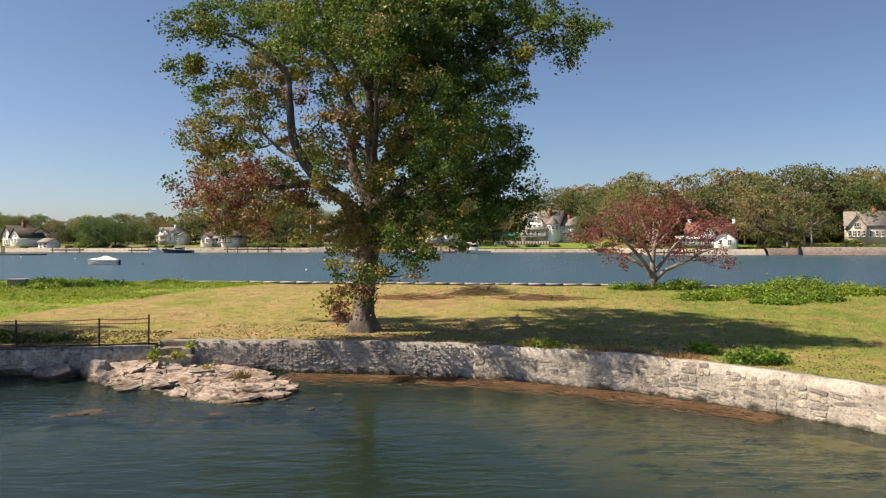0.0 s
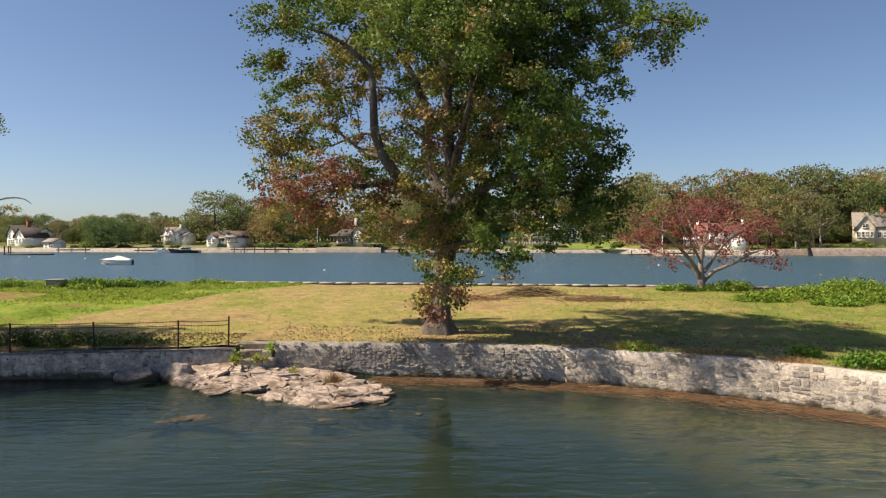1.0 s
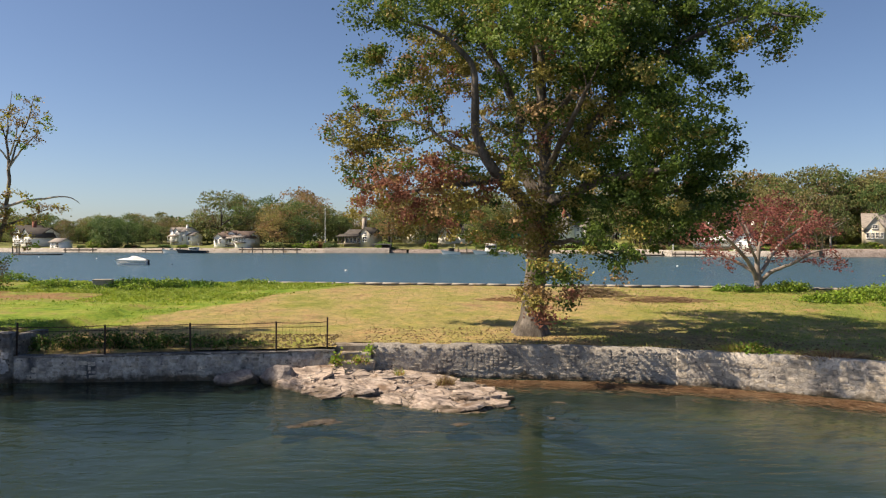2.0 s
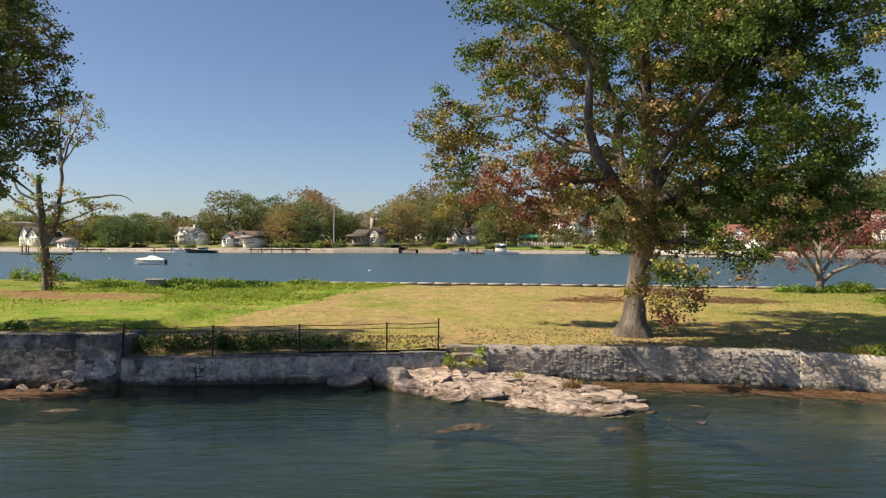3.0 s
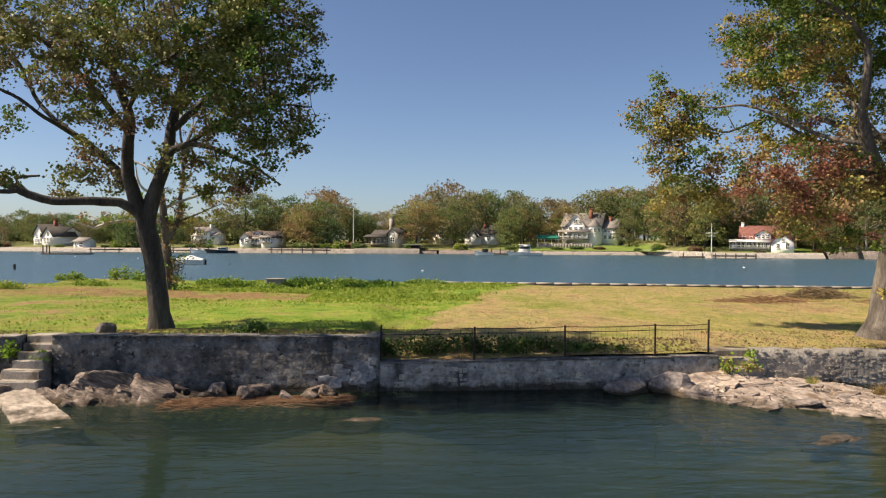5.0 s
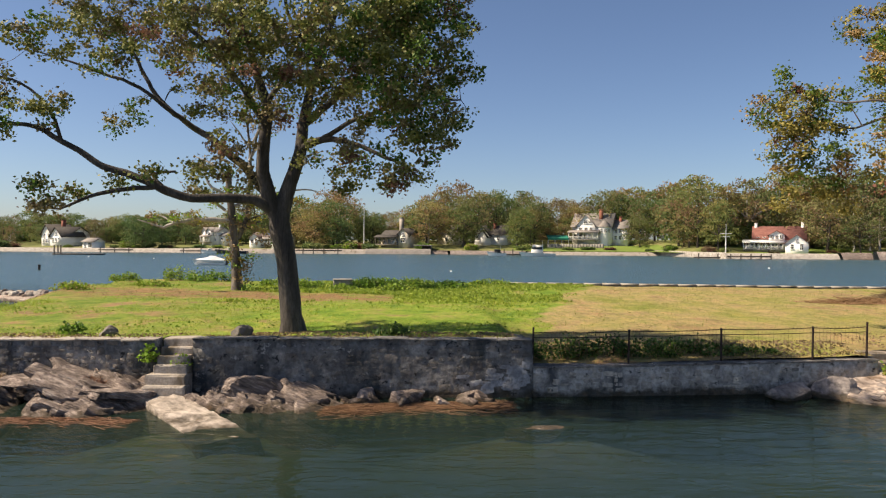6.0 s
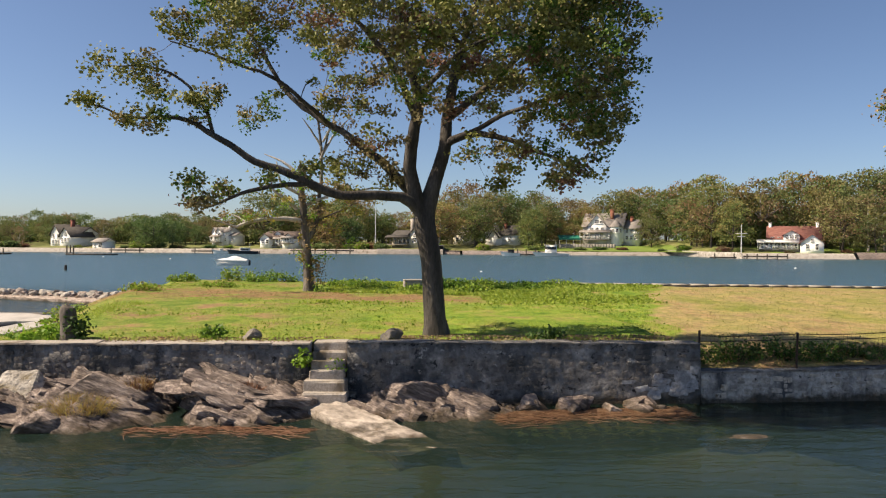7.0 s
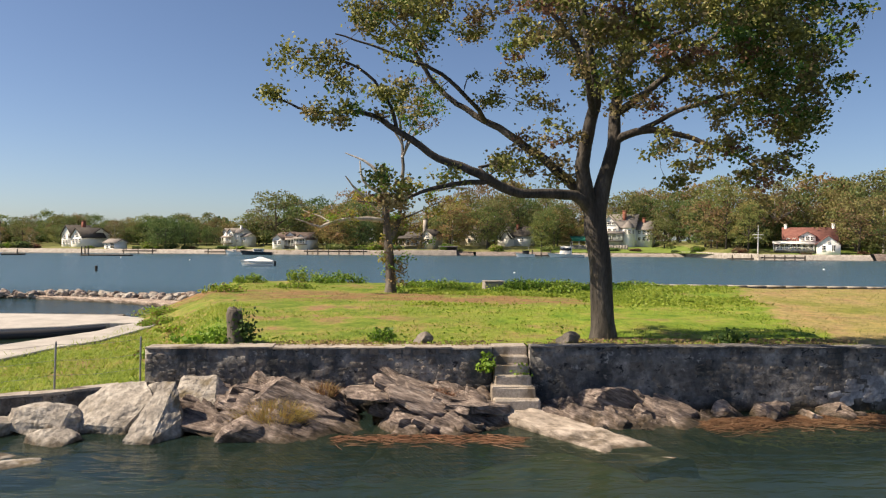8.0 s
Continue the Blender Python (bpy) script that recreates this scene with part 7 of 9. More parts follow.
ledge(LEDGES[4], lambda x, y: 0.10 + 0.30 * np.clip(y - 21.8, 0, 2) * sstep(-24.2, -26.5, x), -0.12, "rock_brown", "rounded brown bedrock between the steps and the wall", 23.0, 24, (0.5, 1.1), (0.14, 0.3), (18, 10), -6, rough=0.14, jag=0.22, dip=0.2)
boulder((-26.9, 22.9, 0.25), (0.85, 0.6, 0.55), (0, 12, 20), 3, M["rock_brown"], "weathered grey-brown boulder against the wall")
boulder((-25.4, 22.9, 0.15), (0.9, 0.45, 0.35), (0, 22, -12), 5, M["rock_brown"], "long sloping brown rock at the wall foot")
boulder((-23.0, 23.2, 0.05), (0.5, 0.35, 0.4), (0, -20, 8), 8, M["rock_brown"], "jagged small rock at the wall foot")
boulder((-21.4, 23.35, -0.02), (0.6, 0.4, 0.3), (0, 5, 30), 9, M["rock_brown"], "small dark rock at the wall foot")
r = random.Random(77)
for k in range(11):
    bs = r.uniform(0.14, 0.46)
    boulder((r.uniform(-24.6, -20.0), 23.2 + r.uniform(-0.35, 0.15), r.uniform(-0.12, 0.05)), (bs, bs * 0.7, bs * 0.7), (r.uniform(-20, 20), r.uniform(-30, 30), r.uniform(0, 180)), 80 + k, M["rock_pale"] if k % 3 == 0 else M["rock_brown"], "small broken rock at the foot of the dark wall", sub=3, cuts=9)
boulder((-32.5, 22.75, 0.58), (0.95, 0.85, 0.15), (0, 3, 8), 12, M["rock_brown"], "flat brown slab bridging a dark cleft", cuts=4)
boulder((-34.3, 22.6, 0.42), (1.15, 0.75, 0.62), (0, 6, 8), 14, M["rock_brown"], "rounded brown boulder below the sea wall")
boulder((-34.9, 21.3, 0.05), (0.75, 0.5, 0.38), (0, -8, 40), 15, M["rock_brown"], "pitted brown rock at the water's edge")
crag((-36.75, 21.6, -0.1), [(-0.52, -0.85, -0.3), (0.06, -0.95, -0.3), (0.45, -0.45, -0.3), (-0.54, -0.80, 0.16), (0.02, -0.90, 0.12), (-0.20, 0.45, 1.10), (0.10, 0.42, 1.12), (0.10, -0.70, 0.22), (0.40, -0.1, 0.45), (0.45, 0.6, -0.3), (-0.3, 0.8, -0.3)], 21, M["rock_grey"], "tall wedge-shaped boulder leaning on the shore")
crag((-38.0, 22.3, -0.1), [(-1.0, -0.5, -0.2), (0.6, -0.85, -0.2), (1.0, -0.2, -0.2), (-0.95, -0.35, 0.35), (-0.35, -0.75, 0.30), (0.45, -0.8, 0.25), (0.85, -0.3, 0.75), (0.5, 0.3, 1.02), (-0.35, 0.3, 0.95), (-0.9, 0.4, 0.55), (0.9, 0.7, -0.2), (-0.8, 0.8, -0.2)], 22, M["rock_grey"], "big pale grey boulder at the shore")
crag((-36.35, 22.9, 0.0), [(-0.6, -0.5, -0.2), (0.5, -0.55, -0.2), (-0.55, -0.45, 0.55), (0.42, -0.5, 0.40), (-0.5, 0.3, 0.92), (0.25, 0.3, 0.95), (0.65, 0.2, 0.5), (0.6, 0.5, -0.2), (-0.6, 0.5, -0.2)], 23, M["rock_grey"], "pale squared boulder below the wall end")
boulder((-37.4, 23.2, 0.32), (0.5, 0.45, 0.42), (0, 10, 10), 24, M["rock_grey"], "pale boulder below the wall end", cuts=7)
boulder((-39.4, 21.9, 0.15), (0.9, 0.65, 0.5), (0, 0, -20), 25, M["rock_grey"], "flat pale boulder on the shore")
boulder((-40.4, 21.4, 0.08), (0.9, 0.6, 0.45), (0, 0, 35), 26, M["rock_grey"], "pale boulder on the shore")
boulder((-38.7, 20.9, -0.02), (0.6, 0.45, 0.30), (0, 0, 5), 27, M["rock_grey"], "low pale rock stained yellow at the water's edge")
boulder((-41.6, 20.6, 0.05), (1.0, 0.7, 0.45), (0, 0, 15), 28, M["rock_grey"], "pale boulder on the shore")
boulder((-39.7, 19.9, -0.08), (0.95, 0.5, 0.17), (0, 0, 20), 31, M["rock_grey"], "flat pale rock just under the water")
boulder((-38.6, 19.5, -0.08), (0.8, 0.42, 0.15), (0, 0, 25), 32, M["rock_grey"], "flat pale rock just under the water")
boulder((-19.9, 20.6, -0.18), (0.95, 0.42, 0.2), (0, 0, 5), 33, M["rock_brown"], "pale flat rock awash in the water")
for bx, by, bz, bs in ((-9.5, 18.9, -0.13, 0.75), (-8.8, 18.95, -0.16, 0.6), (-9.9, 18.6, -0.17, 0.5), (-5.9, 18.8, -0.17, 0.5)):
    boulder((bx, by, bz + 0.08), (bs, bs * 0.45, 0.11), (0, 0, 8 + 20 * bs), int(34 + 10 * bs), M["rock_dusky"], "pale brown flat rock awash in the water", cuts=5, rough=0.2)
boulder((-27.6, 24.5, 1.58), (0.36, 0.27, 0.27), (0, 5, 20), 41, M["rock_dark"], "dark pointed stone standing on the wall top", group="stones on the wall")
boulder((-31.3, 24.6, 1.56), (0.33, 0.26, 0.24), (0, 0, 60), 42, M["rock_dark"], "dark rounded stone standing on the grass", group="stones on the wall")


# ---- steps ----
def steps(name, label, treads):
    """Stone steps of rough slabs (x0, x1, y0, y1, z0, z1)."""
    root = thing(name, pose(0, 0, 0), label, "steps", "", "structure")
    for x0, x1, y0, y1, z0, z1 in treads:
        me = box_mesh("step", (x0, y0, z0), (x1, y1, z1), M["cap_stone"], 0.03)
        for v in me.vertices:
            v.co += Vector(rng.uniform(-0.018, 0.018, 3))
        part("step", me, root)
    return root


steps("steps_west", "rough stone steps through the sea wall down to the water",
      [(-29.58, -28.72, 24.05, 24.9, 0.6, 1.50), (-29.58, -28.72, 23.85, 24.3, 0.4, 1.30), (-29.58, -28.72, 23.55, 24.1, 0.3, 1.12), (-29.58, -28.72, 23.30, 23.95, 0.2, 0.90),
       (-29.68, -28.66, 22.98, 23.6, -0.4, 0.70), (-29.66, -28.60, 22.72, 23.3, -0.4, 0.46), (-29.64, -28.55, 22.45, 23.0, -0.5, 0.24)])
steps("steps_east", "weedy stone steps beside the pale ledge", [(-9.95, -8.45, 24.98, 26.1, 0.3, 1.04), (-9.72, -8.58, 24.66, 25.3, 0.2, 0.82), (-9.72, -8.45, 24.3, 24.95, 0.0, 0.60)])
# paved slipway slab running into the water
g = Geo()
us, vs = np.linspace(0, 1, 22), np.linspace(0, 1, 10)
U, V = np.meshgrid(us, vs)
lx, ly = -29.70 + 2.45 * U + (1.12 + 0.05 * U) * V, 22.75 - 3.35 * U + (-0.15 + 0.75 * U) * V
q = np.column_stack([lx.ravel(), ly.ravel(), 0 * lx.ravel()])
lz = 0.27 - 0.33 * U.ravel() + 0.035 * fnoise(q, 2.2, 4, 4.0) + 0.03 * np.floor(3 * fnoise(q, 1.3, 2, 9.0))
top = np.column_stack([lx.ravel(), ly.ravel(), lz])
w = len(us)
i, j = np.meshgrid(np.arange(len(vs) - 1), np.arange(w - 1), indexing="ij")
f = np.stack([i * w + j, i * w + j + 1, (i + 1) * w + j + 1, (i + 1) * w + j], -1).reshape(-1, 4)
g.add(top, f)
rim = np.concatenate([np.arange(w), np.arange(1, len(vs)) * w + w - 1, (len(vs) - 1) * w + np.arange(w - 2, -1, -1), np.arange(len(vs) - 2, 0, -1) * w])
low = top[rim] + np.column_stack([(top[rim] - top.mean(0))[:, :2] * 0.12, np.full(len(rim), -0.6)])
k = np.arange(len(rim))
g.add(np.vstack([top[rim], low]), np.column_stack([k, len(rim) + k, len(rim) + np.roll(k, -1), np.roll(k, -1)]))
tagged(part("slipway_slab", g.mesh("slipway_slab", [M["rock_slab"]])), "worn pale stone slab sloping into the water", "slab", "", "structure")


# ---- fences ----
def iron_fence():
    root = thing("iron_fence", pose(0, 0, 0), "rusty black iron fence along the low wall", "fence")
    xs = [-19.62, -16.95, -14.3, -11.62, -10.0]
    line = lambda x: np.interp(x, [q[0] for q in WALL_LOW], [q[1] for q in WALL_LOW]) + 0.16
    zb = lambda x: 0.82 + 0.012 * (x + 19.6)
    post = box_mesh("post", (-0.028, -0.028, -0.05), (0.028, 0.028, 1.0), M["iron"], 0.006)
    for x in xs:
        part("post", post, root, "", pose(x, line(x), zb(x), rng.uniform(-1, 1), rng.uniform(-1.5, 1.5), 0) @ Matrix.Diagonal((0.85, 0.85, 1.04 if x in (xs[0], xs[-1]) else 0.94, 1)))
    for a, b in zip(xs[:-1], xs[1:]):
        for h in (0.90, 0.76):
            g = Geo()
            k = 7
            t = np.linspace(0, 1, k)
            X = a + (b - a) * t
            sag = -0.03 * np.sin(np.pi * t) * (1 if h > 0.8 else 0.6)
            tube(g, np.column_stack([X, [line(x) for x in X], np.array([zb(x) for x in X]) + h + sag, np.full(k, 0.011)]), 5)
            part("rail", g.mesh("rail", [M["iron"]]), root)
        # woven wire: thin uprights with looped heads
        g = Geo()
        for x in np.arange(a + 0.09, b, 0.11):
            y, z = line(x), zb(x)
            s = -0.03 * math.sin(math.pi * (x - a) / (b - a))
            tube(g, np.array([(x, y, z + 0.42, 0.0028), (x, y, z + 0.88 + s, 0.0028)]), 3)
            tube(g, np.array([(x, y, z + 0.88 + s, 0.006), (x + 0.03, y, z + 0.95 + s, 0.006), (x + 0.06, y, z + 0.88 + s, 0.006)]), 3)
        tagged(part("wire", g.mesh("wire", [M["iron"]]), root), kind="stuff")


iron_fence()


def chain_fence():
    root = thing("wire_fence", pose(0, 0, 0), "sagging galvanised wire fence on the low wall by the slip", "fence")
    base = [(-38.3, 24.35), (-39.9, 23.35), (-41.8, 22.1), (-44.0, 20.8)]
    for x, y in base:
        g = Geo()
        tube(g, np.array([(0, 0, 0, 0.024), (0, 0, 1.15, 0.024), (0, 0, 1.19, 0.012)]), 8)
        part("post", g.mesh("post", [M["galvanised"]], True), root, "", pose(x, y, 0.5, 0, rng.uniform(-2, 2), 0))
    for a, b in zip(base[:-1], base[1:]):
        for h in (1.12, 0.75, 0.4, 0.1):
            g = Geo()
            t = np.linspace(0, 1, 7)
            tube(g, np.column_stack([a[0] + (b[0] - a[0]) * t, a[1] + (b[1] - a[1]) * t, 0.5 + h - 0.05 * np.sin(np.pi * t), np.full(7, 0.004)]), 4)
            part("wire", g.mesh("wire", [M["galvanised"]]), root)


chain_fence()

# ---- slip, path and breakwater ----
def sheet(name, pts, z, mat, label, category, thick=0.5, kind="structure"):
    """A flat slab over a plan."""
    bm = bmesh.new()
    vs = [bm.verts.new((x, y, z - thick)) for x, y in pts]
    f = bm.faces.new(vs)
    if f.normal.z > 0:
        f.normal_flip()
    bm.normal_update()
    r = bmesh.ops.extrude_face_region(bm, geom=[f])
    bmesh.ops.translate(bm, vec=(0, 0, thick), verts=[v for v in r["geom"] if isinstance(v, bmesh.types.BMVert)])
    bmesh.ops.recalc_face_normals(bm, faces=list(bm.faces))
    bmesh.ops.bevel(bm, geom=[e for e in bm.edges if all(abs(v.co.z - z) < 1e-4 for v in e.verts)], offset=0.03, segments=1, affect="EDGES")
    me = bpy.data.meshes.new(name)
    bm.to_mesh(me)
    bm.free()
    me.materials.append(mat)
    return tagged(part(name, me), label, category, "", kind)


sheet("path", [(-47.0, 22.8), (-43.8, 27.5), (-43.2, 30.5), (-42.6, 31.9), (-42.4, 34.8), (-42.3, 38.0), (-43.2, 38.4), (-43.8, 36.4), (-43.9, 34.6), (-44.7, 32.6), (-45.6, 30.2), (-46.6, 28.0), (-49.0, 24.6)], 0.53, M["concrete"], "pale concrete path curving round the slip", "path", 0.5)
sheet("quay_slab", [(-64.0, 28.5), (-52.0, 34.0), (-48.4, 36.2), (-46.2, 37.2), (-45.0, 38.4), (-43.4, 38.5), (-42.2, 38.3), (-42.0, 39.4), (-44.0, 40.3), (-46.2, 41.7), (-52.0, 42.3), (-64.0, 43.0)], 0.42, M["concrete"], "pale concrete quay slab with a dark curved edge", "quay", 1.0)
# black tube added in place of the dark wall face of the quay
g = Geo()
edge = smooth_path([(-64.0, 28.4, 0.0, 0.3), (-52.0, 33.8, 0.0, 0.3), (-48.4, 36.0, 0.0, 0.3), (-46.3, 37.05, 0.0, 0.3), (-45.1, 38.2, 0.0, 0.28)], 0.4)
edge[:, 2], edge[:, 3] = 0.12, 0.22
tube(g, edge, 8)
tagged(part("fender", g.mesh("fender", [M["dark_paint"]], True)), "long black tube standing in for the dark quay wall", "fender")
tagged(sheet("wooden_beam", [(-64.0, 44.4), (-46.4, 43.4), (-46.4, 43.7), (-64.0, 44.7)], 0.25, M["wood_grey"], "long pale floating timber beam", "beam", 0.3, ""), kind="")
r = random.Random(5)
meshes = []
for k in range(6):
    o = boulder((0, 0, -50), (1, 1, 1), (0, 0, 0), 60 + k, M["rock_grey"] if k % 2 else M["rock_pale"], "broken stone", sub=2, cuts=6)
    meshes.append(o.data)
    bpy.data.objects.remove(o)
for k in range(295):
    t = r.uniform(0, 1) ** 0.75
    cx = -62 + 20.5 * t
    cy = 57.0 - 4.2 * max(0, t - 0.3) / 0.7 + r.uniform(-1, 1) * (0.7 + 2.6 * max(0, t - 0.45))
    s = r.uniform(0.14, 0.44)
    o = part("boulder", meshes[r.randrange(6)], None, "", pose(cx + r.uniform(-0.4, 0.4), cy, 0.12 + r.uniform(-0.05, 0.26), r.uniform(0, 40), r.uniform(0, 40), r.uniform(0, 360)) @ Matrix.Diagonal((s * 1.2, s, s * 0.6, 1)))
    tagged(o, "pale broken stone of the breakwater", "rock", "breakwater stones")
tagged(sheet("breakwater", [(-80, 57.4), (-58, 56.4), (-50, 52.8), (-45.5, 49.8), (-41.5, 49.4), (-41.5, 55.0), (-45.0, 56.6), (-50, 57.8), (-58, 58.4), (-80, 58.6)], 0.20, M["rock_pale"], "low stone breakwater reaching into the water", "breakwater", 1.2), kind="structure")


# ---- boats, docks and poles ----
def hull(geo, L, B, H, mi=0, sheer=0.25, n=14):
    """A motor boat hull, bow towards -x, keel under water."""
    t = np.linspace(0, 1, n)
    half = B / 2 * np.clip(1 - (1 - np.minimum(t / 0.45, 1)) ** 2.2, 0.01, 1) * (1 - 0.08 * np.clip(t - 0.6, 0, 1))
    x = -L / 2 + L * t
    zs = H + sheer * (1 - t) ** 2
    rows = []
    for f, zf in ((0.0, -0.35), (0.72, -0.12), (0.9, 0.25), (1.0, 1.0)):
        z = np.where(zf <= 0, zf, zs * zf)
        xx = x - (0.10 * L * (zf - 0.3) * (1 - t) ** 2)
        rows.append((xx, half * f, z))
    prof = [(xx, -h, z) for xx, h, z in rows[::-1]] + [(xx, h, z) for xx, h, z in rows[1:]]
    v = np.vstack([np.column_stack([a, b, c]) for a, b, c in prof])
    m = len(prof)
    i, j = np.meshgrid(np.arange(m - 1), np.arange(n - 1), indexing="ij")
    geo.add(v, np.stack([i * n + j, i * n + j + 1, (i + 1) * n + j + 1, (i + 1) * n + j], -1).reshape(-1, 4), mi)
    geo.add(np.zeros((0, 3)), np.array([[k * n + n - 1 for k in range(m)]]) - len(v), mi)
    k = np.arange(n - 1)
    geo.add(np.zeros((0, 3)), np.column_stack([k, k + 1, (m - 1) * n + k + 1, (m - 1) * n + k]) - len(v), mi)


def blob_box(geo, x0, x1, y0, y1, z0, z1, mi=0, taper=0.25, rake=0.3):
    """A raked, tapered cabin block."""
    v = box_verts(x0, y0, z0, x1, y1, z1)
    c = (y0 + y1) / 2
    v[4:, 1] = c + (v[4:, 1] - c) * (1 - taper)
    v[4, 0] += rake * (z1 - z0) * 2
    v[7, 0] += rake * (z1 - z0) * 2
    geo.add(v, BOXF, mi)


cruiser = thing("motor_boat", pose(-57.0, 121.8, 0.0, 0, 0, 4), "white moored cabin cruiser under a white cover", "boat")
g = Geo()
hull(g, 5.8, 2.2, 0.78, 0, 0.2)
part("hull", g.mesh("hull", [M["hull_white"]], True), cruiser)
g = Geo()
t = np.linspace(0, 1, 15)
prof = np.interp(t, [0, 0.1, 0.4, 0.5, 0.62, 0.8, 1.0], [0.95, 1.05, 1.25, 1.52, 1.56, 1.25, 0.95])
rows = []
for s in np.linspace(-1, 1, 9):
    wide = 0.95 * np.clip(1 - (1 - np.minimum((t + 0.02) / 0.45, 1)) ** 2.2, 0.02, 1)
    rows.append(np.column_stack([-2.7 + 5.4 * t, wide * s, 0.80 + (prof - 0.80) * (1 - abs(s) ** 2.5)]))
v = np.vstack(rows)
i, j = np.meshgrid(np.arange(8), np.arange(14), indexing="ij")
g.add(v, np.stack([i * 15 + j, i * 15 + j + 1, (i + 1) * 15 + j + 1, (i + 1) * 15 + j], -1).reshape(-1, 4))
part("boat_cover", g.mesh("boat_cover", [M["hull_white"]], True), cruiser)
g = Geo()
g.add(box_verts(-2.3, -1.06, 0.40, 2.7, 1.06, 0.46), BOXF)
part("rubbing_strake", g.mesh("rubbing_strake", [M["galvanised"]]), cruiser)
part("outboard_motor", box_mesh("outboard_motor", (2.8, -0.2, 0.0), (3.2, 0.2, 0.85), M["dark_paint"], 0.06), cruiser)

cruiser.scale = (0.87, 0.9, 0.95)


def buoy(x, y, mat, label):
    g = Geo()
    a = np.linspace(-0.5, 1, 9)
    tube(g, np.column_stack([0 * a, 0 * a, 0.15 * np.sin(a * np.pi / 2) + 0.04, 0.16 * np.cos(a * np.pi / 2) + 0.004]), 10)
    o = part("buoy", g.mesh("buoy", [mat], True), None, "", pose(x, y, 0))
    tagged(o, label, "buoy", "mooring buoys")


buoy(-96.0, 165, M["white_paint"], "small round white mooring buoy")
buoy(-50.5, 122, M["navy_paint"], "small dark mooring buoy by the cruiser")
buoy(-77.5, 153, M["white_paint"], "small round white mooring buoy")
buoy(-19.0, 101, M["white_paint"], "small round white mooring buoy")
buoy(33.0, 120, M["white_paint"], "small round white mooring buoy")
post = thing("channel_post", pose(-72.6, 99.9, 0), "short dark channel post standing in the water", "post")
part("shaft", box_mesh("shaft", (-0.13, -0.13, -3), (0.13, 0.13, 0.62), M["wood_dark"], 0.04), post)
part("cap", box_mesh("cap", (-0.16, -0.16, 0.62), (0.16, 0.16, 0.68), M["iron"], 0.02), post)


def dock(at, L, W, piles, label, z=0.7, mat="wood_grey", planks=True, pile_h=1.4):
    """A timber dock: deck planks on stringers and piles."""
    root = thing("dock", pose(*at), label, "dock")
    for y in (-W / 2 + 0.1, W / 2 - 0.1):
        g = Geo()
        g.add(box_verts(-L / 2, y - 0.08, z - 0.35, L / 2, y + 0.08, z - 0.06), BOXF)
        part("stringer", g.mesh("stringer", [M["wood_dark"]]), root)
    g = Geo()
    for x in np.arange(-L / 2, L / 2 - 0.2, 0.6):
        g.add(box_verts(x, -W / 2, z - 0.055, x + 0.56, W / 2, z + rng.uniform(-0.01, 0.01)), BOXF)
    part("deck", g.mesh("deck", [M[mat]]), root)
    me = None
    for x, y in piles:
        if me is None:
            g = Geo()
            tube(g, np.array([(0, 0, -3.0, 0.17), (0, 0, pile_h, 0.16), (0, 0, pile_h + 0.08, 0.02)]), 8)
            me = g.mesh("post", [M["wood_dark"]], True)
        part("post", me, root, "", pose(x, y, 0))
    return root


dock((-108.0, 186.0, 0), 12.0, 2.0, [(-5.6, -0.9), (-4.0, -0.9), (-5.6, 0.9)], "dark floating dock with tall piles at its end", 0.35, "wood_grey", True, 2.3)
dock((-111.0, 214.5, 0), 9, 2, [(-4, -0.8), (0, -0.8), (4, -0.8)], "timber dock at the stone wall", 1.0)
dock((-85.0, 213.0, 0), 14, 2, [(-6, -0.8), (-1, -0.8), (4, -0.8)], "timber dock before the white house", 0.9)
dock((-55.5, 214.5, 0), 18, 1.8, [(-8, -0.8), (-5, -0.8), (-2, -0.8), (1, -0.8), (4, -0.8), (8, -0.8)], "long timber jetty along the far wall", 1.2, "wood_dark", True, 1.7)
dock((2.0, 205.5, 0), 7, 2, [(-2.6, -1.0), (-0.2, -1.0), (2.4, -1.0)], "timber dock with heavy piles", 0.6, "wood_grey", True, 1.9)
dock((46.8, 181.0, 0), 6, 1.6, [(-2.4, -0.8), (2.4, -0.8)], "small low grey timber dock", 0.6)
dock((57.4, 181.2, 0), 10, 2.2, [(-5, -1), (-2.5, -1), (0, -1), (2.5, -1), (5, -1)], "timber dock before the red-roofed house", 0.9, "wood_grey", True, 1.3)
dock((-134.0, 188, 0), 10, 2, [(-4, -0.9), (4, -0.9)], "long grey floating dock", 0.4)


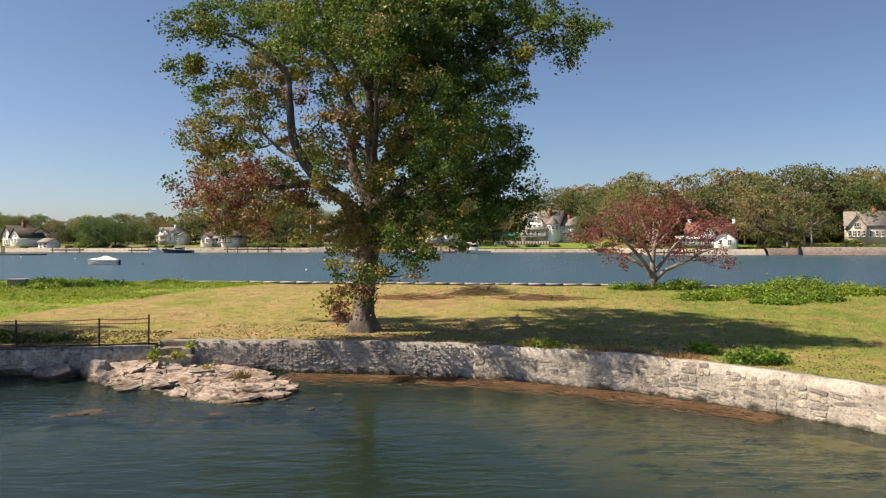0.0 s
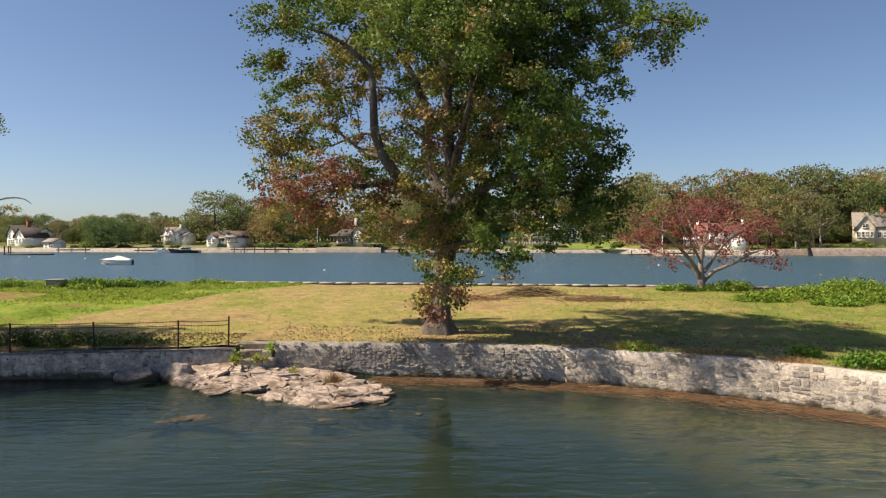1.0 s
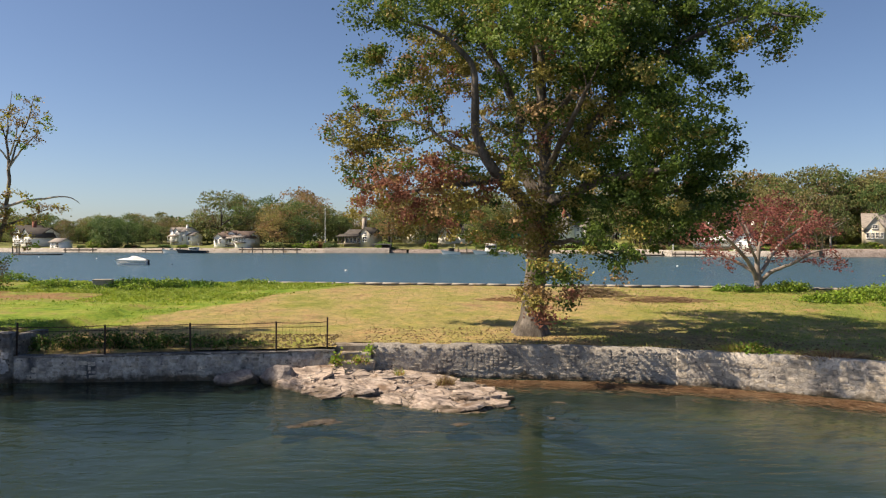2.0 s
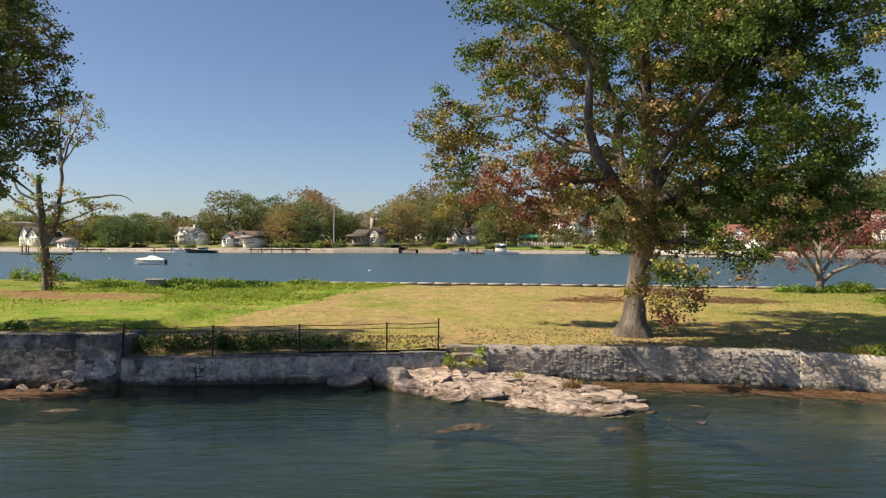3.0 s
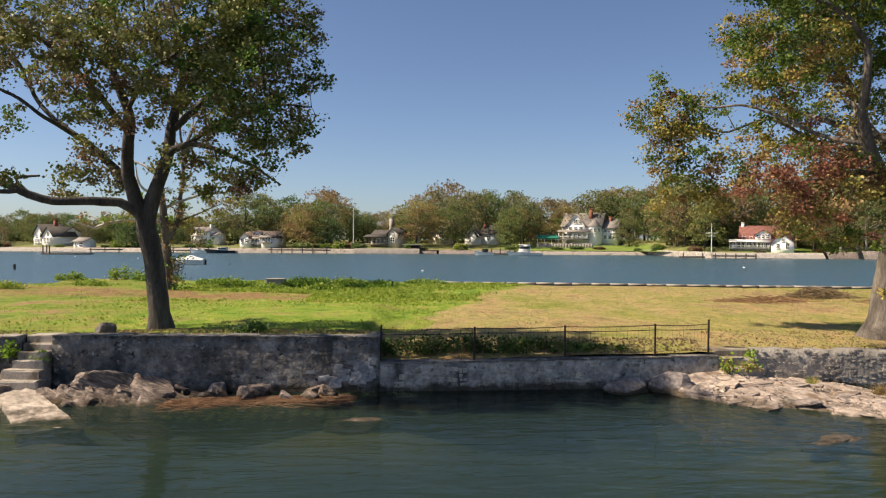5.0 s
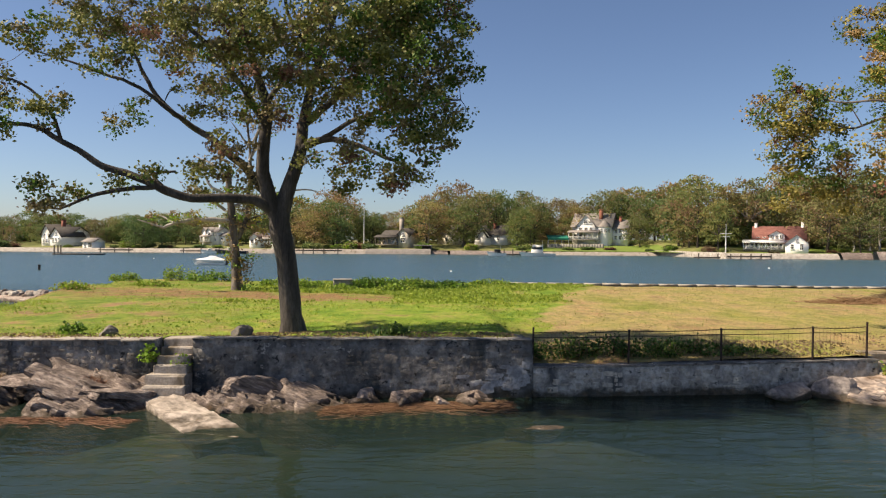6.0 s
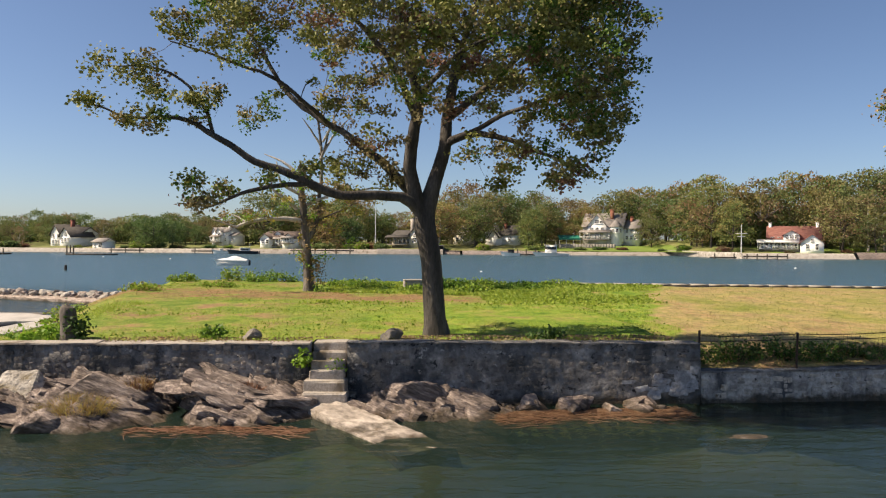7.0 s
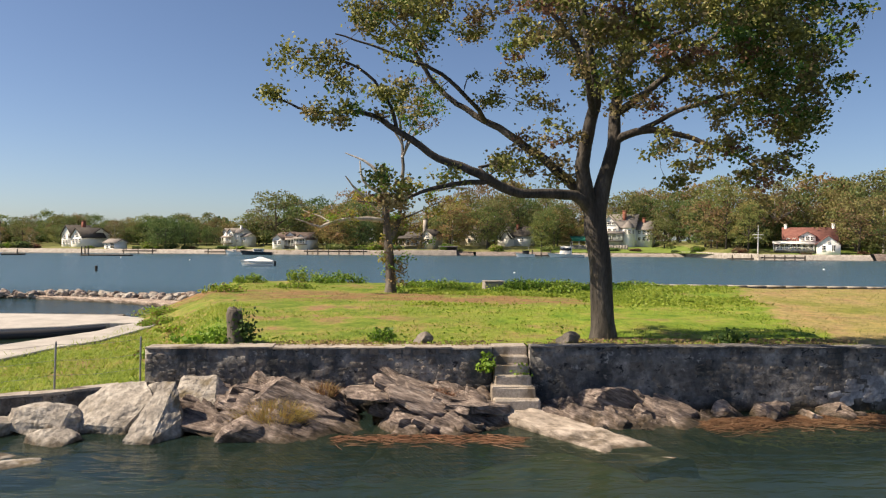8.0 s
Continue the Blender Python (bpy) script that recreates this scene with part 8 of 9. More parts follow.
def launch(at, turn, label, L, mats, wheelhouse, name="motor_boat"):
    """A working launch: hull, cabin, windows, mast."""
    root = thing(name, pose(*at, 0, 0, turn), label, "boat")
    g = Geo()
    hull(g, L, L * 0.34, 0.75, 0, 0.5)
    part("hull", g.mesh("hull", [M[mats[0]]], True), root)
    x0, x1, hh = wheelhouse
    g = Geo()
    blob_box(g, x0, x1, -L * 0.11, L * 0.11, 0.7, 0.7 + hh, 0, 0.12, 0.08)
    part("cabin", g.mesh("cabin", [M[mats[1]]]), root)
    g = Geo()
    blob_box(g, x0 + 0.18, x1 - 0.2, -L * 0.112, L * 0.112, 0.7 + hh * 0.5, 0.7 + hh * 0.82, 0, 0.03, 0.0)
    part("window_band", g.mesh("window_band", [M["glass"]]), root)
    g = Geo()
    g.add(box_verts(x0 - 0.1, -L * 0.13, 0.72 + hh, x1 + 0.2, L * 0.13, 0.80 + hh), BOXF)
    part("roof", g.mesh("roof", [M[mats[1]]]), root)
    g = Geo()
    tube(g, np.array([(x1, 0, 0.8 + hh, 0.035), (x1 + 0.1, 0, 2.0 + hh, 0.02)]), 6)
    part("mast", g.mesh("mast", [M["white_paint"]]), root)
    return root


launch((8.5, 203.5, 0), 8, "white work launch with a wheelhouse and canopy beside the dock", 9.5, ("hull_white", "white_paint"), (-1.6, 1.3, 2.3))
launch((-2.6, 204.0, 0), 4, "small white launch with a dark cabin and yellow top", 5.0, ("hull_white", "dark_paint"), (-0.8, 0.9, 1.0))
launch((-77.0, 211.0, 0), 3, "dark-hulled motor boat moored before the white house", 8.5, ("navy_paint", "white_paint"), (-1.0, 1.6, 0.9))
launch((-83.5, 211.5, 0), 0, "small white open boat at the dock", 4.5, ("hull_white", "hull_white"), (-0.4, 0.5, 0.6))
launch((-136.0, 183.5, 0), 0, "white motor boat at the floating dock", 7.0, ("hull_white", "white_paint"), (-1.0, 1.0, 1.0))
launch((-126.0, 150.0, 0), 2, "low dark work barge", 9.0, ("navy_paint", "dark_paint"), (-3.0, 3.2, 0.3))

pole = thing("flagpole", pose(-41.0, 225, 1.6), "tall white flagpole on the far quay", "flagpole")
g = Geo()
tube(g, np.array([(0, 0, -0.3, 0.13), (0, 0, 6, 0.10), (0, 0, 11.8, 0.055)]), 8)
part("shaft", g.mesh("shaft", [M["white_paint"]], True), pole)
part("truck", box_mesh("truck", (-0.12, -0.12, 11.8), (0.12, 0.12, 11.98), M["white_paint"], 0.04), pole)
mast = thing("signal_mast", pose(54.4, 188, 1.5), "white signal mast with a crossed yard by the dock", "mast")
g = Geo()
tube(g, np.array([(0, 0, -0.3, 0.13), (0, 0, 4.6, 0.10), (0, 0, 7.4, 0.045)]), 8)
part("shaft", g.mesh("shaft", [M["white_paint"]], True), mast)
for z, L in ((4.9, 1.5), (4.1, 1.0)):
    g = Geo()
    tube(g, np.array([(-L, 0, z, 0.06), (0, 0, z + 0.05, 0.09), (L, 0, z, 0.06)]), 6)
    part("yard", g.mesh("yard", [M["white_paint"]], True), mast)
hut = thing("boat_shed", pose(-22.5, 221.5, 0), "dark open boat shed with a flat grey roof", "shed")
part("roof", box_mesh("roof", (-3.5, -2, 2.5), (2.2, 3, 2.75), M["roof_grey"], 0.05), hut)
part("wall", box_mesh("wall", (-0.8, 0.5, -1), (2.0, 3, 2.5), M["wood_dark"], 0.02), hut)
for x in (-3.2, 1.9):
    part("post", box_mesh("post", (-0.09, -0.09, -1), (0.09, 0.09, 2.5), M["wood_grey"], 0.01), hut, "", pose(x, -1.7, 0))
# low concrete block on the lawn
blk = thing("concrete_block", pose(-27.3, 46.6, 1.36, 0, 0, 8), "weathered pale concrete block standing in the weeds", "block")
part("body", box_mesh("body", (-0.55, -0.35, -0.1), (0.55, 0.35, 0.50), M["cap_stone"], 0.04), blk)
part("slab", box_mesh("slab", (-0.57, -0.37, 0.50), (0.56, 0.37, 0.56), M["cap_stone"], 0.02), blk)

# ---- weeds, bushes, litter ----
def ground_at(x, y):
    return float(ground_z(np.array([x]), np.array([y]))[0])


def mound(name, at, size, mats, mix, n, leaf, label, category="bush", group="weedy bushes", stems=True):
    """A low mass of leaves over short stems."""
    x, y = at
    root = thing(name, pose(x, y, ground_at(x, y) - 0.03), label, category, group)
    g = Geo()
    tips = []
    for k in range(max(6, n // 40)):
        a, r = rng.uniform(0, 6.28), math.sqrt(rng.uniform(0, 1))
        q = np.array([size[0] * r * math.cos(a), size[1] * r * math.sin(a), size[2] * rng.uniform(0.45, 1.0) * (1 - 0.75 * r * r)])
        tips.append(q)
        if stems:
            tube(g, np.array([(q[0] * 0.7, q[1] * 0.7, 0, 0.012), (q[0] * 0.9, q[1] * 0.9, q[2] * 0.6, 0.008), (*q, 0.004)]), 4)
    if stems:
        tagged(part("stem", g.mesh("stem", [M["twig"]]), root), kind="stuff")
    g = Geo()
    t = np.array(tips)
    c = np.repeat(t, max(1, n // len(t)), axis=0)
    c = c + rng.normal(size=c.shape) * np.array([max(0.09, size[0] * 0.14), max(0.09, size[1] * 0.14), size[2] * 0.22])
    c[:, 2] = np.abs(c[:, 2])
    pick = rng.choice(len(mats), size=len(c), p=np.array(mix) / sum(mix))
    for mi in range(len(mats)):
        leaves(g, c[pick == mi], leaf, mi, 0.0, 0.7, 0.3)
    part("foliage", g.mesh("foliage", mats), root)
    return root


LL, LG, LO, LB = M["leaf_lush"], M["leaf_green"], M["leaf_olive"], M["leaf_brown"]
# dark weeds near the concrete block and along the back edge
for bx, by, sx, sy, sz, n in ((-25.4, 46.6, 1.6, 1.0, 0.55, 2600), (-23.4, 47.2, 1.5, 1.0, 0.5, 2200), (-29.8, 46.6, 1.3, 0.8, 0.45, 1500), (-21.0, 46.4, 1.3, 0.9, 0.4, 1500), (-36.5, 52.6, 1.6, 0.7, 0.6, 1200), (-39.0, 53.2, 1.2, 0.7, 0.8, 900), (-42.2, 52.4, 1.0, 0.6, 0.5, 700), (-24.0, 43.6, 1.0, 0.7, 0.4, 1200), (-18.4, 49.2, 1.4, 0.7, 0.4, 1200), (-31.2, 47.6, 1.2, 0.8, 0.45, 1200), (-27.2, 44.6, 0.9, 0.6, 0.3, 900)):
    mound("bush", (bx, by), (sx, sy, sz), [LG, M["grass"], LL], (3, 3, 4), n, 0.13, "bright green leafy weeds at the back of the lawn")
# green bushes east of the red tree
for bx, by, sx, sy, sz, n in ((14.2, 38.6, 1.7, 0.9, 0.45, 2200), (17.0, 40.0, 2.0, 1.2, 0.6, 3400), (20.0, 41.2, 2.2, 1.3, 0.85, 4400), (23.0, 41.0, 1.8, 1.0, 0.6, 2600), (14.6, 44.6, 1.6, 0.8, 0.55, 1800), (11.6, 44.8, 1.2, 0.7, 0.4, 1000), (17.0, 36.6, 1.4, 0.8, 0.4, 1600), (19.4, 37.6, 1.5, 0.9, 0.5, 1800)):
    mound("bush", (bx, by), (sx, sy, sz), [LL, M["grass"], LG], (4, 3, 2), n, 0.13, "bright green leafy bush on the lawn")
for bx, bh, bn in ((-19.1, 0.42, 900), (-18.2, 0.5, 1000), (-17.2, 0.46, 900), (-16.2, 0.5, 1000), (-15.2, 0.42, 900), (-14.2, 0.34, 700), (-13.2, 0.22, 420)):
    mound("bush", (bx, 25.0 + 0.04 * (bx + 19)), (0.8, 0.42, bh), [LG, M["leaf_dark"], LB], (4, 4, 1.2), bn, 0.09, "dark green weeds on the bank behind the fence")
for bx, by, sx, sy, sz, n in ((-42.0, 36.6, 0.9, 0.5, 0.3, 700), (-43.6, 40.6, 1.0, 0.6, 0.35, 800), (-41.6, 44.0, 1.0, 0.6, 0.4, 900), (-40.2, 33.0, 0.8, 0.5, 0.25, 600), (-39.6, 28.6, 0.7, 0.5, 0.22, 500), (-38.4, 47.4, 1.1, 0.6, 0.35, 800)):
    mound("bush", (bx, by), (sx, sy, sz), [LL, M["grass"], LB], (3, 4, 1), n, 0.11, "low green and yellow weeds on the shore by the slip")
mound("bush", (8.9, 20.6), (0.85, 0.5, 0.42), [LL, LG], (3, 3), 1500, 0.10, "small bright green bush by the wall")
mound("bush", (8.0, 22.3), (0.5, 0.4, 0.3), [LL, LL, LG], (3, 3, 1), 600, 0.10, "small green weeds on the wall top")
mound("bush", (3.4, 23.3), (0.6, 0.4, 0.3), [LL, LG, LO], (3, 3, 2), 600, 0.10, "small weeds by the wall")
mound("bush", (-23.4, 24.7), (0.45, 0.35, 0.3), [LG, M["leaf_dark"]], (3, 3), 500, 0.11, "dark low weed on the wall top")
mound("bush", (-32.3, 24.8), (0.3, 0.3, 0.35), [LG, LL], (3, 3), 350, 0.11, "small green weed by a dark stone")
mound("bush", (-29.75, 23.55), (0.16, 0.12, 0.35), [LL], (1,), 160, 0.11, "bright green weed growing beside the steps").location.z = 0.95
mound("bush", (-28.95, 23.6), (0.10, 0.08, 0.2), [LL], (1,), 60, 0.09, "bright green weed on a step").location.z = 0.9
mound("bush", (-9.55, 24.15), (0.2, 0.15, 0.4), [LL, LO], (2, 2), 140, 0.10, "weed growing on the steps").location.z = 0.5
mound("bush", (-8.95, 24.25), (0.3, 0.15, 0.25), [LL, LO, LB], (2, 2, 2), 200, 0.09, "weed growing on the steps").location.z = 0.5
mound("bush", (-8.7, 24.8), (0.12, 0.12, 0.3), [LL], (1,), 90, 0.09, "weed growing on the steps").location.z = 0.75


def tussock(at, size, n, mats, label):
    """A clump of long fine grass blades, arching outward."""
    root = thing("grass_clump", pose(*at), label, "grass clump", "grass clumps")
    g = Geo()
    a, r = rng.uniform(0, 6.28, n), np.sqrt(rng.uniform(0, 1, n))
    x, y = size[0] * r * np.cos(a), size[1] * r * np.sin(a)
    h = size[2] * rng.uniform(0.5, 1.1, n) * (1 - 0.45 * r * r)
    ox, oy = x * 0.5 + rng.normal(size=n) * 0.1, y * 0.5 + rng.normal(size=n) * 0.1
    w = 0.007
    t = rng.uniform(0, 6.28, n)
    dx, dy = np.cos(t) * w, np.sin(t) * w
    z0 = np.zeros(n)
    v = np.stack([np.column_stack([x - dx, y - dy, z0]), np.column_stack([x + dx, y + dy, z0]), np.column_stack([x + ox * 0.5 + dx * 0.7, y + oy * 0.5 + dy * 0.7, h * 0.7]), np.column_stack([x + ox * 0.5 - dx * 0.7, y + oy * 0.5 - dy * 0.7, h * 0.7]), np.column_stack([x + ox, y + oy, h])], 1).reshape(-1, 3)
    k = np.arange(n) * 5
    mi = rng.integers(0, len(mats), n)
    g.add(v, np.column_stack([k, k + 1, k + 2, k + 3]), mi)
    g.add(np.zeros((0, 3)), np.column_stack([k + 3, k + 2, k + 4]) - len(v), mi)
    tagged(part("grass", g.mesh("grass", mats), root), kind="stuff")


tussock((-34.5, 21.75, 0.1), (0.66, 0.42, 0.62), 3000, [M["straw"], M["straw"], M["grass_dry"]], "tall dry golden grass clump among the rocks")
tussock((-33.6, 22.9, 0.5), (0.3, 0.25, 0.4), 400, [M["straw"], M["weed_red"]], "small rusty grass clump on the rocks")
tussock((-30.9, 22.9, 0.5), (0.35, 0.2, 0.25), 300, [M["weed_red"]], "small rusty weed clump on the rocks")
tussock((-6.2, 22.3, 0.25), (0.25, 0.2, 0.35), 260, [M["weed_red"], M["straw"]], "small rusty weed clump on the pale ledge")
tussock((-7.6, 23.3, 0.35), (0.15, 0.12, 0.25), 90, [M["grass"], M["straw"]], "small green weed on the pale ledge")
tussock((3.0, 23.45, 1.0), (0.7, 0.3, 0.4), 500, [M["straw"], M["grass"]], "dry grass clump along the wall")
tussock((5.2, 22.3, 1.0), (0.9, 0.3, 0.35), 600, [M["weed_red"], M["straw"]], "rusty grass clump along the wall")
tussock((7.0, 21.0, 1.0), (0.6, 0.3, 0.3), 400, [M["weed_red"], M["straw"]], "rusty grass clump along the wall")
# stump overgrown with ivy at the wall end
stump = thing("tree_stump", pose(-36.0, 24.5, ground_at(-36.0, 24.5) - 0.05), "broken tree stump overgrown with ivy", "stump")
g = Geo()
tube(g, smooth_path([(0, 0, -0.1, 0.26), (0, 0, 0.3, 0.21), (-0.03, 0, 0.80, 0.20), (-0.02, 0, 0.92, 0.14), (0, 0, 0.95, 0.01)], 0.1), 12)
part("trunk", g.mesh("trunk", [M["bark_oak"]], True), stump)
g = Geo()
c = rng.normal(size=(420, 3)) * np.array([0.16, 0.16, 0.25]) + np.array([0.2, -0.05, 0.3])
leaves(g, c, 0.11, 0, 0.2, 0.75)
c = rng.normal(size=(380, 3)) * np.array([0.42, 0.2, 0.10]) + np.array([-0.8, 0.1, 0.12])
leaves(g, c, 0.12, 1, 0.0, 0.75)
c = rng.normal(size=(120, 3)) * np.array([0.2, 0.15, 0.12]) + np.array([-0.5, 0.3, 0.3])
leaves(g, c, 0.12, 1, 0.0, 0.75)
part("ivy", g.mesh("ivy", [M["leaf_dark"], LL]), stump)

# brush piles of cut branches
def brush_pile(x, y, sx, sy, sz, n):
    root = thing("brush_pile", pose(x, y, ground_at(x, y)), "low pile of dead brown branches on the lawn", "brush pile")
    g = Geo()
    for k in range(n):
        c = rng.normal(size=2) * np.array([sx, sy]) * 0.5
        z = sz * max(0.05, 1 - (c[0] / sx) ** 2 - (c[1] / sy) ** 2) * rng.uniform(0.2, 1)
        a, L = rng.uniform(0, 6.28), rng.uniform(0.25, 0.7)
        d = np.array([math.cos(a), math.sin(a) * 0.7, rng.uniform(-0.25, 0.3)]) * L
        p = np.array([*c, z])
        q = np.vstack([p - d, p + rng.normal(size=3) * 0.05, p + d])
        q[:, 2] = np.maximum(q[:, 2], 0.01)
        tube(g, np.column_stack([q, [0.016, 0.012, 0.006]]), 3)
    tagged(part("branching", g.mesh("branching", [M["litter"]]), root), kind="stuff")


brush_pile(2.2, 41.0, 1.9, 0.9, 0.55, 420)
brush_pile(-1.5, 39.0, 2.2, 0.8, 0.2, 320)
brush_pile(5.2, 38.6, 2.0, 0.9, 0.18, 300)


# grass, litter and weed as loose cover
def scatter_grass(name, count, region, mat, h, label, width=0.02, zones=None):
    g = Geo()
    x = rng.uniform(region[0], region[1], count)
    y = rng.uniform(region[2], region[3], count)
    ok = inside(outline, x, y) > 0.1
    if zones is not None:
        ok &= zones(x, y)
    x, y = x[ok], y[ok]
    n = len(x)
    z = ground_z(x, y) + ground_relief(x, y) - 0.01
    k = 3
    X, Y, Z = np.repeat(x, k), np.repeat(y, k), np.repeat(z, k)
    a = rng.uniform(0, 6.28, n * k)
    H = h * rng.uniform(0.4, 1.3, n * k) * np.repeat(rng.uniform(0.6, 1.4, n), k)
    lean = rng.uniform(0.5, 1.7, n * k) * H
    X, Y = X + rng.normal(size=n * k) * 0.05, Y + rng.normal(size=n * k) * 0.05
    dx, dy = np.cos(a), np.sin(a)
    b0 = np.column_stack([X - dy * width, Y + dx * width, Z])
    b1 = np.column_stack([X + dy * width, Y - dx * width, Z])
    tp = np.column_stack([X + dx * lean, Y + dy * lean, Z + H])
    g.add(np.stack([b0, b1, tp], 1).reshape(-1, 3), np.arange(3 * n * k).reshape(-1, 3))
    tagged(part(name, g.mesh(name, [mat])), label, "grass", "", "stuff")


lush_zone = lambda x, y: x < -18.2 + 0.31 * (y - 30.7) + 1.2 * np.sin(y * 0.9) * 0.5
clumpy = lambda x, y: np.sin(x * 0.55 + 1.7 * np.sin(y * 0.35)) + np.sin(y * 0.8 + 1.3 * np.sin(x * 0.3)) + rng.normal(size=len(x)) * 0.55 - 1.3 * np.exp(-((y - 39.0 + 0.15 * (x + 30)) / 2.2) ** 2) * (x < -24)
in_band = lambda x, y: (x < -24) & (np.abs(y - 40.5 + 0.25 * (x + 30)) < 2.4)
scatter_grass("lush_grass", 26000, (-45, -12, 24, 52), M["grass"], 0.06, "lush green grass and weeds", 0.014, lambda x, y: lush_zone(x, y) & (clumpy(x, y) > -0.6) & ~in_band(x, y))
scatter_grass("tall_weeds", 12000, (-31, -12, 38, 51), M["grass"], 0.15, "tall yellow-green weeds at the back of the lawn", 0.022, lambda x, y: lush_zone(x, y) & (clumpy(x, y) > -0.3) & ~in_band(x, y))
scatter_grass("brown_grass", 5000, (-45, -22, 28, 46), M["straw"], 0.06, "dry brown tufts among the green", 0.014, in_band)


def ground_leaves(name, count, box, zone, height, size, mats, label):
    """Low broad-leaved weeds, in patches."""
    g = Geo()
    x, y = rng.uniform(box[0], box[1], count), rng.uniform(box[2], box[3], count)
    ok = (inside(outline, x, y) > 0.2) & zone(x, y)
    x, y = x[ok], y[ok]
    z = ground_z(x, y) + ground_relief(x, y) + height * rng.uniform(0.1, 1.0, len(x)) * (0.5 + 0.5 * np.sin(x * 1.7 + np.sin(y * 2.1)) ** 2)
    pick = rng.integers(0, len(mats), len(x))
    p = np.column_stack([x, y, z])
    for mi in range(len(mats)):
        leaves(g, p[pick == mi], size, mi, 0.0, 0.75, 0.8)
    tagged(part(name, g.mesh(name, mats)), label, "weeds", "", "stuff")


ground_leaves("broad_weeds", 34000, (-32, -12, 36, 52), lambda x, y: lush_zone(x, y) & (clumpy(x, y) > -0.2) & ~in_band(x, y), 0.15, 0.13, [M["grass"], M["grass"]], "broad-leaved yellow-green weeds at the back of the lawn")
ground_leaves("low_weeds", 9000, (-45, -14, 24, 50), lambda x, y: lush_zone(x, y) & (clumpy(x, y) > 0.5) & ~in_band(x, y), 0.08, 0.09, [M["grass"]], "low green weeds in the grass")
scatter_grass("shore_grass", 5000, (-45, -38, 19, 36), M["grass"], 0.14, "long green grass above the slip wall", 0.014)
scatter_grass("dry_grass", 30000, (-20, 30, 17, 50), M["grass_dry"], 0.05, "short dry mown grass", 0.012, lambda x, y: ~lush_zone(x, y))
scatter_grass("east_grass", 22000, (3, 32, 8, 46), M["grass"], 0.07, "greener tufts in the mown grass", 0.014)
scatter_grass("wall_grass", 5000, (-37, 12, 17, 25.5), M["grass_dry"], 0.16, "tufts of longer grass along the wall top", 0.012, lambda x, y: inside(outline, x, y) < 0.55)


def litter(name, count, box, label, mat, size=0.065):
    g = Geo()
    x, y = rng.uniform(box[0], box[1], count), rng.uniform(box[2], box[3], count)
    ok = inside(outline, x, y) > 0.05
    x, y = x[ok], y[ok]
    z = ground_z(x, y) + ground_relief(x, y) + 0.02
    leaves(g, np.column_stack([x, y, z]), size, 0, 0, 0.6, 0.85)
    tagged(part(name, g.mesh(name, [mat])), label, "leaf litter", "", "stuff")


litter("fallen_leaves", 5200, (-9, 6, 22, 29), "fallen brown oak leaves under the tree", M["litter"])
litter("fallen_leaves", 1500, (-14.5, -9.8, 24.2, 26.6), "fallen brown leaves on the shaded terrace behind the fence", M["litter"], 0.09)
litter("fallen_leaves", 1500, (-37, -28, 23.7, 24.8), "fallen brown leaves along the western wall top", M["litter"])
litter("fallen_leaves", 3400, (-28, -20, 23.8, 25.4), "fallen brown leaves along the wall top", M["litter"])
litter("fallen_leaves", 2200, (0, 12, 17, 25), "fallen reddish leaves along the wall", M["weed_red"])


# seaweed floating and lying along the wall foot
def seaweed(name, line, spread_out, count, mat, label, z=(0.0, 0.05), L=(0.15, 0.5), r=0.009, drift=0.5):
    g = Geo()
    p = smooth_path([(x, y, 0, 0) for x, y in line], 0.3)[:, :2]
    for k in range(count):
        i = rng.integers(len(p) - 1)
        t = p[i + 1] - p[i]
        t /= np.linalg.norm(t)
        nrm = np.array([t[1], -t[0]])
        c = p[i] + nrm * abs(rng.normal()) * spread_out
        a = math.atan2(t[1], t[0]) + rng.normal() * drift
        d = np.array([math.cos(a), math.sin(a)]) * rng.uniform(*L)
        zz = rng.uniform(*z)
        b = rng.normal(size=2) * 0.06
        tube(g, np.array([(*(c - d), zz, r), (*(c + b), zz + 0.01, r * 1.2), (*(c + d), zz, r * 0.5)]), 3)
    tagged(part(name, g.mesh(name, [mat])), label, "seaweed", "", "stuff")


seaweed("seaweed", [(-5.0, 24.3), (-3.0, 24.1), (-0.5, 23.7), (2.4, 22.8), (5.2, 21.4), (7.2, 19.9), (8.8, 18.4)], 0.6, 4600, M["weed_red"], "rust-brown seaweed floating along the pale wall", (-0.05, 0.03), (0.1, 0.38), 0.006)
seaweed("seaweed", [(3.0, 21.4), (6.5, 18.8), (8.5, 16.3), (9.8, 14.0)], 1.3, 900, M["weed_green"], "yellow-green eelgrass drifting under the surface", (-0.16, -0.03), (0.05, 0.18), 0.006, 1.3)
seaweed("seaweed", [(-25.0, 22.6), (-23.0, 23.0), (-20.2, 23.2)], 0.5, 2000, M["weed_red"], "rust-brown seaweed at the wall foot", (-0.05, 0.03), (0.1, 0.35), 0.006)
seaweed("seaweed", [(-24.6, 22.0), (-22.0, 22.0), (-19.8, 22.2)], 0.6, 500, M["weed_green"], "yellow-green eelgrass drifting near the wall", (-0.16, -0.02), (0.05, 0.18), 0.006, 1.3)
seaweed("seaweed", [(-33.0, 21.3), (-30.5, 21.4), (-29.0, 21.2)], 0.3, 500, M["weed_red"], "brown seaweed among the rocks", (-0.05, 0.03), (0.08, 0.3), 0.006)

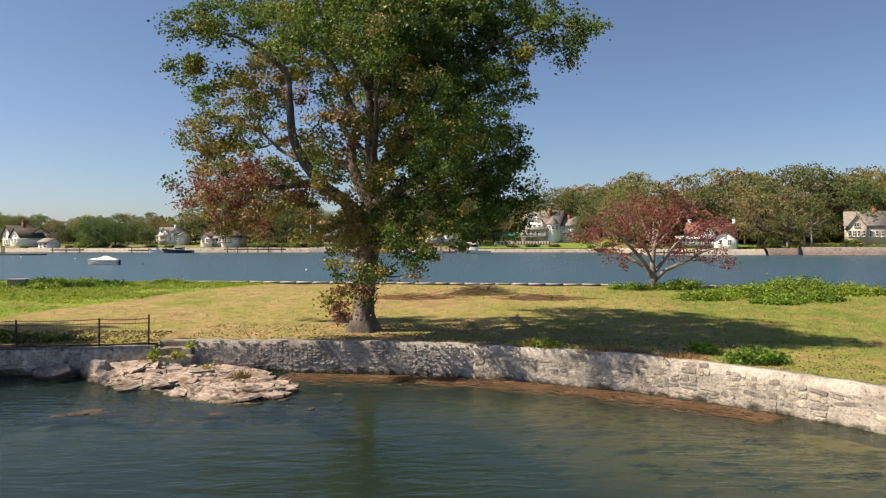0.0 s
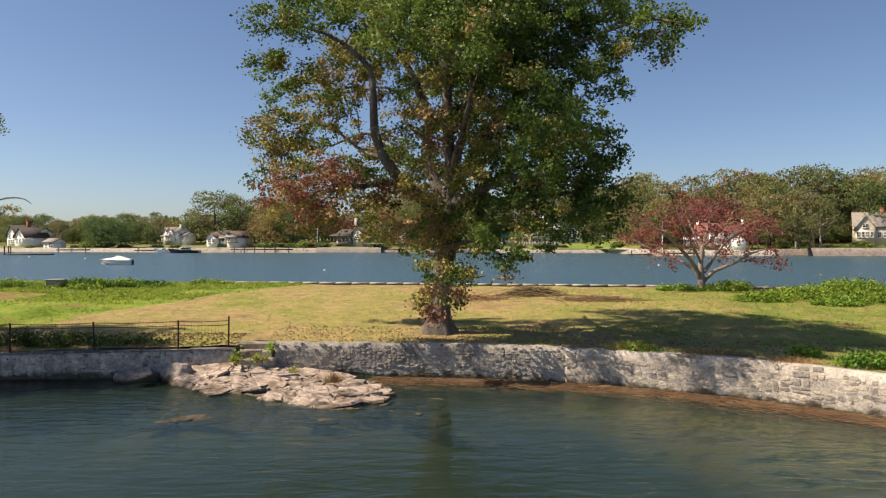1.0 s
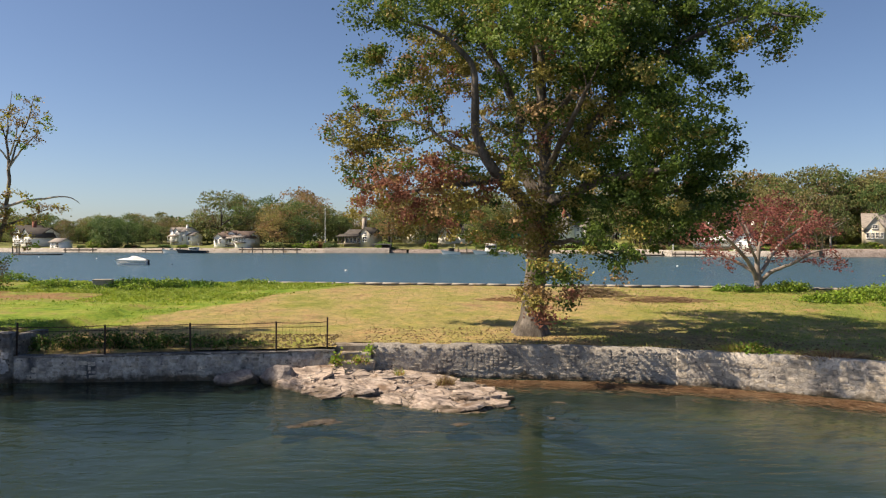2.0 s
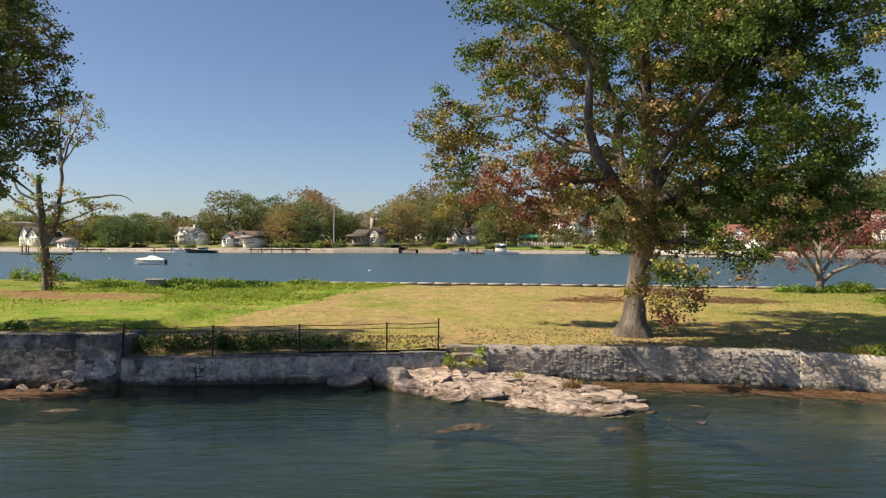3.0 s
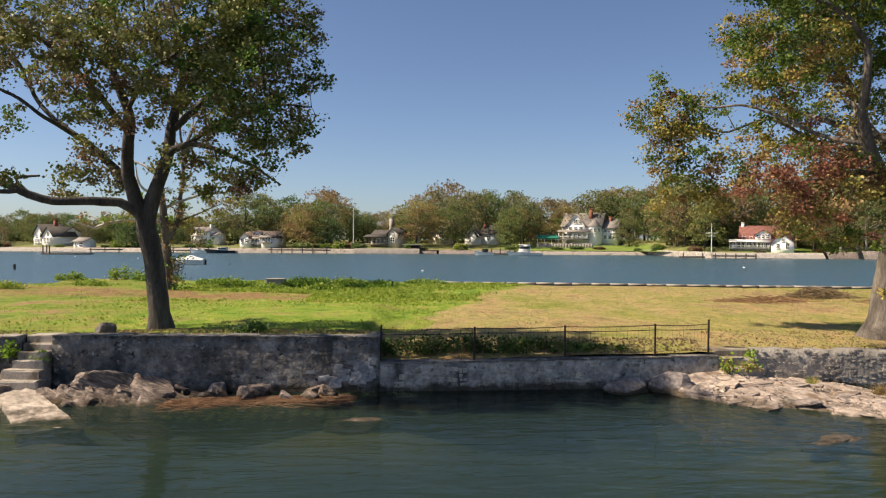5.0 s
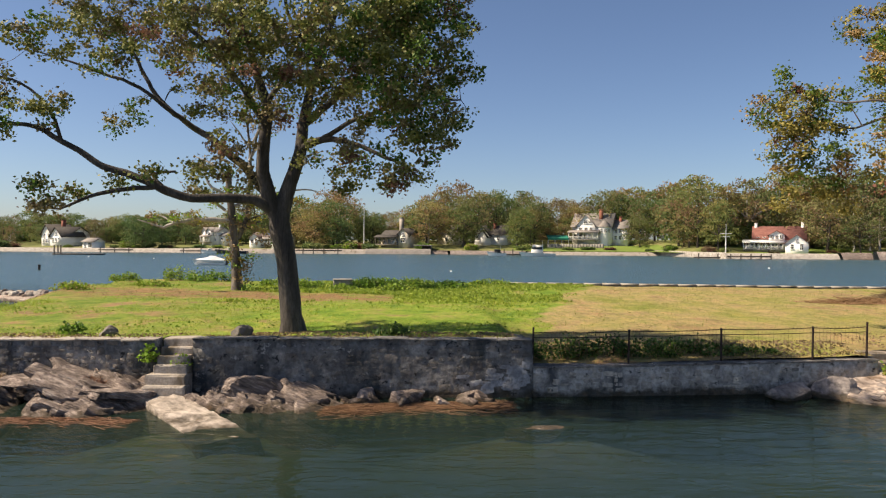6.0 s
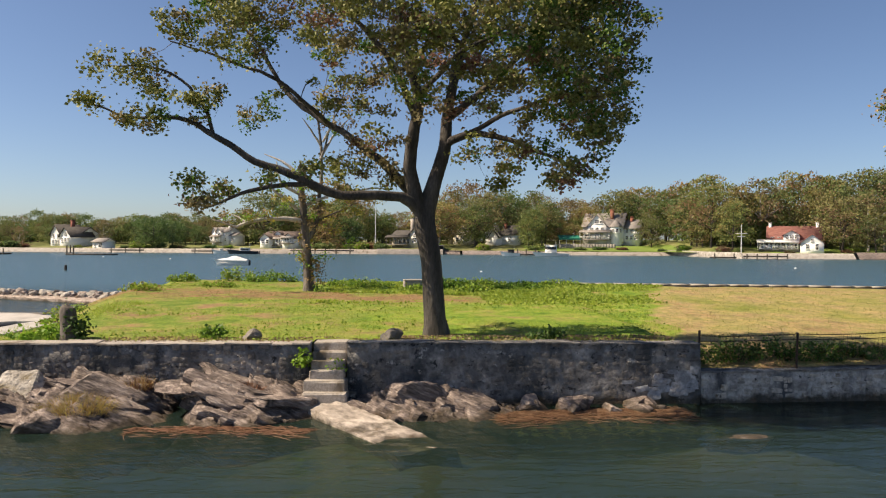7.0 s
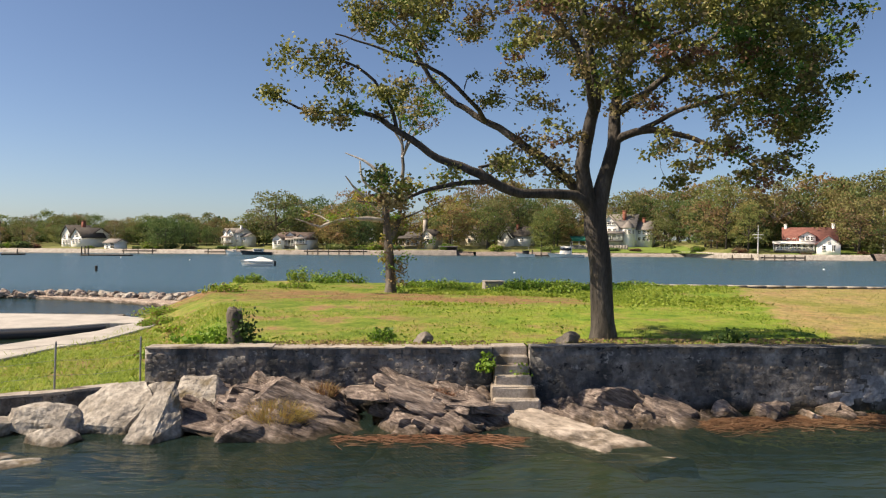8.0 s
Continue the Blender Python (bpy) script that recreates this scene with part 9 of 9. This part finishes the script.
# ---- walls, with their stones ----
wall("wall_west", WALL_WEST, 1.52, -0.9, 0.42, M["mortar_grey"], "stone_grey", "dark weathered rubble sea wall with a pale capping", proud=0.011, gaps=0.35, cap="cap_stone", cap_h=0.04, course=(0.12, 0.32), width=(0.2, 0.6))
wall("wall_middle", WALL_MID, 1.55, -0.9, 0.42, M["mortar_grey"], "stone_grey", "dark weathered rubble sea wall beside the stone steps", proud=0.006, gaps=0.55, cap="mortar_grey", cap_h=0.03, course=(0.14, 0.36), width=(0.25, 0.7))
wall("wall_return", [(-19.66, 23.74), (-19.66, 24.8), (-19.66, 25.9)], 1.44, 0.2, 0.4, M["mortar_grey"], "stone_grey", "short return of the dark sea wall beside the terrace", proud=0.008, gaps=0.45, cap=None, course=(0.14, 0.36), width=(0.25, 0.7))
wall("wall_low", WALL_LOW, lambda x: 0.80 + 0.012 * (x + 19.6), -0.9, 0.4, M["mortar_low"], "stone_low", "low dark rubble sea wall below the iron fence", proud=0.012, gaps=0.42, course=(0.12, 0.32), width=(0.2, 0.6), cap="mortar_grey", cap_h=0.05)
east_top = lambda x: np.interp(x, [-9, 0, 6, 11, 18], [1.07, 1.08, 1.09, 1.06, 1.04])
wall("wall_east", WALL_EAST, east_top, -0.9, 0.42, M["mortar_mid"], "stone_mid", "grey knobbly mortared rubble sea wall below the big oak", proud=0.011, gaps=0.35, cap=None, width=(0.14, 0.5), course=(0.06, 0.18))
wall("wall_curve", WALL_CURVE, east_top, -0.9, 0.42, M["mortar_pale"], "stone_pale", "pale mortared rubble sea wall curving along the lawn", proud=0.006, gaps=0.16, reach=(-9, 12.5), cap=None, width=(0.3, 0.95), course=(0.16, 0.42))
wall("wall_slip", WALL_SLIP, 0.56, -0.6, 0.3, M["mortar_grey"], "stone_grey", "low stone wall by the slip", proud=0.02, gaps=0.3, cap="cap_stone", cap_h=0.06)
wall("wall_back", WALL_BACK, 1.42, -1.0, 0.45, M["mortar_pale"], "stone_pale", "far edge of the lawn, pale sea wall coping", reach=(1e9, 2e9), cap=None)
# coping of the back wall
g = Geo()
bp = smooth_path([(x, y, 0, 0) for x, y in WALL_BACK], 1.1)[:, :2]
for k in range(len(bp) - 1):
    a, b = bp[k], bp[k + 1]
    d = (b - a) / np.linalg.norm(b - a)
    q = np.array([-d[1], d[0]])
    z = 1.515 + rng.uniform(-0.004, 0.004)
    e = b - d * 0.003
    v = [(*(a - q * 0.05), z - 0.09), (*(e - q * 0.05), z - 0.09), (*(e + q * 0.5), z - 0.09), (*(a + q * 0.5), z - 0.09)]
    g.add(v + [(x, y, zz + 0.1) for x, y, zz in v], BOXF)
tagged(part("coping", g.mesh("coping", [M["cap_stone"]])), "pale stone coping along the far lawn edge", "coping", "", "structure")

# pale plaster left between the stones at the corner of the dark wall
STONES["plaster"] = stone_meshes(M["plaster"], 8)
corner = bpy.data.objects["wall_middle"]
for k in range(36):
    x, z = -20.4 + rng.normal() * 0.42, 0.58 + rng.normal() * 0.2
    if not -22.0 < x < -19.8 or not 0.1 < z < 1.1 or (abs(x + 20.45) < 0.11 and z < 0.8):
        continue
    part("plaster", STONES["plaster"][k % 8], corner, "flaking bluish white plaster" if k < 2 else "", pose(x, 23.67, z, 0, rng.uniform(-12, 12), 0) @ Matrix.Diagonal((rng.uniform(0.2, 0.5), 0.003 + 0.0004 * k, rng.uniform(0.1, 0.28), 1)))
